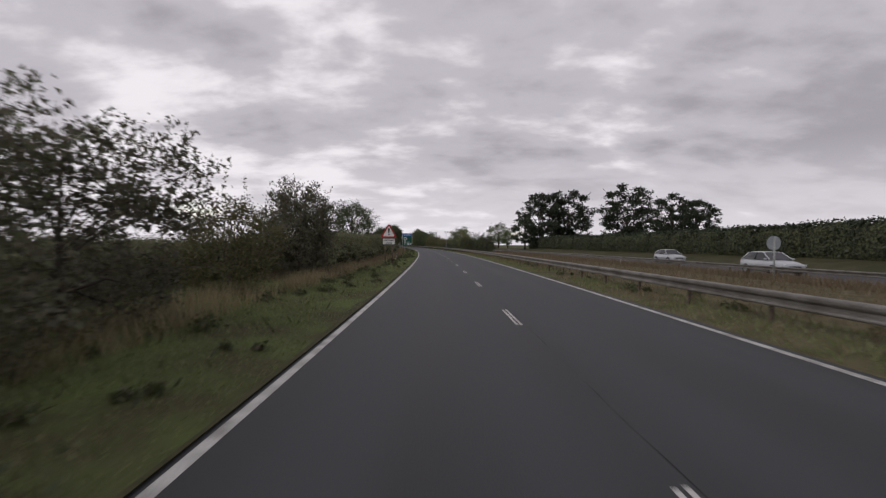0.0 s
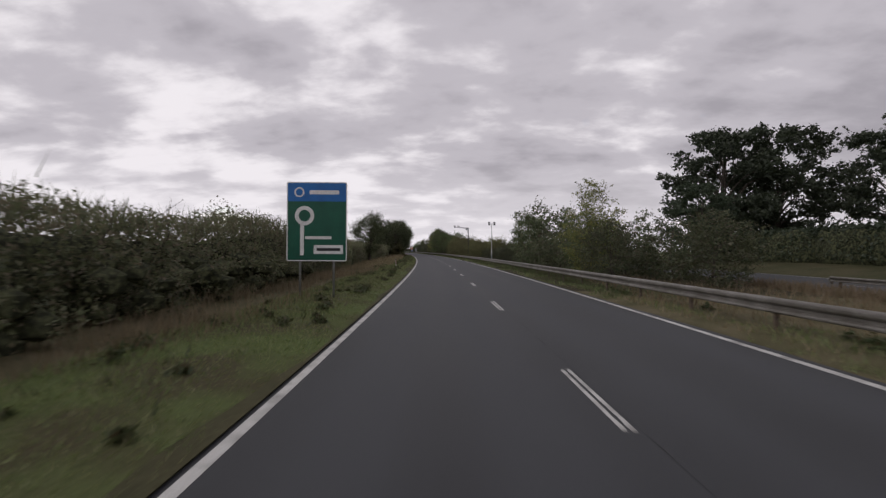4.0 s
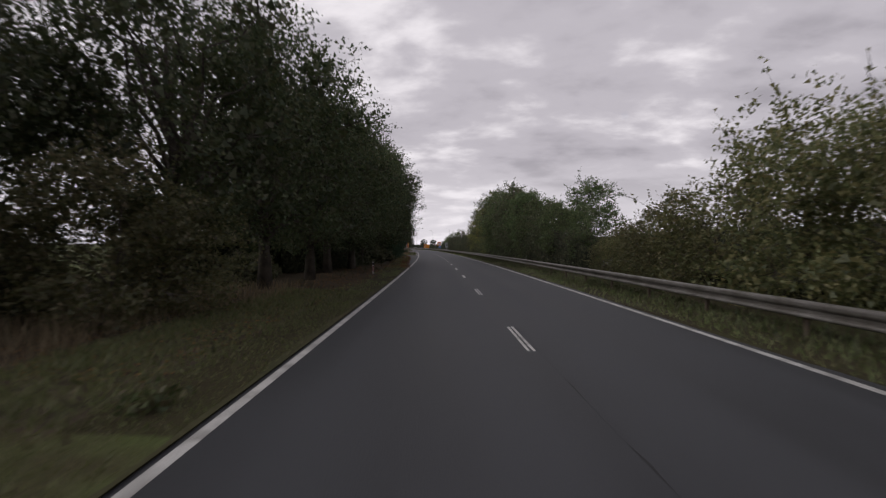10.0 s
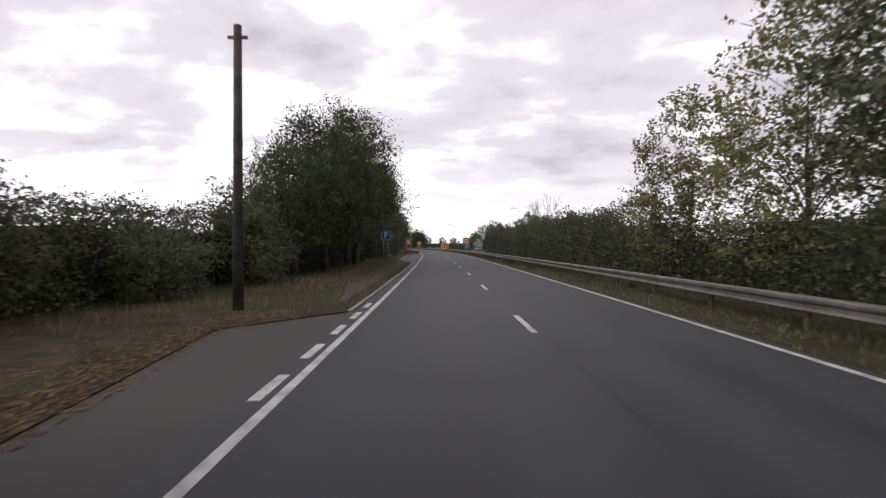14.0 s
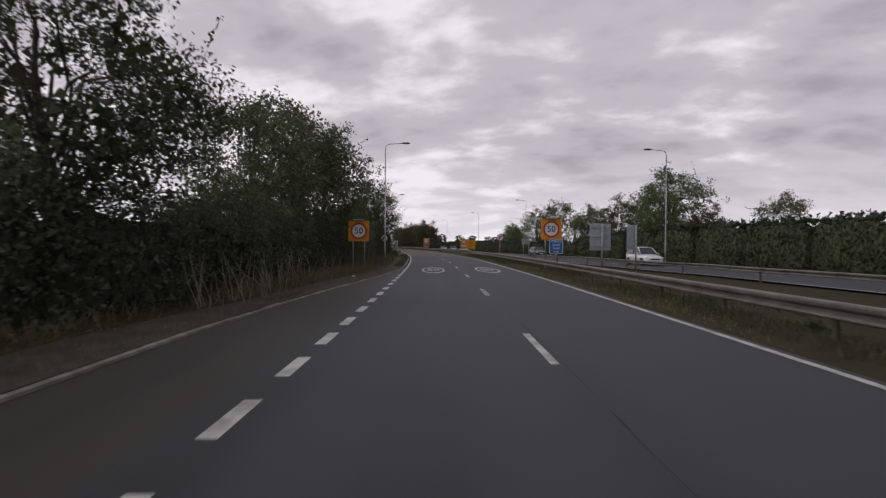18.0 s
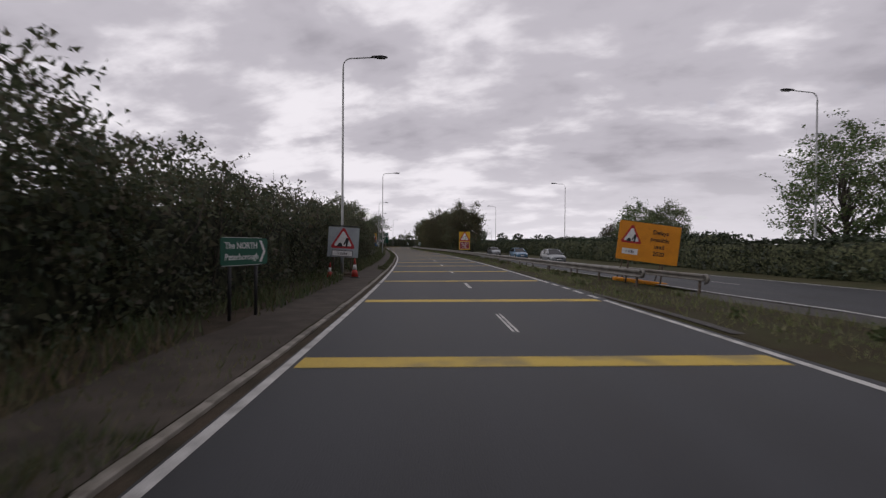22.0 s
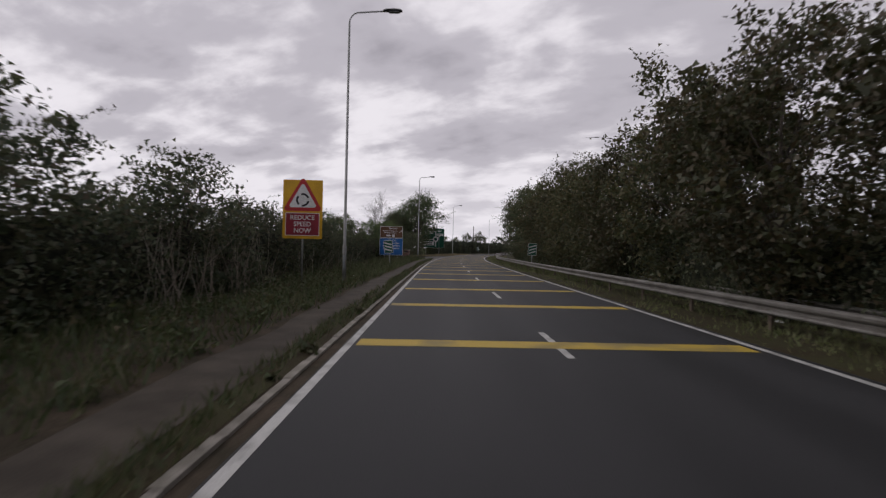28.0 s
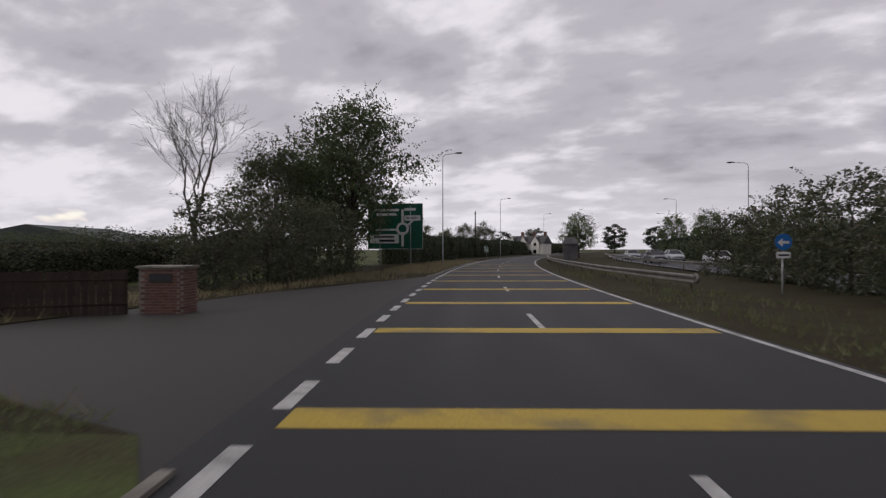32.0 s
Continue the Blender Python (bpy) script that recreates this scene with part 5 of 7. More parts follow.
for i in range(17):
    s = 172 + 3.1 * i
    plant("hazel_bush", s, 11.9 + rs.uniform(-0.3, 0.8), float(np.interp(s, [172, 190, 222], [0.82, 1.0, 1.3])) * rs.uniform(0.92, 1.08), "pale green hazel behind the barrier", "bush", "hazel row")
for s, d, k in ((225.5, 12.2, 1.12), (229.5, 12.4, 0.95), (233.5, 12.6, 0.75), (237, 12.6, 0.6)):
    plant("hazel_bush", s, d, k, "pale green hazel behind the barrier", "bush", "hazel row")
for i in range(8):
    plant("hazel_bush", 175 + 6 * i, 15.5 + rs.uniform(-1, 1), 1.0 * rs.uniform(0.9, 1.1), "pale green hazel behind the barrier", "bush", "hazel row")
for s, d, k in ((242, 12.8, 0.62), (251.5, 16.3, 1.05), (248, 12.4, 0.7), (252, 12.6, 0.72), (257, 12.2, 0.85), (262, 12.6, 1.1), (267, 12.2, 1.2), (272, 12.8, 1.25), (277, 12.4, 1.32), (282, 12.6, 1.32), (287, 12.4, 1.28), (292, 12.6, 1.22), (297, 12.8, 1.2), (302, 12.6, 1.15), (308, 12.6, 1.0), (314, 12.8, 0.6), (266, 16, 1.0), (276, 16, 1.1), (286, 16, 1.0), (256, 16, 0.8)):
    plant(("dark_young_tree" if s < 287 else "young_tree") if int(s) % 3 else "roadside_tree", s, d, k * (1.0 if int(s) % 3 else 0.9), "leafy young tree behind the barrier", "tree", "reserve wood", variants=3)
hedge_run("thorn_hedge", 244, 318, 12.4, 2.6, "dark growth below the reserve trees", "reserve undergrowth")
hedge_run("thorn_hedge", 318, 369, 12.3, lambda s: float(np.interp(s, [318, 330, 345, 352, 357, 362, 368], [3.6, 3.8, 3.7, 3.3, 3.5, 4.4, 4.6])), "rounded dark thorn hedge in the reserve", "reserve hedge", depth=1.2)
for s, d, k in ((322, 13, 1.0), (328, 12.6, 1.02), (334, 12.8, 1.05), (340, 12.6, 1.08), (346, 12.6, 0.85), (352, 12.5, 0.8), (358, 12.7, 0.88), (363, 12.6, 1.08), (367, 12.7, 1.12)):
    plant("hawthorn", s, d, k, "rounded thorn bush in the reserve", "bush", "reserve hedge")
bare_tree(338, 13.4, 7.8, 21, "thin leafless tree behind the reserve hedge")
for s, d, k in ((519, 13.4, 1.15), (524, 12.2, 1.15), (529, 13, 1.1), (535, 12, 1.02), (541, 12.4, 1.08), (547, 11.8, 1.05), (553, 12.4, 1.1), (559, 12.2, 1.12), (565, 12.6, 1.18), (571, 12.4, 1.22), (577, 12.8, 1.22), (583, 12.4, 1.22), (589, 12.5, 1.22), (595, 12.4, 1.25), (600.5, 12.8, 1.25), (598, 14.6, 1.15), (592, 15, 1.2), (526, 15.5, 0.95), (556, 15.2, 1.0), (584, 15.8, 1.0)):
    plant("turning_tree" if int(s) % 2 and s < 588 else "roadside_tree", s, d, k * (1.1 if 538 < s < 558 else 0.9 if s > 558 else 1.0), "leafy tree turning brown in the central reserve", "tree", "reserve belt", variants=3)
hedge_run("thorn_hedge", 516, 604, 12.8, 3.6, "dark growth below the reserve trees", "reserve undergrowth")
for s, d, k in ((617, 16.4, 0.95), (622, 17.2, 1.1), (628, 17.8, 1.05), (634, 18.5, 0.9)):
    plant("hawthorn", s, d, k, "dark scrub in the widening reserve", "bush", "reserve scrub")
plant("oak", 688, 13.5, 0.8, "small round tree in the reserve", "tree", "far trees")

# beyond the oncoming carriageway
hedge_run("far_hedge", 24, 147, lambda s: opp_d(s) + 16.0, 3.2, "long clipped dark hedge beyond the oncoming lanes", "far hedge")
for s, d, k in ((148, 41, 0.92), (150, 50, 0.98), (152, 71, 1.1), (166, 96, 1.05), (172, 110, 1.0), (140, 33, 0.5), (262, 160, 0.8)):
    plant("far_tree", s, d, k, "tall dark field tree with a layered crown", "tree", "field trees")
hedge_run("far_hedge", 196, 330, lambda s: opp_d(s) + 12.0, 3.8, "dark hedge beyond the oncoming lanes", "far hedge")
hedge_run("thorn_hedge", 224, 240, 14.2, 1.0, "low thorn growth in the central reserve", "reserve undergrowth")
hedge_run("far_hedge", 370, 470, lambda s: opp_d(s) + 12.5, lambda s: float(np.interp(s, [370, 420, 436, 470], [4.4, 4.0, 2.4, 2.3])), "dark hedge beyond the oncoming lanes", "far hedge")
hedge_run("far_hedge", 470, 620, lambda s: opp_d(s) + 13.5, 3.0, "dark hedge beyond the oncoming lanes", "far hedge")
hedge_run("far_hedge", 640, 760, lambda s: opp_d(s) + 11.5, 3.4, "dark hedge beyond the oncoming lanes", "far hedge")
for s, d, k, kind in ((418, 31, 1.15, "oak"), (426, 34, 1.0, "oak"), (430, 31, 1.05, "turning_tree"), (453, 30, 1.05, "oak"), (441, 31, 0.95, "roadside_tree"), (434, 27.5, 0.8, "roadside_tree"), (460, 28.0, 0.95, "oak"), (482, 30, 0.55, "roadside_tree"), (486, 32, 0.72, "oak"), (493, 34, 0.75, "roadside_tree"), (499, 35, 0.85, "oak"), (508, 36, 0.7, "turning_tree"), (446, 25.2, 0.55, "turning_tree"), (660, 34, 0.7, "turning_tree"), (672, 36, 0.75, "turning_tree"), (690, 34, 0.8, "oak"), (700, 30, 0.8, "oak"), (650, 33, 0.6, "roadside_tree"), (409, 30, 0.7, "turning_tree"), (402, 32, 0.7, "roadside_tree")):
    plant(kind, s, d, k, "leafy tree beyond the oncoming lanes", "tree", "far side trees")
for s, d, k in ((790, -2, 0.7), (800, 10, 0.8), (780, -14, 0.7), (812, 22, 0.75), (770, -22, 0.6), (795, 40, 0.7), (770, 60, 0.6), (740, 70, 0.55)):
    plant("far_tree", s, d, k * 0.7, "dark tree on the distant skyline", "tree", "distant trees")


# ---- grass and herbs ----
def scatter(name, s0, s1, fd, n, height, lean, width, material, seed, label, cluster=0.0, hvar=None):
    rg = np.random.default_rng(seed)
    s = rg.uniform(s0, s1, n)
    u = rg.uniform(0, 1, n)
    if cluster:
        keep = np.array([noise.noise((a * cluster, b * 2.5, seed * 3.3)) for a, b in zip(s, u)]) > rg.normal(-0.05, 0.18, n)
        s, u = s[keep], u[keep]
    pts = []
    for a, b in zip(s, u):
        lo, hi = fd(a)
        d = lo + (hi - lo) * b
        p = P(a, d, z_ground(a, d) - 0.01)
        pts.append((p.x, p.y, p.z))
    hh = height if hvar is None else height * np.array([hvar(a, b) for a, b in zip(s, u)])
    me = blades(name, pts, hh, lean, width, rg, material)
    tagged(new(name, me), label, "grass", kind="stuff")


for k in range(6):
    a, b = -8 + 52 * k, 44 + 52 * k
    if a > 220:
        break
    scatter("verge_grass", a, min(b, 226), lambda s: (min(kerb_d(s), -0.17) - 3.2, min(kerb_d(s), -0.17)), 38000, 0.09, 1.0, 0.011, L_GRASS, 10 + k, "short green roadside grass", hvar=lambda a, u: 0.5 + 1.0 * (1 - u) + 0.5 * noise.noise((a * 0.7, u * 3, 0)))
for k in range(4):
    a = 20 + 52 * k
    scatter("dry_grass", a, a + 52, lambda s: (-6.6, -2.4 if s < 110 else -2.6), 15000, 0.45, 0.6, 0.011, L_STRAW, 30 + k, "tall dry straw-coloured grass below the hedge", cluster=0.16)
scatter("dry_grass", -2, 30, lambda s: (-4.8, -2.7), 7000, 0.5, 0.6, 0.011, L_STRAW, 29, "tall dry straw-coloured grass below the bushes", cluster=0.2)
scatter("verge_grass", 226, 300, lambda s: (kerb_d(s) - 1.7, kerb_d(s) - 0.14), 9000, 0.09, 1.0, 0.011, L_GRASS, 19, "sparse grass below the trees", cluster=0.5)
scatter("verge_weeds", -5, 262, lambda s: (-4.5, -0.9), 4500, 0.2, 1.1, 0.022, L_HERB, 44, "dark green weeds in the verge", cluster=0.5)
scatter("dry_grass", 296, 440, lambda s: (kerb_d(s) - 4.2, kerb_d(s) - 1.6), 16000, 0.42, 0.6, 0.01, L_STRAW, 51, "thin dry grass behind the kerb", cluster=0.2)
scatter("verge_grass", 300, 440, lambda s: (kerb_d(s) - 4.0, kerb_d(s) - 0.15), 22000, 0.14, 0.8, 0.011, L_GRASS, 52, "patchy grass beside the footpath", cluster=0.4)
scatter("dry_grass", 378, 410, lambda s: (kerb_d(s) - 3.4, kerb_d(s) - 1.2), 9000, 0.48, 0.6, 0.01, L_STRAW, 57, "straw-coloured grass round the foot of the speed limit sign", cluster=0.3)
scatter("verge_herbs", 396, 520, lambda s: (kerb_d(s) - 3.8, kerb_d(s) - 1.45), 20000, 0.42, 0.8, 0.02, L_HERB, 53, "dark nettles and herbs beside the footpath", cluster=0.25)
scatter("verge_grass", 592, 608.6, lambda s: (-8.0, min(-1.6, kerb_d(s) + 0.3)), 14000, 0.1, 1.0, 0.012, L_GRASS, 58, "rough grass at the corner of the entrance")
scatter("verge_herbs", 520, 597, lambda s: (kerb_d(s) - 6.0, kerb_d(s) - 1.5), 20000, 0.42, 0.9, 0.016, L_HERB, 54, "dark nettles and herbs beside the footpath", cluster=0.2)
scatter("kerb_weeds", 398, 436, lambda s: (kerb_d(s) - 0.75, kerb_d(s) - 0.1), 7000, 0.2, 1.0, 0.012, L_HERB, 59, "weeds growing along the kerb", cluster=0.5)
scatter("kerb_weeds", 462, 604, lambda s: (kerb_d(s) - 0.6, kerb_d(s) - 0.1), 36000, 0.17, 1.0, 0.012, L_HERB, 55, "weeds growing over the kerb", cluster=0.3)
scatter("verge_grass", 606.5, 668, lambda s: (kerb_d(s) - 5.0, kerb_d(s) - 0.12), 16000, 0.3, 0.8, 0.012, L_STRAW, 56, "long dry grass by the entrance", cluster=0.2)
for k in range(4):
    a = -8 + 110 * k
    scatter("reserve_grass", a, a + 110, lambda s: (7.85, 10.8 if s > 100 else 15.0), 22000, 0.24, 0.8, 0.012, L_STRAW if k in (0,) else L_HERB, 60 + k, "thin dry grass of the central reserve", cluster=0.15)
scatter("reserve_grass", 430, 640, lambda s: (7.9, 11.5), 26000, 0.22, 0.8, 0.012, L_GRASS, 66, "short grass of the central reserve", cluster=0.2)
scatter("reserve_grass", -8, 120, lambda s: (9, opp_d(s) - 1), 26000, 0.4, 0.7, 0.016, L_STRAW, 67, "tall dry grass of the central reserve", cluster=0.1)


def weed_clumps(s0, s1, d0, d1, n, seed, label, big=1.0):
    """Low broad-leaved clumps standing in the short grass."""
    rg = np.random.default_rng(seed)
    pts = []
    for s, d, r in zip(rg.uniform(s0, s1, n), rg.uniform(d0, d1, n), (0.08 + 0.24 * rg.uniform(0, 1, n) ** 2) * big):
        c = P(s, d, z_ground(s, d) + 0.03)
        for q in range(int(40 + 200 * r)):
            v = rg.normal(size=3) * 0.5
            pts.append((c.x + v[0] * r, c.y + v[1] * r * 1.3, c.z + abs(v[2]) * r * 0.9))
    tagged(new("verge_weeds", cards("verge_weeds", np.array(pts), 0.1, rg, L_HERB, aspect=0.6, up=0.8, kite=False)), label, "weeds", kind="stuff")


scatter("reserve_grass", -8, 112, lambda s: (opp_d(s) - 3.2, opp_d(s) - 1.05), 22000, 0.5, 0.5, 0.02, L_STRAW, 70, "tall dry grass in front of the far barrier")
weed_clumps(-4, 110, -3.2, -0.6, 150, 71, "dark green weed clumps in the roadside grass")
weed_clumps(110, 214, -3.4, -0.7, 120, 72, "dark green weed clumps in the roadside grass")
scatter("reserve_grass", -8, 240, lambda s: (7.5, 9.6), 52000, 0.13, 0.9, 0.011, L_GRASS, 68, "short grass below the barrier", cluster=0.3)
scatter("reserve_grass", 240, 610, lambda s: (7.5, 9.6), 52000, 0.12, 0.9, 0.011, L_GRASS, 69, "short grass below the barrier", cluster=0.3)
weed_clumps(-4, 240, 8.4, 10.5, 90, 73, "dark weed clumps below the barrier")
weed_clumps(300, 604, 8.2, 10.6, 110, 74, "dark weed clumps below the barrier")
weed_clumps(462, 520, -3.8, -1.9, 90, 76, "broad-leaved weed clumps behind the footpath", 1.6)
weed_clumps(516, 604, -6.2, -1.9, 330, 77, "tangled nettles and weeds behind the footpath", 2.3)
weed_clumps(462, 604, -0.75, -0.4, 80, 75, "dark weed clumps beside the footpath", 0.6)


# ---- street lamps ----
def street_lamp(s, d, side=1, tall=1.0, h=10.4, proto=[]):
    """Tapered grey column, outreach arm, lantern."""
    m = PM(s, d, turn=0 if side > 0 else 180, scale=(1, 1, tall))
    if proto:
        return copy_thing(proto[0], m @ Matrix.Diagonal((1, 1, 1 / proto[0].scale[2], 1)))
    t = thing("street_lamp", m, "tall grey steel street lamp with one lantern on an outreach arm", "street lamp", "street lamps")
    col = part("column", tube([(0, 0, -0.2), (0, 0, 1.4), (0, 0, 1.45), (0, 0, h - 0.5)], [0.085, 0.085, 0.065, 0.045], 12), M_GALV, t)
    part("door", box(0, -0.088, 0.8, 0.09, 0.012, 0.5, 0.004), M_SGREY, col)
    pts = [(0, 0, h - 0.5)] + [(0.4 - 0.4 * math.cos(a), 0, h - 0.5 + 0.4 * math.sin(a)) for a in (0.3, 0.7, 1.1, 1.45)] + [(1.6, 0, h - 0.02)]
    part("arm", tube(pts, 0.03, 8), M_GALV, t)
    bm = bmesh.new()
    rows = [(1.45, 0.05, 0.03), (1.6, 0.12, 0.06), (1.95, 0.15, 0.085), (2.2, 0.11, 0.06), (2.3, 0.04, 0.03)]
    rings = []
    for x, wy, hz in rows:
        rings.append([bm.verts.new((x, wy * math.cos(a), h + (hz if math.sin(a) > 0 else 0.045) * math.sin(a))) for a in [2 * math.pi * k / 12 for k in range(12)]])
    for u, v in zip(rings, rings[1:]):
        for k in range(12):
            bm.faces.new((u[k], u[(k + 1) % 12], v[(k + 1) % 12], v[k]))
    bm.faces.new(rings[0])
    bm.faces.new(rings[-1])
    bmesh.ops.recalc_face_normals(bm, faces=bm.faces)
    lan = part("lantern", bm, M_BLACK, t, "dark lantern housing")
    part("lens", box(1.95, 0, h - 0.055, 0.45, 0.2, 0.03, 0.01), M_LENS, lan)
    proto.append(t)
    return t


for s, d, top in ((407.5, -2.35, 11.1), (457.3, -2.35, 11.4), (499.6, -2.0, 11.5), (553.6, -2.65, 11.95), (604.7, -2.87, 12.3), (657, -3.25, 12.7), (707, -3.2, 12.6), (755, -3.0, 12.6)):
    street_lamp(s, d, 1, top / 10.4)
for s, d in ((505.6, 26.7), (552, 27), (598, 28), (664, 31.6), (712, 32), (760, 31)):
    street_lamp(s, d, -1, 1.12)
street_lamp(409.3, 25.6, -1, 1.1)
street_lamp(459.2, 25.3, -1, 1.06)


# ---- signs ----
def sign(name, s, d, z, w, h, face, label, posts=2, turn=0.0, border=None, r=0.06, category="road sign", lean=0.0, post_mat=None, post_r=0.038, group="", face_turn=0.0):
    """A sign on posts: d, z are the middle of its plate. Returns the thing and its plate; z runs from the ground."""
    g = z_ground(s, d)
    t = thing(name, PM(s, d, g, turn, lean=lean), label, category, group)
    z = z - g
    b = part("plate", plate(rounded(w, h, r, 0, z), 0.0, 0.012), face, t)
    if border:
        bm = bmesh.new()
        o, i = rounded(w, h, r, 0, z), rounded(w - 0.07, h - 0.07, max(r - 0.03, 0.01), 0, z)
        a = [bm.verts.new((x, -0.003, q)) for x, q in o]
        c = [bm.verts.new((x, -0.003, q)) for x, q in i]
        for k in range(len(a)):
            bm.faces.new((a[k], a[(k + 1) % len(a)], c[(k + 1) % len(a)], c[k]))
        bmesh.ops.recalc_face_normals(bm, faces=bm.faces)
        part("border", bm, border, t)
    xs = [0.0] if posts == 1 else [-w * 0.28, w * 0.28]
    for x in xs:
        part("post", tube([(x, 0.06, -0.3), (x, 0.06, z + h * 0.45)], post_r, 10), post_mat or M_GALV, t)
        part("clamp", box(x, 0.035, z + h * 0.28, 0.14, 0.05, 0.04, 0.004), M_SGREY, t)
        part("clamp", box(x, 0.035, z - h * 0.28, 0.14, 0.05, 0.04, 0.004), M_SGREY, t)
    return t, z


def triangle(t, cx, cz, w, y=-0.004):
    """Red-bordered warning triangle."""
    h = w * 0.87

    def tri(k):
        pts = []
        for ax, az, a0 in ((0, h * 0.62, 30), (-w / 2, -h * 0.38, 150), (w / 2, -h * 0.38, 270)):
            q = 0.07 * w
            ax, az = ax * (1 - 0.13), az * (1 - 0.13)
            for j in range(4):
                a = radians(a0 + j * 40)
                pts.append((cx + (ax + q * math.cos(a)) * k, cz + (az + q * math.sin(a)) * k))
        return pts

    part("red_border", plate(tri(1.0), y, 0.003), M_SRED, t, "red triangle border")
    part("white_panel", plate(tri(0.72), y - 0.004, 0.003), M_SWHITE, t)
    return h


def arrow(t, pts, y, material, name="arrow"):
    part(name, plate(pts, y, 0.002), material, t)


def speed_sign(s, d, z, w):
    t, z = sign("speed_limit_sign", s, d, z, w, w, M_SORANGE, "orange-backed speed limit sign on two grey posts", group="speed limit signs", r=0.02)
    part("white_disc", plate(disc(w * 0.39, 0, z), -0.005, 0.003), M_SWHITE, t)
    part("red_ring", ring(w * 0.315, w * 0.395, 0, z, -0.009, 0.003), M_SRED, t)
    lettering("50", w * 0.42, 0, z, -0.008, M_BLACK, t, "number")
    part("lamp_hood", box(0, -0.12, z + w * 0.54, w * 0.5, 0.3, 0.06, 0.015), M_SGREY, t)
    return t


speed_sign(392.9, -2.88, 2.52, 1.3)
speed_sign(394.7, 9.9, 2.76, 1.4)
t, z = sign("police_sign", 394.2, 10.1, 1.6, 0.92, 1.0, M_SBLUE, "blue speed check sign below the speed limit", posts=1, border=M_SWHITE)
lettering("POLICE", 0.22, 0, z + 0.34, -0.004, M_SWHITE, t)
for k, w in enumerate(("Speed", "check", "area")):
    lettering(w, 0.2, 0, z + 0.1 - 0.22 * k, -0.004, M_SWHITE, t)

# warning of a concealed access
t, z = sign("warning_sign", 37.6, -1.85, 1.9, 1.02, 0.52, M_SWHITE, "red warning triangle over a white plate on two posts", border=M_BLACK, post_mat=M_POST, post_r=0.045)
lettering("Concealed", 0.19, 0, z + 0.11, -0.004, M_BLACK, t)
lettering("access", 0.19, 0, z - 0.11, -0.004, M_BLACK, t)
triangle(t, 0, z + 0.72, 1.22)
part("backing", plate(((-0.5, z + 0.3), (0.5, z + 0.3), (0.03, z + 1.3), (-0.03, z + 1.3)), 0.004, 0.01), M_SGREY, t)
part("mark", plate(((-0.075, z + 1.0), (-0.03, z + 0.66), (0.03, z + 0.66), (0.075, z + 1.0), (0.05, z + 1.06), (-0.05, z + 1.06)), -0.012, 0.002), M_BLACK, t)
part("mark_dot", plate(disc(0.06, 0, z + 0.55, 16), -0.012, 0.002), M_BLACK, t)

# route sign ahead of the junction
t, z = sign("direction_sign", 102, -2.3, 2.65, 2.05, 2.7, M_SGREEN, "green direction sign with a blue top panel on posts", border=M_SWHITE)
part("blue_panel", plate(rounded(1.98, 0.62, 0.04, 0, z + 1.0), -0.004, 0.002), M_SBLUE, t)
part("bar", plate(rounded(1.0, 0.14, 0.02, 0.25, z + 1.0), -0.007, 0.002), M_SWHITE, t)
part("mark", ring(0.12, 0.17, -0.6, z + 1.0, -0.007, 0.002), M_SWHITE, t)
part("route_line", plate(rounded(0.13, 1.1, 0.02, -0.5, z - 0.6), -0.004, 0.002), M_SWHITE, t)
part("loop", ring(0.2, 0.33, -0.42, z + 0.2, -0.004, 0.002, 0, 360), M_SWHITE, t)
part("branch", plate(rounded(0.9, 0.1, 0.02, 0.05, z - 0.55), -0.004, 0.002), M_SWHITE, t)
part("place_panel", plate(rounded(1.0, 0.3, 0.03, 0.4, z - 0.95), -0.006, 0.002), M_SWHITE, t)
part("bar", plate(rounded(0.8, 0.1, 0.02, 0.4, z - 0.95), -0.009, 0.002), M_BLACK, t)

# parking
t, z = sign("parking_sign", 336.1, -3.25, 2.7, 0.88, 0.9, M_SBLUE, "square blue parking sign on two thin posts", border=M_SWHITE, post_r=0.03)
lettering("P", 0.78, 0, z + 0.03, -0.004, M_SWHITE, t)


# no right turn
def no_turn(s, d, z):
    t, z = sign("turn_ban_sign", s, d, z, 0.3, 0.3, M_SGREY, "round red-ringed turn ban sign on a grey post", posts=1, group="turn ban signs", r=0.05)
    part("white_disc", plate(disc(0.45, 0, z), -0.006, 0.006), M_SWHITE, t)
    part("red_ring", ring(0.39, 0.455, 0, z, -0.01, 0.004), M_SRED, t)
    part("arrow", plate(((-0.16, z - 0.28), (-0.05, z - 0.28), (-0.05, z + 0.0), (-0.0, z + 0.05), (0.08, z + 0.05), (0.08, z - 0.04), (0.26, z + 0.11), (0.08, z + 0.25), (0.08, z + 0.16), (-0.04, z + 0.16), (-0.16, z + 0.05)), -0.012, 0.002), M_BLACK, t)
    part("bar", box(0, -0.014, z, 0.07, 0.003, 0.8, 0.0, rot=Euler((0, radians(45), 0)).to_matrix()), M_SRED, t).data.transform(Matrix.Translation((0, 0, 0)))


no_turn(425.0, -3.4, 2.48)
no_turn(426.4, 12.1, 2.68)

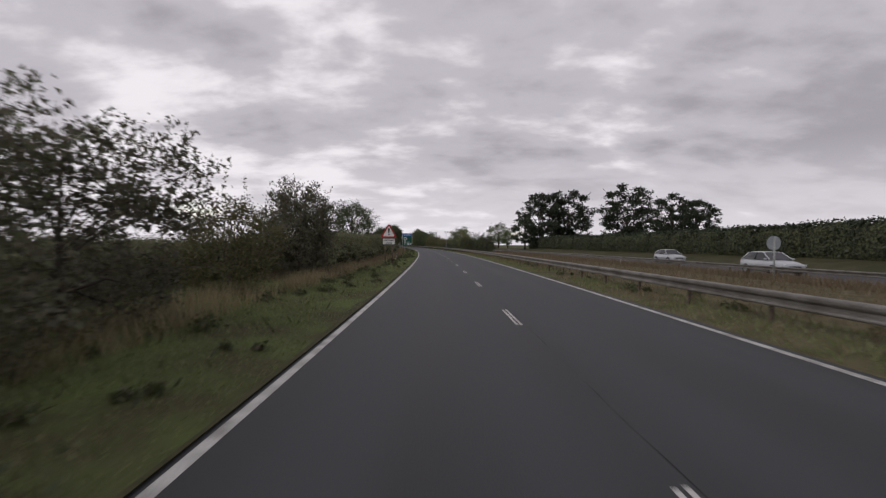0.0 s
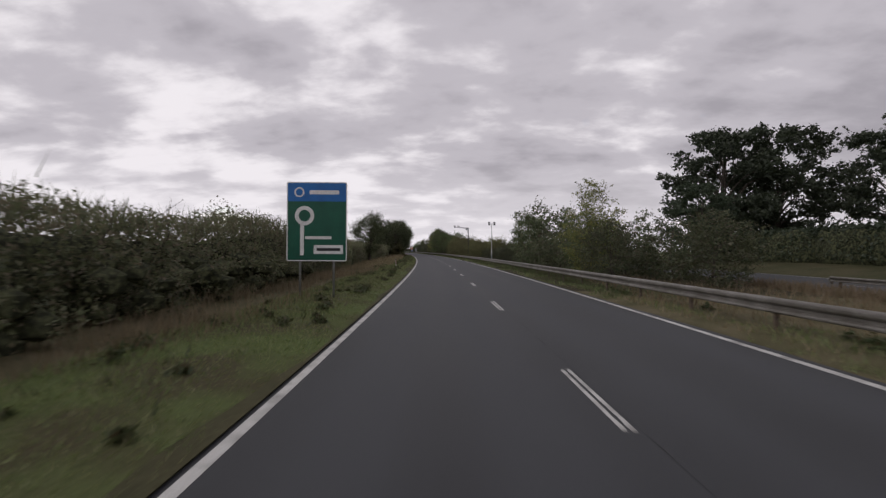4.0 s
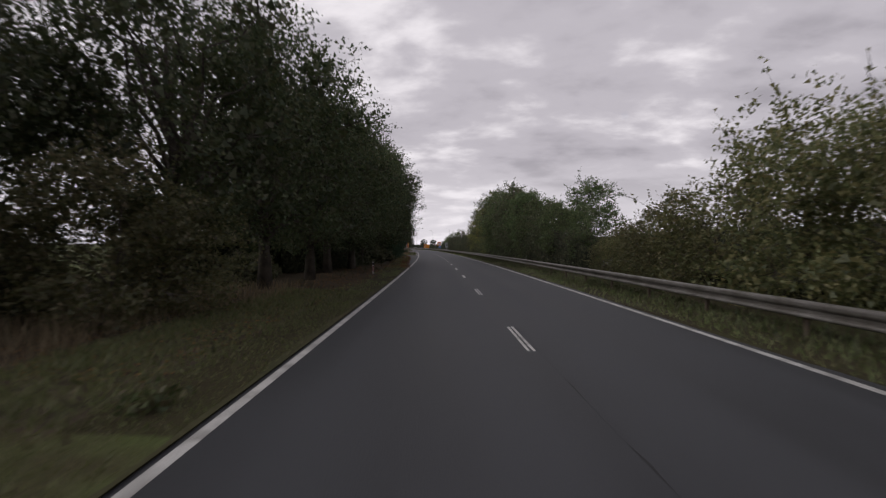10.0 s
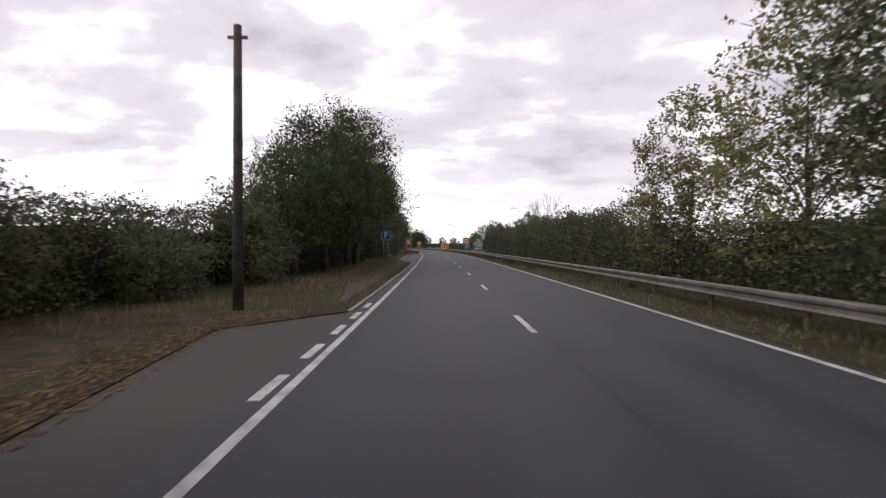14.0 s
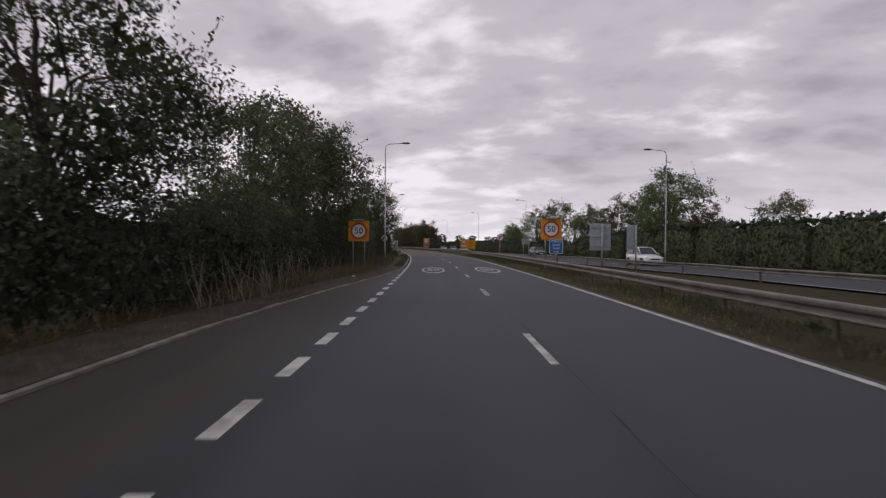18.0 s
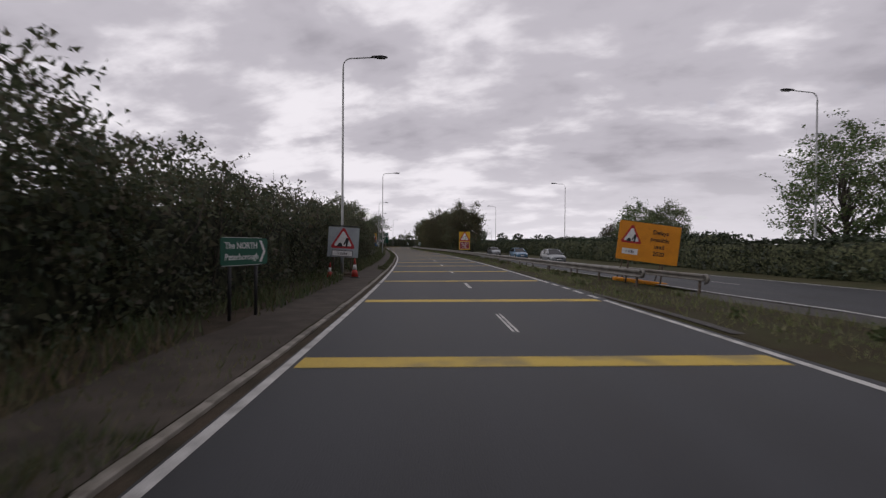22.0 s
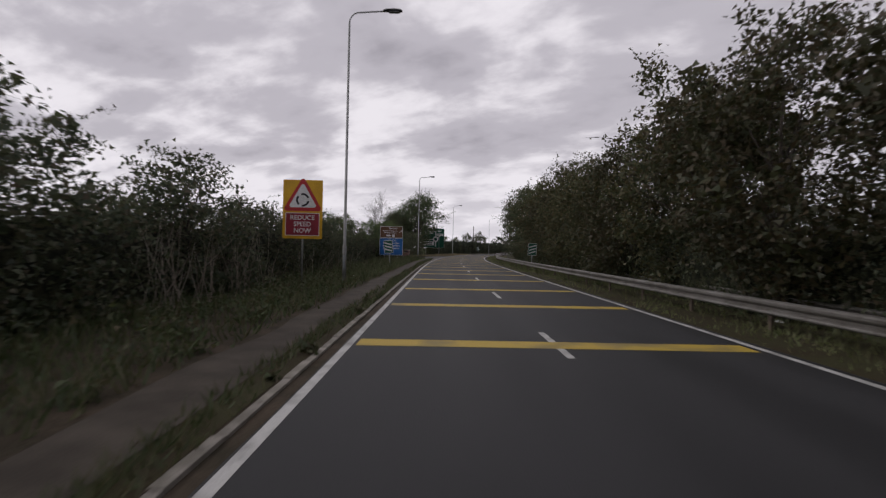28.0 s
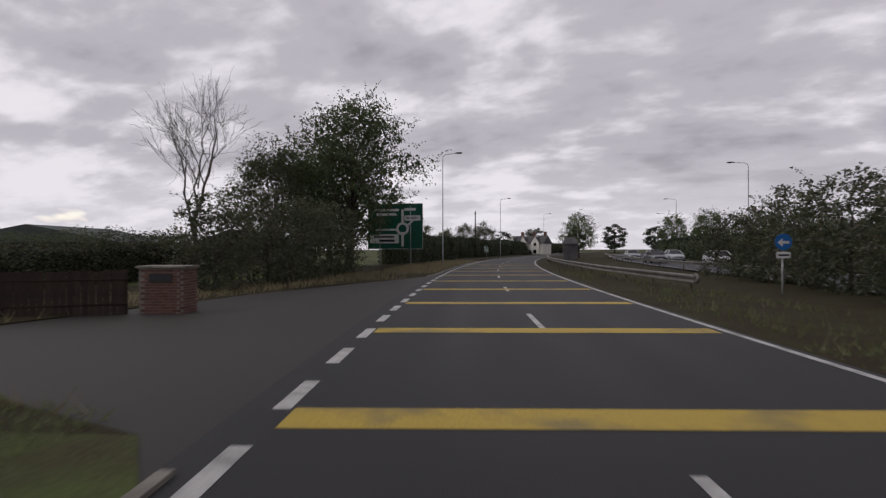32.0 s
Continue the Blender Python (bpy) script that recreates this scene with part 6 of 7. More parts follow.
# flag-shaped direction sign
t, z = sign("flag_sign", 442.4, -2.0, 1.5, 1.5, 0.58, M_SGREEN, "green pointing direction sign on two posts", turn=72, border=None, post_mat=M_BLACK)
part("flag_border", plate(((-0.69, z - 0.3), (0.55, z - 0.3), (0.72, z), (0.55, z + 0.3), (-0.69, z + 0.3)), 0.002, 0.008), M_SWHITE, t)
part("chevron", plate(((0.46, z - 0.24), (0.54, z - 0.24), (0.68, z), (0.54, z + 0.24), (0.46, z + 0.24), (0.6, z)), -0.004, 0.002), M_SWHITE, t)
lettering("The NORTH", 0.19, -0.12, z + 0.12, -0.004, M_SWHITE, t)
lettering("Peterborough", 0.19, -0.1, z - 0.12, -0.004, M_SWHITE, t)


# roadworks signs
def digging(t, cx, cz, k):
    """Plain heap and tool shapes of the roadworks mark."""
    part("heap", plate(((cx - 0.24 * k, cz - 0.18 * k), (cx - 0.02 * k, cz - 0.18 * k), (cx - 0.06 * k, cz - 0.06 * k), (cx - 0.12 * k, cz - 0.02 * k), (cx - 0.18 * k, cz - 0.07 * k)), -0.011, 0.002), M_BLACK, t)
    part("tool_bar", plate(((cx + 0.0 * k, cz - 0.1 * k), (cx + 0.03 * k, cz - 0.12 * k), (cx + 0.16 * k, cz + 0.12 * k), (cx + 0.1 * k, cz + 0.16 * k)), -0.011, 0.002), M_BLACK, t)
    part("upright_bar", plate(((cx + 0.08 * k, cz - 0.18 * k), (cx + 0.14 * k, cz - 0.18 * k), (cx + 0.19 * k, cz + 0.1 * k), (cx + 0.1 * k, cz + 0.14 * k)), -0.013, 0.002), M_BLACK, t)


t, z = sign("roadworks_sign", 455.6, -2.12, 1.74, 1.48, 1.46, M_SGREY, "grey roadworks board with a red triangle on a steel frame", turn=6, lean=3.0, post_mat=M_POST, r=0.03)
triangle(t, -0.02, z + 0.1, 1.12)
digging(t, 0.0, z + 0.02, 1.35)
part("distance_plate", plate(rounded(1.0, 0.3, 0.03, -0.03, z - 0.55), -0.004, 0.003), M_BLACK, t)
part("distance_panel", plate(rounded(0.95, 0.25, 0.02, -0.03, z - 0.55), -0.008, 0.003), M_SWHITE, t)
lettering("1 mile", 0.2, -0.03, z - 0.55, -0.011, M_BLACK, t)
part("top_bar", box(0.0, 0.03, z + 0.79, 1.3, 0.12, 0.06, 0.01), M_BLACK, t)
part("foot_frame", box(0.0, 0.3, 0.05, 1.3, 0.9, 0.06, 0.01), M_POST, t)
for x in (-0.4, 0.35):
    part("sandbag", box(x, 0.1, 0.14, 0.45, 0.3, 0.16, 0.06), M_POST, t, "dirty brown sandbag")

t, z = sign("delay_board", 453.0, 11.75, 1.82, 2.85, 1.75, M_SORANGE, "large orange delay board on a low frame", turn=0, lean=7.0, post_mat=M_POST, r=0.03)
triangle(t, -0.82, z + 0.22, 0.92)
digging(t, -0.8, z + 0.15, 1.1)
part("distance_panel", plate(rounded(0.72, 0.26, 0.02, -0.82, z - 0.48), -0.006, 0.003), M_SWHITE, t)
lettering("1 mile", 0.16, -0.82, z - 0.48, -0.009, M_BLACK, t)
for k, w in enumerate(("Delays", "possible", "until", "2020")):
    lettering(w, 0.27, 0.5, z + 0.5 - 0.32 * k, -0.004, M_BLACK, t)
for x in (-0.9, 0.9):
    part("strut", tube([(x, 0.06, z), (x, 0.9, 0.0)], 0.025, 6), M_POST, t)
for k in range(5):
    part("sandbag", box(-1.0 + 0.5 * k, 0.35, 0.12, 0.5, 0.32, 0.18, 0.06), M_SORANGE, t, "dirty sandbag")


# reduce speed now
def reduce_sign(s, d, zb, w, h, posts):
    t, z = sign("roundabout_warning_sign", s, d, zb + h / 2, w, h, M_SYEL, "yellow roundabout warning sign with a red plate", posts=posts, group="roundabout warnings", r=0.04)
    triangle(t, 0, z + h * 0.19, w * 0.92)
    for a in (20, 140, 260):
        part("turning_arc", ring(w * 0.12, w * 0.17, 0, z + h * 0.16, -0.011, 0.002, a, a + 90, 12), M_BLACK, t)
    part("white_edge", plate(rounded(w * 0.86, h * 0.39, 0.03, 0, z - h * 0.255), -0.004, 0.003), M_SWHITE, t)
    part("red_plate", plate(rounded(w * 0.83, h * 0.37, 0.025, 0, z - h * 0.255), -0.008, 0.003), M_SMAROON, t)
    for k, q in enumerate(("REDUCE", "SPEED", "NOW")):
        lettering(q, w * 0.165, 0, z - h * (0.145 + 0.11 * k), -0.011, M_SWHITE, t)


reduce_sign(551.8, -4.0, 1.94, 1.58, 2.35, 1)
reduce_sign(503.0, 10.15, 0.85, 1.65, 2.68, 2)


# countdown markers
def countdown(s, d, z, lean, flip=1):
    t, z = sign("countdown_marker", s, d, z, 0.75, 1.08, M_SGREEN, "green countdown marker with white slanting bars", posts=1, lean=lean, border=M_SWHITE, group="countdown markers", post_r=0.045)
    for k in range(3):
        q = z + 0.26 - 0.26 * k
        part("slant_bar", plate(((-0.29, q + 0.1 * flip - 0.06), (0.29, q - 0.1 * flip - 0.06), (0.29, q - 0.1 * flip + 0.05), (-0.29, q + 0.1 * flip + 0.05)), -0.004, 0.002), M_SWHITE, t)


countdown(573.0, -2.72, 1.7, -6.5)
countdown(575.0, 9.5, 1.75, 2, -1)
countdown(690.0, -2.6, 1.7, -3)

# brown and blue signs
t, z = sign("width_sign", 588.8, -4.6, 1.72, 2.73, 2.0, M_SBLUE, "blue width restriction sign below a brown tourist sign", border=M_SWHITE)
lettering("6'-6\"  (2m)", 0.27, 0, z + 0.74, -0.004, M_SWHITE, t)
for k, w in enumerate(("width restriction", "between Buckden", "and The Offords")):
    lettering(w, 0.275, 0, z + 0.42 - 0.31 * k, -0.004, M_SWHITE, t)


def slant_arrow(t, cx, cz, k, y=-0.004):
    part("arrow", plate([(cx + x * k, cz + q * k) for x, q in ((-0.2, -0.16), (-0.16, -0.2), (0.06, 0.0), (0.1, -0.06), (0.18, 0.18), (-0.06, 0.1), (0.0, 0.06))], y, 0.002), M_SWHITE, t)


slant_arrow(t, 0, z - 0.68, 1.2)
t, z = sign("tourist_sign", 588.8, -4.6, 3.42, 2.65, 1.33, M_SBROWN, "brown tourist direction sign above a blue sign", border=M_SWHITE)
lettering("Buckden", 0.27, 0.2, z + 0.44, -0.004, M_SWHITE, t)
lettering("Historic Coaching Inns", 0.19, -0.15, z + 0.14, -0.004, M_SWHITE, t)
lettering("& Buckden Towers", 0.19, -0.15, z - 0.08, -0.004, M_SWHITE, t)
slant_arrow(t, 1.1, z + 0.08, 0.8)
part("symbol", plate(((-0.6, z - 0.5), (-0.1, z - 0.5), (0.0, z - 0.4), (-0.2, z - 0.3), (-0.6, z - 0.32)), -0.004, 0.002), M_SWHITE, t)
part("symbol", plate(rounded(0.3, 0.32, 0.02, 0.25, z - 0.42), -0.004, 0.002), M_SWHITE, t)

# large roundabout direction sign
t, z = sign("roundabout_sign", 651, -7.3, 4.1, 5.9, 4.75, M_SGREEN, "large green roundabout direction sign on two posts", border=M_SWHITE, post_r=0.08)
part("route_line", plate(rounded(0.26, 1.5, 0.03, 0.8, z - 1.35), -0.004, 0.002), M_SWHITE, t)
part("route_line", plate(rounded(0.26, 1.5, 0.03, 0.8, z + 1.0), -0.004, 0.002), M_SWHITE, t)
part("ring", ring(0.42, 0.68, 0.8, z - 0.25, -0.004, 0.002), M_SWHITE, t)
part("branch", plate(rounded(2.6, 0.2, 0.03, -1.1, z - 0.35), -0.004, 0.002), M_SWHITE, t)
part("branch", plate(((1.2, z + 0.1), (1.35, z - 0.03), (1.95, z + 0.5), (1.8, z + 0.62)), -0.004, 0.002), M_SWHITE, t)
part("place_panel", plate(rounded(1.7, 0.55, 0.04, 1.85, z + 0.85), -0.006, 0.002), M_SWHITE, t)
lettering("Buckden", 0.38, 1.85, z + 0.85, -0.008, M_BLACK, t)
part("place_panel", plate(rounded(3.1, 0.95, 0.04, -1.15, z - 1.3), -0.006, 0.002), M_SWHITE, t)
part("bar", plate(rounded(2.2, 0.18, 0.03, -1.2, z - 1.1), -0.009, 0.002), M_BLACK, t)
part("bar", plate(rounded(1.7, 0.24, 0.03, -0.9, z - 1.5), -0.009, 0.002), M_BLACK, t)
for x, q, w in ((-0.9, 1.7, 2.6), (-0.9, 1.25, 2.2), (1.6, 1.75, 1.2)):
    part("bar", plate(rounded(w, 0.26, 0.03, x, z + q), -0.004, 0.002), M_SWHITE, t)

# keep left
t, z = sign("arrow_sign", 620, 13.5, 1.45, 0.5, 0.24, M_SWHITE, "round blue arrow sign with a white plate on a post", posts=1)
part("blue_disc", plate(disc(0.3, 0, z + 0.48), -0.004, 0.012), M_SBLUE, t)
part("post_top", tube([(0, 0.06, z), (0, 0.06, z + 0.75)], 0.035, 8), M_GALV, t)
part("bar", plate(rounded(0.38, 0.06, 0.01, 0, z), -0.004, 0.002), M_BLACK, t)
arrow(t, ((-0.22, z + 0.46), (-0.03, z + 0.31), (-0.03, z + 0.42), (0.2, z + 0.42), (0.2, z + 0.51), (-0.03, z + 0.51), (-0.03, z + 0.61)), -0.008, M_SWHITE)


# backs of signs for the oncoming lanes
def sign_back(s, d, w, h, zb, posts):
    t = thing("sign_back", PM(s, d), "grey back of a large sign for oncoming traffic", "road sign", "sign backs")
    part("plate", plate(rounded(w, h, 0.03, 0, zb + h / 2), 0.0, 0.015), M_SGREY, t)
    for k in range(3):
        part("rail", box(0, -0.03, zb + h * (0.15 + 0.35 * k), w, 0.04, 0.05, 0.004), M_GALV, t)
    for x in posts:
        part("post", tube([(x, -0.08, -0.3), (x, -0.08, zb + h)], 0.06, 10), M_GALV, t)


sign_back(393.3, 12.75, 1.38, 1.75, 1.35, (0.1,))
sign_back(395.8, 15.95, 0.75, 1.75, 1.5, (0.25,))
sign_back(386, 26.5, 1.2, 1.6, 1.6, (-0.4, 0.4))
sign_back(447, 19.5 + 2, 1.5, 1.0, 1.8, (-0.5, 0.5))


# ---- poles and cameras ----
def flood_pole(s, d, h):
    t = thing("flood_pole", PM(s, d), "slim grey pole with four dark floodlight heads", "floodlight", "flood poles")
    part("pole", tube([(0, 0, -0.2), (0, 0, 1.6), (0, 0, 1.62), (0, 0, h)], [0.1, 0.1, 0.058, 0.046], 10), M_GALV, t)
    part("door", box(0, -0.102, 0.8, 0.1, 0.012, 0.5, 0.004), M_SGREY, t)
    part("cross_bar", tube([(-0.42, 0, h - 0.06), (0.42, 0, h - 0.02)], 0.026, 6), M_SGREY, t)
    for x in (-0.4, 0.4):
        for z in (-0.13, 0.13):
            head = part("head", box(x, -0.03, h + z, 0.27, 0.2, 0.17, 0.02, rot=Euler((radians(25), 0, radians(30 * x))).to_matrix()), M_BLACK, t, "dark floodlight head")
            part("lens", box(x, -0.135, h + z - 0.05, 0.22, 0.015, 0.12, 0.004, rot=Euler((radians(25), 0, radians(30 * x))).to_matrix()), M_LENS, head)


flood_pole(157.0, 11.15, 5.65)
flood_pole(161.5, 20.4, 5.9)

t = thing("camera_gantry", PM(181.7, 10.42), "dark painted cantilever pole with traffic cameras", "camera gantry")
H = 6.3 - z_ground(181.7, 10.42)
part("pole", tube([(0, 0, -0.2), (0, 0, H)], [0.085, 0.075], 12), M_DKBLUE, t)
part("arm", box(-1.45, 0, H - 0.02, 2.9, 0.09, 0.09, 0.01, rot=Euler((0, radians(2.5), 0)).to_matrix()), M_DKBLUE, t)
part("brace", tube([(-0.08, 0, H - 1.25), (-0.13, 0, H - 0.85), (-0.32, 0, H - 0.45), (-0.7, 0, H - 0.16), (-1.25, 0, H - 0.04)], 0.035, 8), M_DKBLUE, t)
part("ring_ornament", ring(0.165, 0.2, -0.26, H - 0.26, -0.02, 0.04), M_SWHITE, t, "white ring")
part("ring_plate", plate(disc(0.16, -0.26, H - 0.26, 24), -0.008, 0.012), M_SGREY, t)
for x, w in ((-0.09, 0.05), (0.0, 0.06), (0.09, 0.05)):
    part("mark", plate(((-0.26 + x - w, H - 0.18), (-0.26 + x + w, H - 0.18), (-0.26 + x + w * 0.2, H - 0.37), (-0.26 + x - w * 0.2, H - 0.37)), -0.013, 0.004), M_BLACK, t)
for x in (-2.85, -2.1):
    part("bracket", tube([(x + 0.1, 0, H - 0.02), (x + 0.1, 0, H + 0.2)], 0.025, 6), M_DKBLUE, t)
    for k in (-0.11, 0.11):
        c = part("camera_head", box(x + 0.1 + k, -0.05, H + 0.28, 0.16, 0.36, 0.2, 0.02, rot=Euler((radians(12), 0, 0)).to_matrix()), M_SWHITE if k > 0 else M_BLACK, t, "boxy traffic camera head")
        part("lens", box(x + 0.1 + k, -0.24, H + 0.24, 0.13, 0.02, 0.15, 0.004), M_BLACK, c)


# ---- verge marker posts ----
def marker_post(s, d, lean, h=0.72, stripe=True, turn=0):
    t = thing("marker_post", PM(s, d, turn=turn, lean=lean), "white plastic verge marker post with a dark stripe", "marker post", "marker posts")
    part("body", plate([(-0.046, -0.1), (0.046, -0.1), (0.046, h - 0.03), (0.0, h), (-0.046, h - 0.03)], 0, 0.05), M_SDIRTY, t)
    part("band", box(0, 0.025, h - 0.12, 0.098, 0.056, 0.1, 0.004), M_BLACK, t, "black band")
    part("reflector", box(0, -0.004, h - 0.4, 0.045, 0.012, 0.34, 0.003), M_SMAROON if stripe else M_BLACK, t, "dark red reflector strip")


marker_post(133.5, -1.85, -3, 0.8)
marker_post(236.4, -1.6, 0)
marker_post(48.5, -2.1, 14)
marker_post(421.3, -2.9, 32, 0.7)
marker_post(194.6, -1.6, 2, 0.36, False)
marker_post(276.7, -1.75, 2, 0.45, stripe=False)
marker_post(90, 19.0, 0)
for s, d in ((44, 19.5), (343, 10.6), (291.5, 10.6), (252, 10.4)):
    marker_post(s, d, 3)


# ---- traffic cones ----
def cone(s, d, h, lean=0.0):
    t = thing("traffic_cone", PM(s, d, lean=lean), "red traffic cone with a white band, dirty", "traffic cone", "traffic cones")
    part("base", box(0, 0, 0.025, h * 0.46, h * 0.46, 0.05, 0.012), M_BLACK, t)
    cols = []
    prof = [(0.2, 0.05), (0.185, 0.1), (0.12, 0.42), (0.085, 0.68), (0.05, 0.95), (0.035, 1.0)]
    for (r0, z0), (r1, z1), m, nm in ((prof[0], prof[2], M_ORANGE, "lower_cone"), (prof[2], prof[3], M_SWHITE, "white_band"), (prof[3], prof[5], M_ORANGE, "upper_cone")):
        bm = tube([(0, 0, z0 * h), (0, 0, z1 * h)], [r0 * h * 0.95, r1 * h * 0.95], 20)
        part(nm, bm, m, t)


cone(455.0, -1.4, 0.92)
cone(454.4, -2.5, 0.75, 4)
cone(347.9, -3.9, 0.75)

# utility pole
t = thing("utility_pole", PM(300, -3.3), "brown wooden utility pole above the trees", "utility pole")
part("pole", tube([(0, 0, -0.3), (0, 0, 7.2)], [0.14, 0.1], 10), M_BARK, t)
part("bracket", box(0, 0, 6.9, 0.5, 0.06, 0.08, 0.01), M_POST, t)
t = thing("utility_pole", PM(700, -7.0), "brown wooden utility pole above the trees", "utility pole")
part("pole", tube([(0, 0, -0.3), (0, 0, 9.5)], [0.14, 0.1], 10), M_BARK, t)
part("bracket", box(0, 0, 9.0, 0.5, 0.06, 0.08, 0.01), M_POST, t)



# ---- vehicles in the oncoming lanes ----
def paint(name, col):
    m = mat(name, col, tuple(c * 0.9 for c in col), rough=0.28, metal=0.3, bump=0.0, spec=0.5)
    m.node_tree.nodes["Principled BSDF"].inputs["Coat Weight"].default_value = 0.6
    return m


C_SILVER, C_WHITE, C_BLUE, C_GREY, C_DARK = (paint(n, c) for n, c in (("silver_car_paint", (0.42, 0.44, 0.46)), ("white_car_paint", (0.72, 0.73, 0.75)), ("blue_car_paint", (0.10, 0.20, 0.30)), ("grey_car_paint", (0.22, 0.24, 0.25)), ("dark_car_paint", (0.03, 0.033, 0.04))))
M_TYRE = mat("tyre_rubber", (0.018, 0.018, 0.018), rough=0.85)
M_RIM = mat("alloy_rim", (0.45, 0.46, 0.47), rough=0.35, metal=0.8, bump=0.0)
M_LIGHT = mat("headlamp_glass", (0.75, 0.77, 0.8), rough=0.12, bump=0.0, spec=0.7)
M_TAIL = mat("tail_lamp_red", (0.3, 0.01, 0.012), rough=0.2, bump=0.0)


def car(s, d, body_mat, label, tall=1.0, length=4.35, away=False):
    """Hatchback: its front points along -y of its own frame (towards oncoming view)."""
    t = thing("car", PM(s, d, z_ground(s, opp_d(s)) + 0.035, 180 if away else 0), label, "car", "cars in the oncoming lanes")
    L, W2 = length, 0.88
    # stations from nose (y=-L/2) to tail: y, half width, underside, waist height
    st = [(-0.5, 0.62, 0.34, 0.62), (-0.485, 0.74, 0.26, 0.70), (-0.44, 0.83, 0.2, 0.77), (-0.32, 0.87, 0.19, 0.90), (-0.2, 0.88, 0.19, 0.97), (0.0, 0.885, 0.19, 0.99), (0.25, 0.885, 0.19, 1.01), (0.4, 0.86, 0.2, 1.03), (0.47, 0.8, 0.25, 1.0), (0.495, 0.7, 0.36, 0.9)]
    bm = bmesh.new()
    rings = []
    for y, w, lo, hi in st:
        hi *= 0.96 * tall ** 0.5
        m = (lo + hi) / 2
        half = [(0.0, lo), (w * 0.8, lo), (w * 0.97, lo + 0.1), (w, m), (w * 0.985, hi - 0.12), (w * 0.93, hi - 0.02), (w * 0.7, hi + 0.025), (0.0, hi + 0.05)]
        rings.append([bm.verts.new((x, y * L, z)) for x, z in half] + [bm.verts.new((-x, y * L, z)) for x, z in reversed(half[1:-1])])
    n = len(rings[0])
    for u, v in zip(rings, rings[1:]):
        for k in range(n):
            f = bm.faces.new((u[k], u[(k + 1) % n], v[(k + 1) % n], v[k]))
            f.smooth = True
    bm.faces.new(rings[0])
    bm.faces.new(rings[-1])
    bmesh.ops.recalc_face_normals(bm, faces=bm.faces)
    body = part("body", bm, body_mat, t)
    zw, zr = 0.96 * tall ** 0.5, 1.47 * tall
    # roof and pillars
    A, B, C, D = -0.22 * L, -0.04 * L, 0.3 * L, 0.45 * L
    bm = bmesh.new()
    cs = []
    for y, w, z in ((B, 0.62, zr - 0.03), (B + 0.25, 0.63, zr), (C - 0.3, 0.62, zr), (C + 0.1, 0.58, zr - 0.06)):
        cs.append([bm.verts.new((x, y, q)) for x, q in ((-w, z - 0.06), (-w * 0.9, z), (0, z + 0.025), (w * 0.9, z), (w, z - 0.06), (0, z - 0.05))])
    for u, v in zip(cs, cs[1:]):
        for k in range(6):
            f = bm.faces.new((u[k], u[(k + 1) % 6], v[(k + 1) % 6], v[k]))
            f.smooth = True
    bm.faces.new(cs[0])
    bm.faces.new(cs[-1])
    bmesh.ops.recalc_face_normals(bm, faces=bm.faces)
    part("roof", bm, body_mat, t)
    for sx in (-1, 1):
        for nm, p in (("front_pillar", [(0.78 * sx, A, zw), (0.615 * sx, B, zr - 0.06)]), ("middle_pillar", [(0.84 * sx, 0.1 * L, zw), (0.625 * sx, 0.1 * L, zr - 0.05)]), ("rear_pillar", [(0.82 * sx, D - 0.1, zw), (0.585 * sx, C + 0.1, zr - 0.08)])):
            part(nm, tube(p, 0.045, 6), body_mat if nm != "middle_pillar" else M_BLACK, t)

        def glass(nm, pts):
            q = bmesh.new()
            vs = [q.verts.new(p) for p in pts]
            ws = [q.verts.new((p[0] - 0.012 * sx, p[1], p[2])) for p in pts]
            q.faces.new(vs)
            q.faces.new(list(reversed(ws)))
            for k in range(len(pts)):
                q.faces.new((vs[k], ws[k], ws[(k + 1) % len(pts)], vs[(k + 1) % len(pts)]))
            bmesh.ops.recalc_face_normals(q, faces=q.faces)
            part(nm, q, M_DARKGLASS, t)

        glass("front_side_window", [(0.83 * sx, A + 0.15, zw + 0.0), (0.845 * sx, 0.09 * L, zw), (0.63 * sx, 0.09 * L, zr - 0.05), (0.63 * sx, B + 0.05, zr - 0.06)])
        glass("rear_side_window", [(0.845 * sx, 0.11 * L, zw), (0.83 * sx, D - 0.2, zw + 0.04), (0.6 * sx, C + 0.02, zr - 0.07), (0.63 * sx, 0.11 * L, zr - 0.05)])
        mir = part("mirror", box(0.93 * sx, A + 0.2, zw + 0.06, 0.16, 0.12, 0.12, 0.03), body_mat, t)
        part("headlight", box(0.66 * sx, -0.472 * L, 0.66 * tall ** 0.5, 0.26, 0.16, 0.13, 0.04), M_LIGHT, t)
        part("tail_light", box(0.68 * sx, 0.475 * L, 0.84, 0.2, 0.1, 0.22, 0.03), M_TAIL, t)
        for y in (-0.31 * L, 0.3 * L):
            part("wheel_arch", tube([(0.80 * sx, y, 0.33), (0.893 * sx, y, 0.33)], 0.36, 20), M_BLACK, t)
            w = part("wheel", tube([(0.72 * sx, y, 0.31), (0.90 * sx, y, 0.31)], 0.315, 24), M_TYRE, t)
            part("rim", tube([(0.85 * sx, y, 0.31), (0.908 * sx, y, 0.31)], [0.2, 0.215], 16), M_RIM, w)
    sx = 0

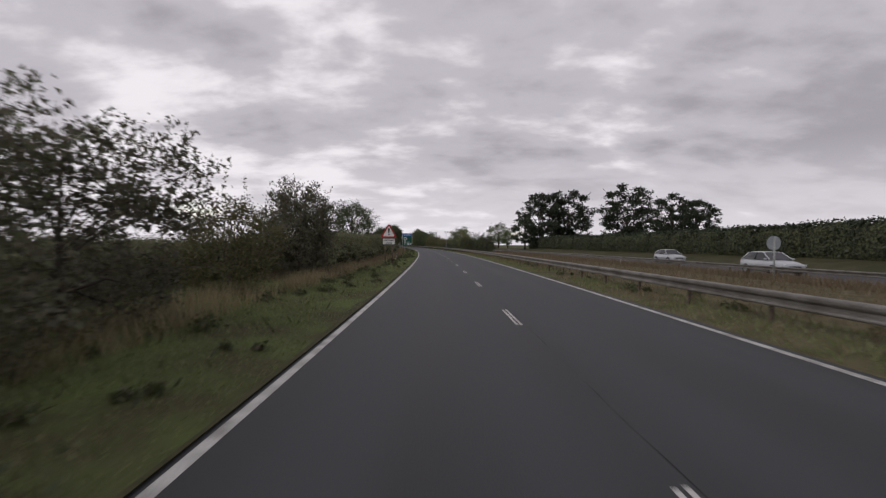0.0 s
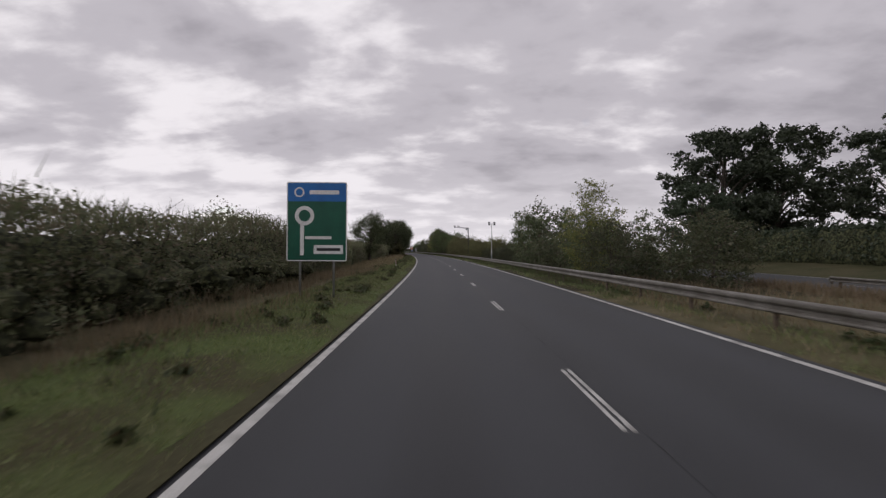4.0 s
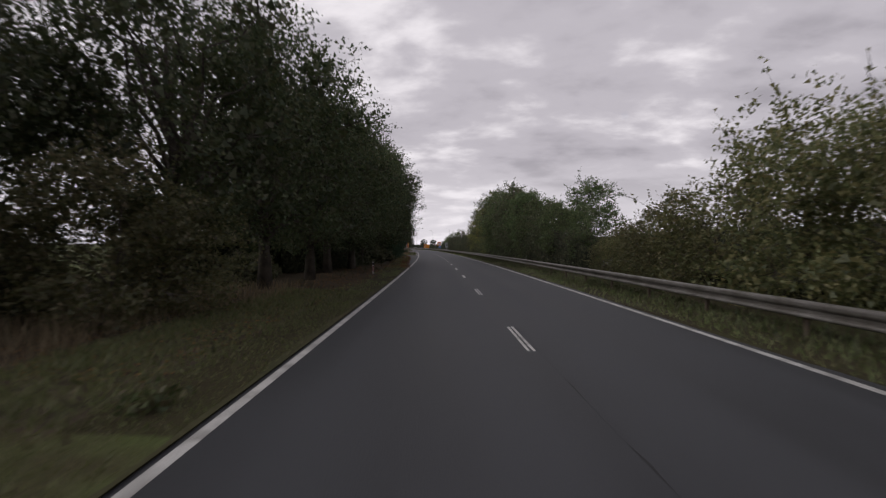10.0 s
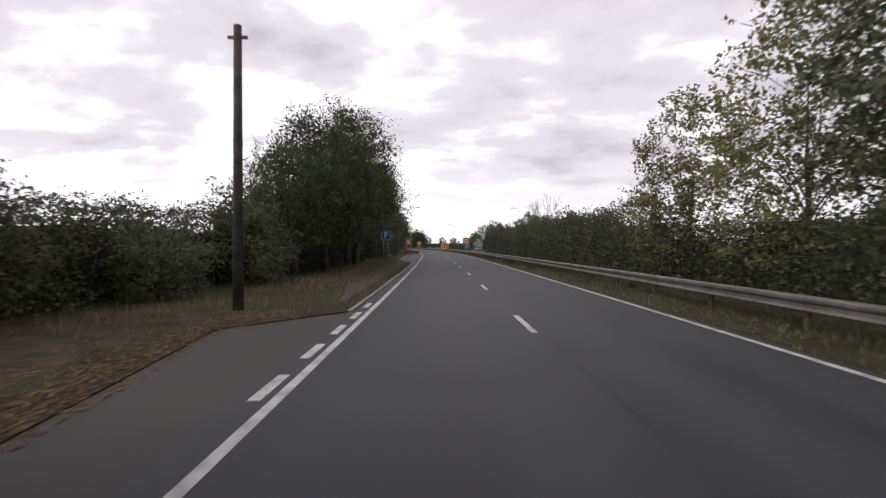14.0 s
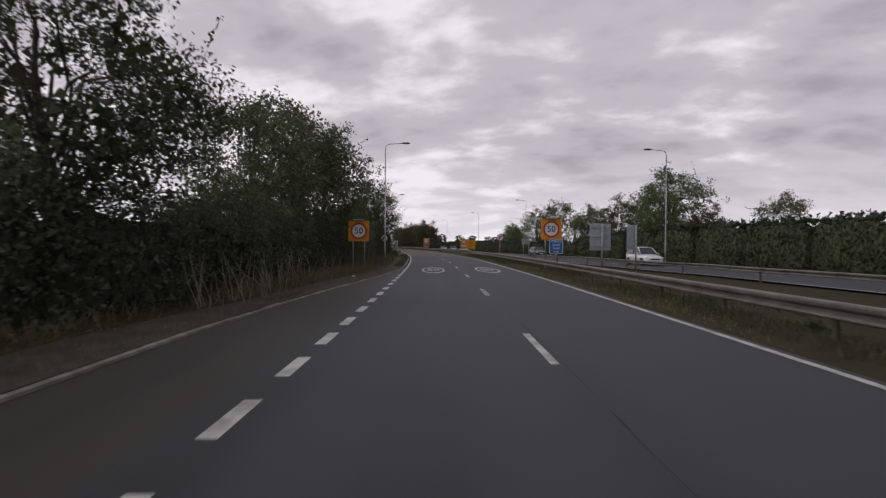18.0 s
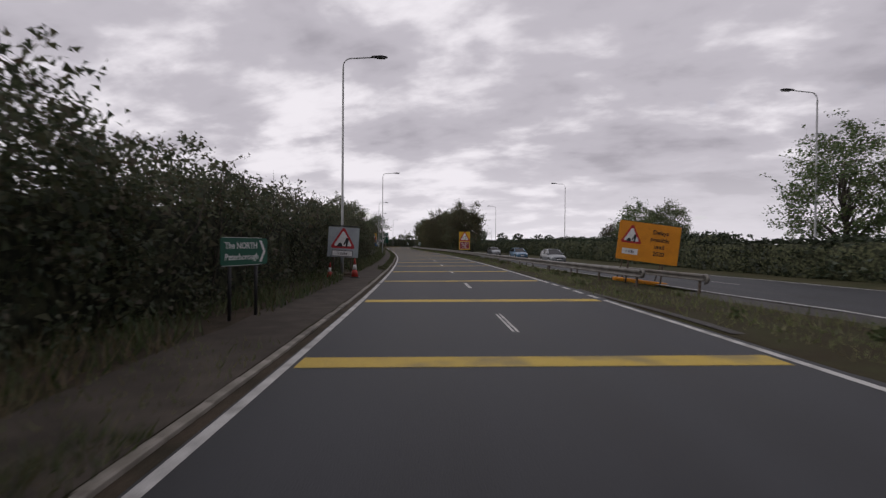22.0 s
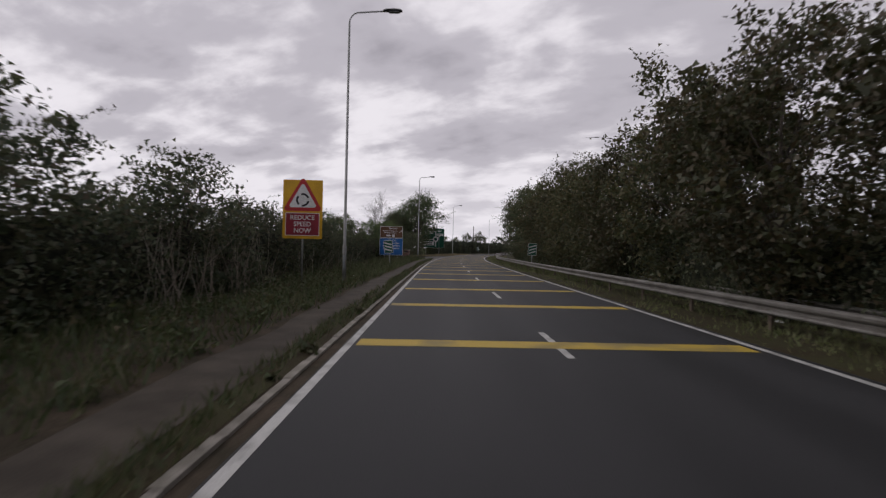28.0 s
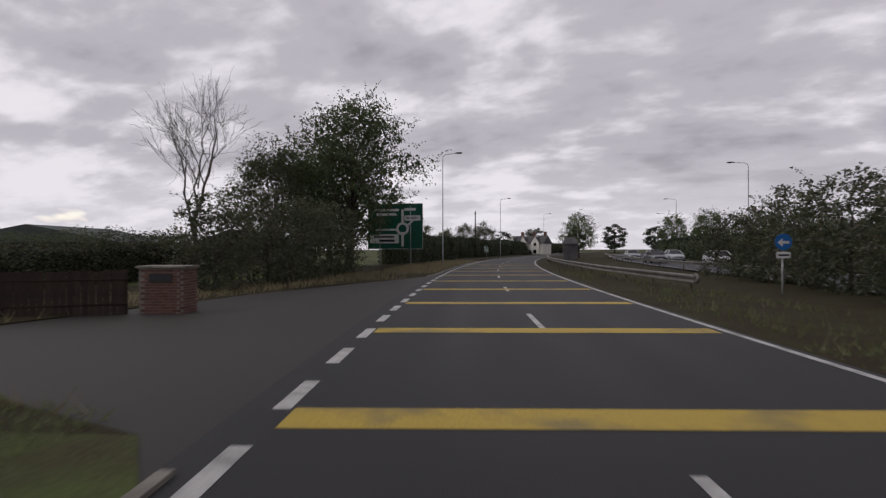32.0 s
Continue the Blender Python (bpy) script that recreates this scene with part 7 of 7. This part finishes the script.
    def pane(nm, pts):
        q = bmesh.new()
        vs = [q.verts.new(p) for p in pts]
        ws = [q.verts.new((p[0], p[1], p[2] - 0.015)) for p in pts]
        q.faces.new(vs)
        q.faces.new(list(reversed(ws)))
        for k in range(4):
            q.faces.new((vs[k], ws[k], ws[(k + 1) % 4], vs[(k + 1) % 4]))
        bmesh.ops.recalc_face_normals(q, faces=q.faces)
        part(nm, q, M_DARKGLASS, t)

    pane("windscreen", [(-0.76, A, zw + 0.03), (0.76, A, zw + 0.03), (0.6, B, zr - 0.05), (-0.6, B, zr - 0.05)])
    pane("rear_window", [(-0.7, D, zw + 0.06), (0.7, D, zw + 0.06), (0.56, C + 0.1, zr - 0.08), (-0.56, C + 0.1, zr - 0.08)])
    part("grille", box(0, -0.496 * L, 0.56, 0.8, 0.05, 0.12, 0.02), M_BLACK, t)
    part("lower_intake", box(0, -0.492 * L, 0.36, 1.0, 0.05, 0.1, 0.02), M_BLACK, t)
    part("plate_bar", box(0, -0.506 * L, 0.46, 0.5, 0.02, 0.1, 0.004), M_SWHITE, t)
    return t


car(31, 24.5, C_SILVER, "silver estate car in the oncoming lane", 1.03)
car(52, 28.3, C_SILVER, "silver saloon car in the oncoming lane")
car(405.5, 21.5, C_WHITE, "white people carrier in the oncoming lane", 1.12)
car(436.5, 20.3, C_DARK, "dark saloon car in the oncoming lane")
car(483.4, 17.0, C_GREY, "grey estate car in the oncoming lane", 1.03)
car(499.3, 17.4, C_BLUE, "blue estate car in the oncoming lane", 1.02)
car(520, 18.6, C_SILVER, "pale car in the oncoming lane")
for k, (s, c, w) in enumerate(((652, C_WHITE, "white"), (661, C_DARK, "dark"), (669, C_SILVER, "silver"), (678, C_GREY, "grey"))):
    car(s, opp_d(s) + (2.0 if k % 2 else 5.8), c, w + " car in the queue beyond the barrier")


# ---- side entrance: brick pillar, fence, buildings ----
t = thing("gate_pillar", PM(614.5, -6.08), "square red brick gate pillar beside the entrance", "pillar")
part("mortar_core", box(0, 0.0, 0.6, 1.2, 0.66, 1.28, 0.0), M_MORTAR, t)
bm = box(0, 0, 0, 0.208, 0.1, 0.064, 0.004)
brick_me = bpy.data.meshes.new("brick")
bm.to_mesh(brick_me)
bm.free()
brick_me.materials.append(M_BRICK)
rg = random.Random(12)
for row in range(16):
    z = 0.035 + 0.0755 * row
    off = 0.11 * (row % 2)
    for k in range(6):
        x = -0.5 + 0.22 * k + off - 0.05
        if abs(x) < 0.53:
            b = new("brick", brick_me)
            b.parent = t
            b.matrix_local = pose(x, -0.292 + rg.uniform(-0.004, 0.004), z, 0, 0, rg.uniform(-1, 1))
    for k in range(3):
        b = new("brick", brick_me)
        b.parent = t
        b.matrix_local = pose(0.562, -0.2 + 0.22 * k + off * 0.5 - 0.05, z, 0, 0, 90)
part("coping", box(0, 0, 1.27, 1.32, 0.78, 0.07, 0.02), M_KERB, t)
part("name_board", box(0.0, -0.35, 0.98, 0.62, 0.03, 0.22, 0.006), M_BLACK, t, "dark blank board")

t = thing("board_fence", PM(614.0, -6.9), "dark brown close-boarded wooden fence", "fence")
bm = box(0, 0, 0.58, 0.145, 0.022, 1.2, 0.004)
board_me = bpy.data.meshes.new("board")
bm.to_mesh(board_me)
bm.free()
board_me.materials.append(M_FENCE)
for k in range(70):
    b = new("board", board_me)
    b.parent = t
    b.matrix_local = pose(-0.15 - 0.15 * k, -0.055 * k + rg.uniform(-0.006, 0.006), rg.uniform(-0.02, 0.02), 0, rg.uniform(-0.6, 0.6), 20 + rg.uniform(-2, 2))
for k in range(5):
    part("fence_post", box(-0.1 - 2.6 * k, 0.08 - 0.95 * k, 0.55, 0.1, 0.1, 1.3, 0.008), M_FENCE, t)
for z in (0.3, 0.95):
    part("fence_rail", tube([(0, 0.06, z), (-10.5, 0.06 - 3.85, z)], 0.035, 4), M_FENCE, t)

# large low sheds behind the fence
for s, d, w, l, h, turn in ((644, -38, 16, 10, 2.3, 8), (652, -24, 9, 8, 2.2, 0)):
    t = thing("shed", PM(s, d, turn=turn), "long low shed with a dull green-grey pitched roof", "building", "sheds")
    part("wall", box(0, 0, h / 2, w, l, h, 0.02), M_FENCE, t)
    bm = bmesh.new()
    vs = [bm.verts.new(p) for p in ((-w / 2 - 0.3, -l / 2 - 0.3, h), (w / 2 + 0.3, -l / 2 - 0.3, h), (w / 2 + 0.3, l / 2 + 0.3, h), (-w / 2 - 0.3, l / 2 + 0.3, h), (0, -l / 2 - 0.3, h + 1.6), (0, l / 2 + 0.3, h + 1.6))]
    for f in ((0, 4, 5, 3), (4, 1, 2, 5), (0, 1, 4), (3, 5, 2), (0, 3, 2, 1)):
        bm.faces.new([vs[i] for i in f])
    bmesh.ops.recalc_face_normals(bm, faces=bm.faces)
    part("roof", bm, M_GREENROOF, t)
    for k in range(4):
        part("window", box(-w / 2 + w * (k + 0.5) / 4, -l / 2 - 0.01, h * 0.6, 1.0, 0.05, 0.7, 0.01), M_DARKGLASS, t)

# white cottages beyond the bend
t = thing("cottage_row", PM(755, -7.6, turn=-10), "row of white rendered cottages with grey gabled roofs", "house")
part("wall", box(0, 0, 1.3, 12.0, 6.0, 4.4, 0.03), M_RENDER, t)
bm = bmesh.new()
vs = [bm.verts.new(p) for p in ((-6.3, -3.4, 3.4), (6.3, -3.4, 3.4), (6.3, 3.4, 3.4), (-6.3, 3.4, 3.4), (-6.3, 0, 5.9), (6.3, 0, 5.9))]
for f in ((0, 1, 5, 4), (3, 4, 5, 2), (0, 4, 3), (1, 2, 5), (0, 3, 2, 1)):
    bm.faces.new([vs[i] for i in f])
bmesh.ops.recalc_face_normals(bm, faces=bm.faces)
part("roof", bm, M_ROOF, t)
for x in (-4.2, -0.4, 3.6):
    bm = bmesh.new()
    vs = [bm.verts.new(p) for p in ((x - 1.3, -3.6, -0.9), (x + 1.3, -3.6, -0.9), (x + 1.3, -3.6, 3.6), (x, -3.6, 5.6), (x - 1.3, -3.6, 3.6), (x - 1.3, -1.0, -0.9), (x + 1.3, -1.0, -0.9), (x + 1.3, -1.0, 3.6), (x, -1.0, 5.6), (x - 1.3, -1.0, 3.6))]
    for f in ((0, 1, 2, 3, 4), (5, 9, 8, 7, 6), (0, 4, 9, 5), (1, 6, 7, 2), (2, 7, 8, 3), (4, 3, 8, 9)):
        bm.faces.new([vs[i] for i in f])
    bmesh.ops.recalc_face_normals(bm, faces=bm.faces)
    g = part("gable", bm, M_RENDER, t)
    for sg in (-1, 1):
        part("gable_roof", box(x + sg * 0.72, -2.3, 4.68, 1.85, 2.9, 0.1, 0.02, rot=None), M_ROOF, t).data.transform(Matrix.Translation((x + sg * 0.72, -2.3, 4.68)) @ Euler((0, sg * 0.98, 0)).to_matrix().to_4x4() @ Matrix.Translation((-(x + sg * 0.72), 2.3, -4.68)))
    w = part("window", box(x, -3.62, 1.0, 1.0, 0.06, 1.1, 0.01), M_DARKGLASS, t)
    part("window", box(x, -3.62, 3.2, 0.8, 0.06, 0.9, 0.01), M_DARKGLASS, t)
for x in (-2.3, 1.7, 5.4):
    part("chimney", box(x, 0, 6.3, 0.8, 0.7, 1.6, 0.03), M_BRICK, t)
hedge_run("far_hedge", 738, 762, -7, 1.5, "clipped hedge in front of the cottages", "cottage hedge")

# small dark roadside cabinet
t = thing("roadside_hut", PM(673, 12.0), "small grey hut with a pitched roof", "hut")
part("wall", box(0, 0, 1.1, 2.0, 1.8, 2.4, 0.02), M_ROOF, t)
bm = bmesh.new()
vs = [bm.verts.new(p) for p in ((-1.15, -1.1, 2.3), (1.15, -1.1, 2.3), (1.15, 1.1, 2.3), (-1.15, 1.1, 2.3), (-0.7, 0, 3.2), (0.7, 0, 3.2))]
for f in ((0, 1, 5, 4), (3, 4, 5, 2), (0, 4, 3), (1, 2, 5), (0, 3, 2, 1)):
    bm.faces.new([vs[i] for i in f])
bmesh.ops.recalc_face_normals(bm, faces=bm.faces)
part("roof", bm, M_ROOF, t)

# distant church spire beyond the fields
t = thing("church_spire", PM(900, 106, -0.5, scale=0.62), "slim grey church spire on the skyline", "church")
part("tower", box(0, 0, 6, 5, 5, 14, 0.1), M_ROOF, t)
part("spire", tube([(0, 0, 13), (0, 0, 27)], [3.0, 0.1], 8), M_ROOF, t)

# small signs of the central reserve
t = thing("round_sign_back", PM(24, 19.6), "grey back of a round sign on a post", "road sign")
part("disc", plate(disc(0.38, 0, 2.0), 0, 0.012), M_SGREY, t)
part("post", tube([(0, -0.04, -0.3), (0, -0.04, 2.3)], 0.045, 8), M_GALV, t)


# ---- loose things on the verge and road ----
def litter(s, d, size, material, label, seed, squash=0.3, zoff=0.0):
    rg = random.Random(seed)
    bm = bmesh.new()
    bmesh.ops.create_icosphere(bm, subdivisions=2, radius=size)
    for v in bm.verts:
        n = v.co.normalized()
        k = 1 + 1.1 * noise.noise(n * 3.3 + Vector((seed, 0, 0)))
        v.co = Vector((v.co.x * k * 1.4, v.co.y * k, max(-0.02, v.co.z * k * squash)))
    me = bpy.data.meshes.new("litter")
    bm.to_mesh(me)
    bm.free()
    ob = obj("litter", me, material)
    ob.matrix_world = PM(s, d, (z_ground(s, d) if d < -0.4 or d > 7.7 else z_road(s, d)) + 0.01 + zoff, rg.uniform(0, 360))
    tagged(ob, label, "litter", "litter")


litter(192.5, -1.25, 0.07, M_ORANGE, "torn red plastic scrap lying in the grass", 3)
litter(192.3, -1.45, 0.1, M_POST, "dark scrap lying in the grass", 4)
litter(192.7, 1.45, 0.06, M_SGREY, "crumpled grey scrap lying on the asphalt", 5, 0.15)
litter(192.3, 1.3, 0.03, M_SGREY, "small grey scrap lying on the asphalt", 6, 0.15)
for k, (s, d) in enumerate(((148.5, -2.7), (75.5, 10.2), (77, 9.6), (144, 10), (386.5, -2.2), (471, -2.4), (158, 9.7), (559, -3.1), (556, -2.9), (599, -3.3), (545, 10.4))):
    litter(s, d, 0.09, M_SWHITE, "pale litter lying in the verge", 20 + k, 0.4)


def fallen(name, s0, s1, lo, hi, n, seed, label, along=False):
    rg = np.random.default_rng(seed)
    pts = []
    for a, b in zip(rg.uniform(s0, s1, n), rg.uniform(0, 1, n)):
        d = (kerb_d(a) if along else 0.0) + lo + (hi - lo) * b
        p = P(a, d, max(z_ground(a, d), z_road(a, d)) + 0.02)
        pts.append((p.x, p.y, p.z))
    me = cards(name, np.array(pts), 0.09, rg, L_LITTER)
    co = np.zeros(len(me.vertices) * 3, dtype=np.float32)
    me.vertices.foreach_get("co", co)
    co = co.reshape(-1, 4, 3)
    mid = co[:, :, 2].mean(axis=1, keepdims=True)
    co[:, :, 2] = mid + (co[:, :, 2] - mid) * 0.2
    me.vertices.foreach_set("co", co.ravel())
    tagged(new(name, me), label, "leaves", kind="stuff")


fallen("fallen_leaves", 214, 250, -4.6, -1.2, 5200, 5, "brown fallen leaves on the verge below the trees")
fallen("fallen_leaves", 246, 299, -0.75, 0.15, 6500, 6, "orange-brown fallen leaves along the tarmac edge", True)
fallen("fallen_leaves", 244, 300, -1.9, -0.1, 5200, 8, "brown fallen leaves on the verge below the cypresses", True)
fallen("fallen_leaves", 320, 400, -5.0, -2.6, 2500, 7, "brown fallen leaves behind the kerb")


def stalks(s0, s1, d0, d1, n, h, seed, label):
    rg = np.random.default_rng(seed)
    t = thing("dry_stalks", Matrix.Identity(4), label, "stalks", kind="stuff")
    bm = bmesh.new()
    for i in range(n):
        s, d = rg.uniform(s0, s1), rg.uniform(d0, d1)
        a = P(s, d, z_ground(s, d) - 0.05)
        hh = h * rg.uniform(0.5, 1.15)
        b = a + Vector((rg.normal() * 0.22 * hh, rg.normal() * 0.22 * hh, hh))
        mid = (a + b) / 2 + Vector((rg.normal() * 0.05, rg.normal() * 0.05, 0.05))
        tube([a, mid, b], [0.012, 0.009, 0.003], 4, bm, cap=False)
        if rg.uniform() < 0.5:
            e = mid + Vector((rg.normal() * 0.3, rg.normal() * 0.3, hh * 0.35))
            tube([mid, (mid + e) / 2, e], [0.007, 0.005, 0.002], 4, bm, cap=False)
    part("stalk_mass", bm, L_REED, t)


stalks(404, 412, -5.0, -3.4, 90, 2.0, 1, "pale bare stalks standing at the foot of the scrub")
stalks(374, 384, -4.4, -3.4, 60, 1.4, 2, "pale bare stalks standing behind the kerb")
stalks(543.5, 549, -5.4, -4.0, 80, 2.1, 3, "pale bare stalks standing behind the footpath")
stalks(552, 568, -6.2, -4.6, 60, 1.5, 4, "pale bare stalks standing behind the footpath")
stalks(484, 500, -3.6, -2.8, 50, 1.3, 5, "pale bare stalks standing behind the footpath")
stalks(386, 392, -4.2, -3.2, 20, 1.5, 6, "thin bare sapling stems beside the sign")
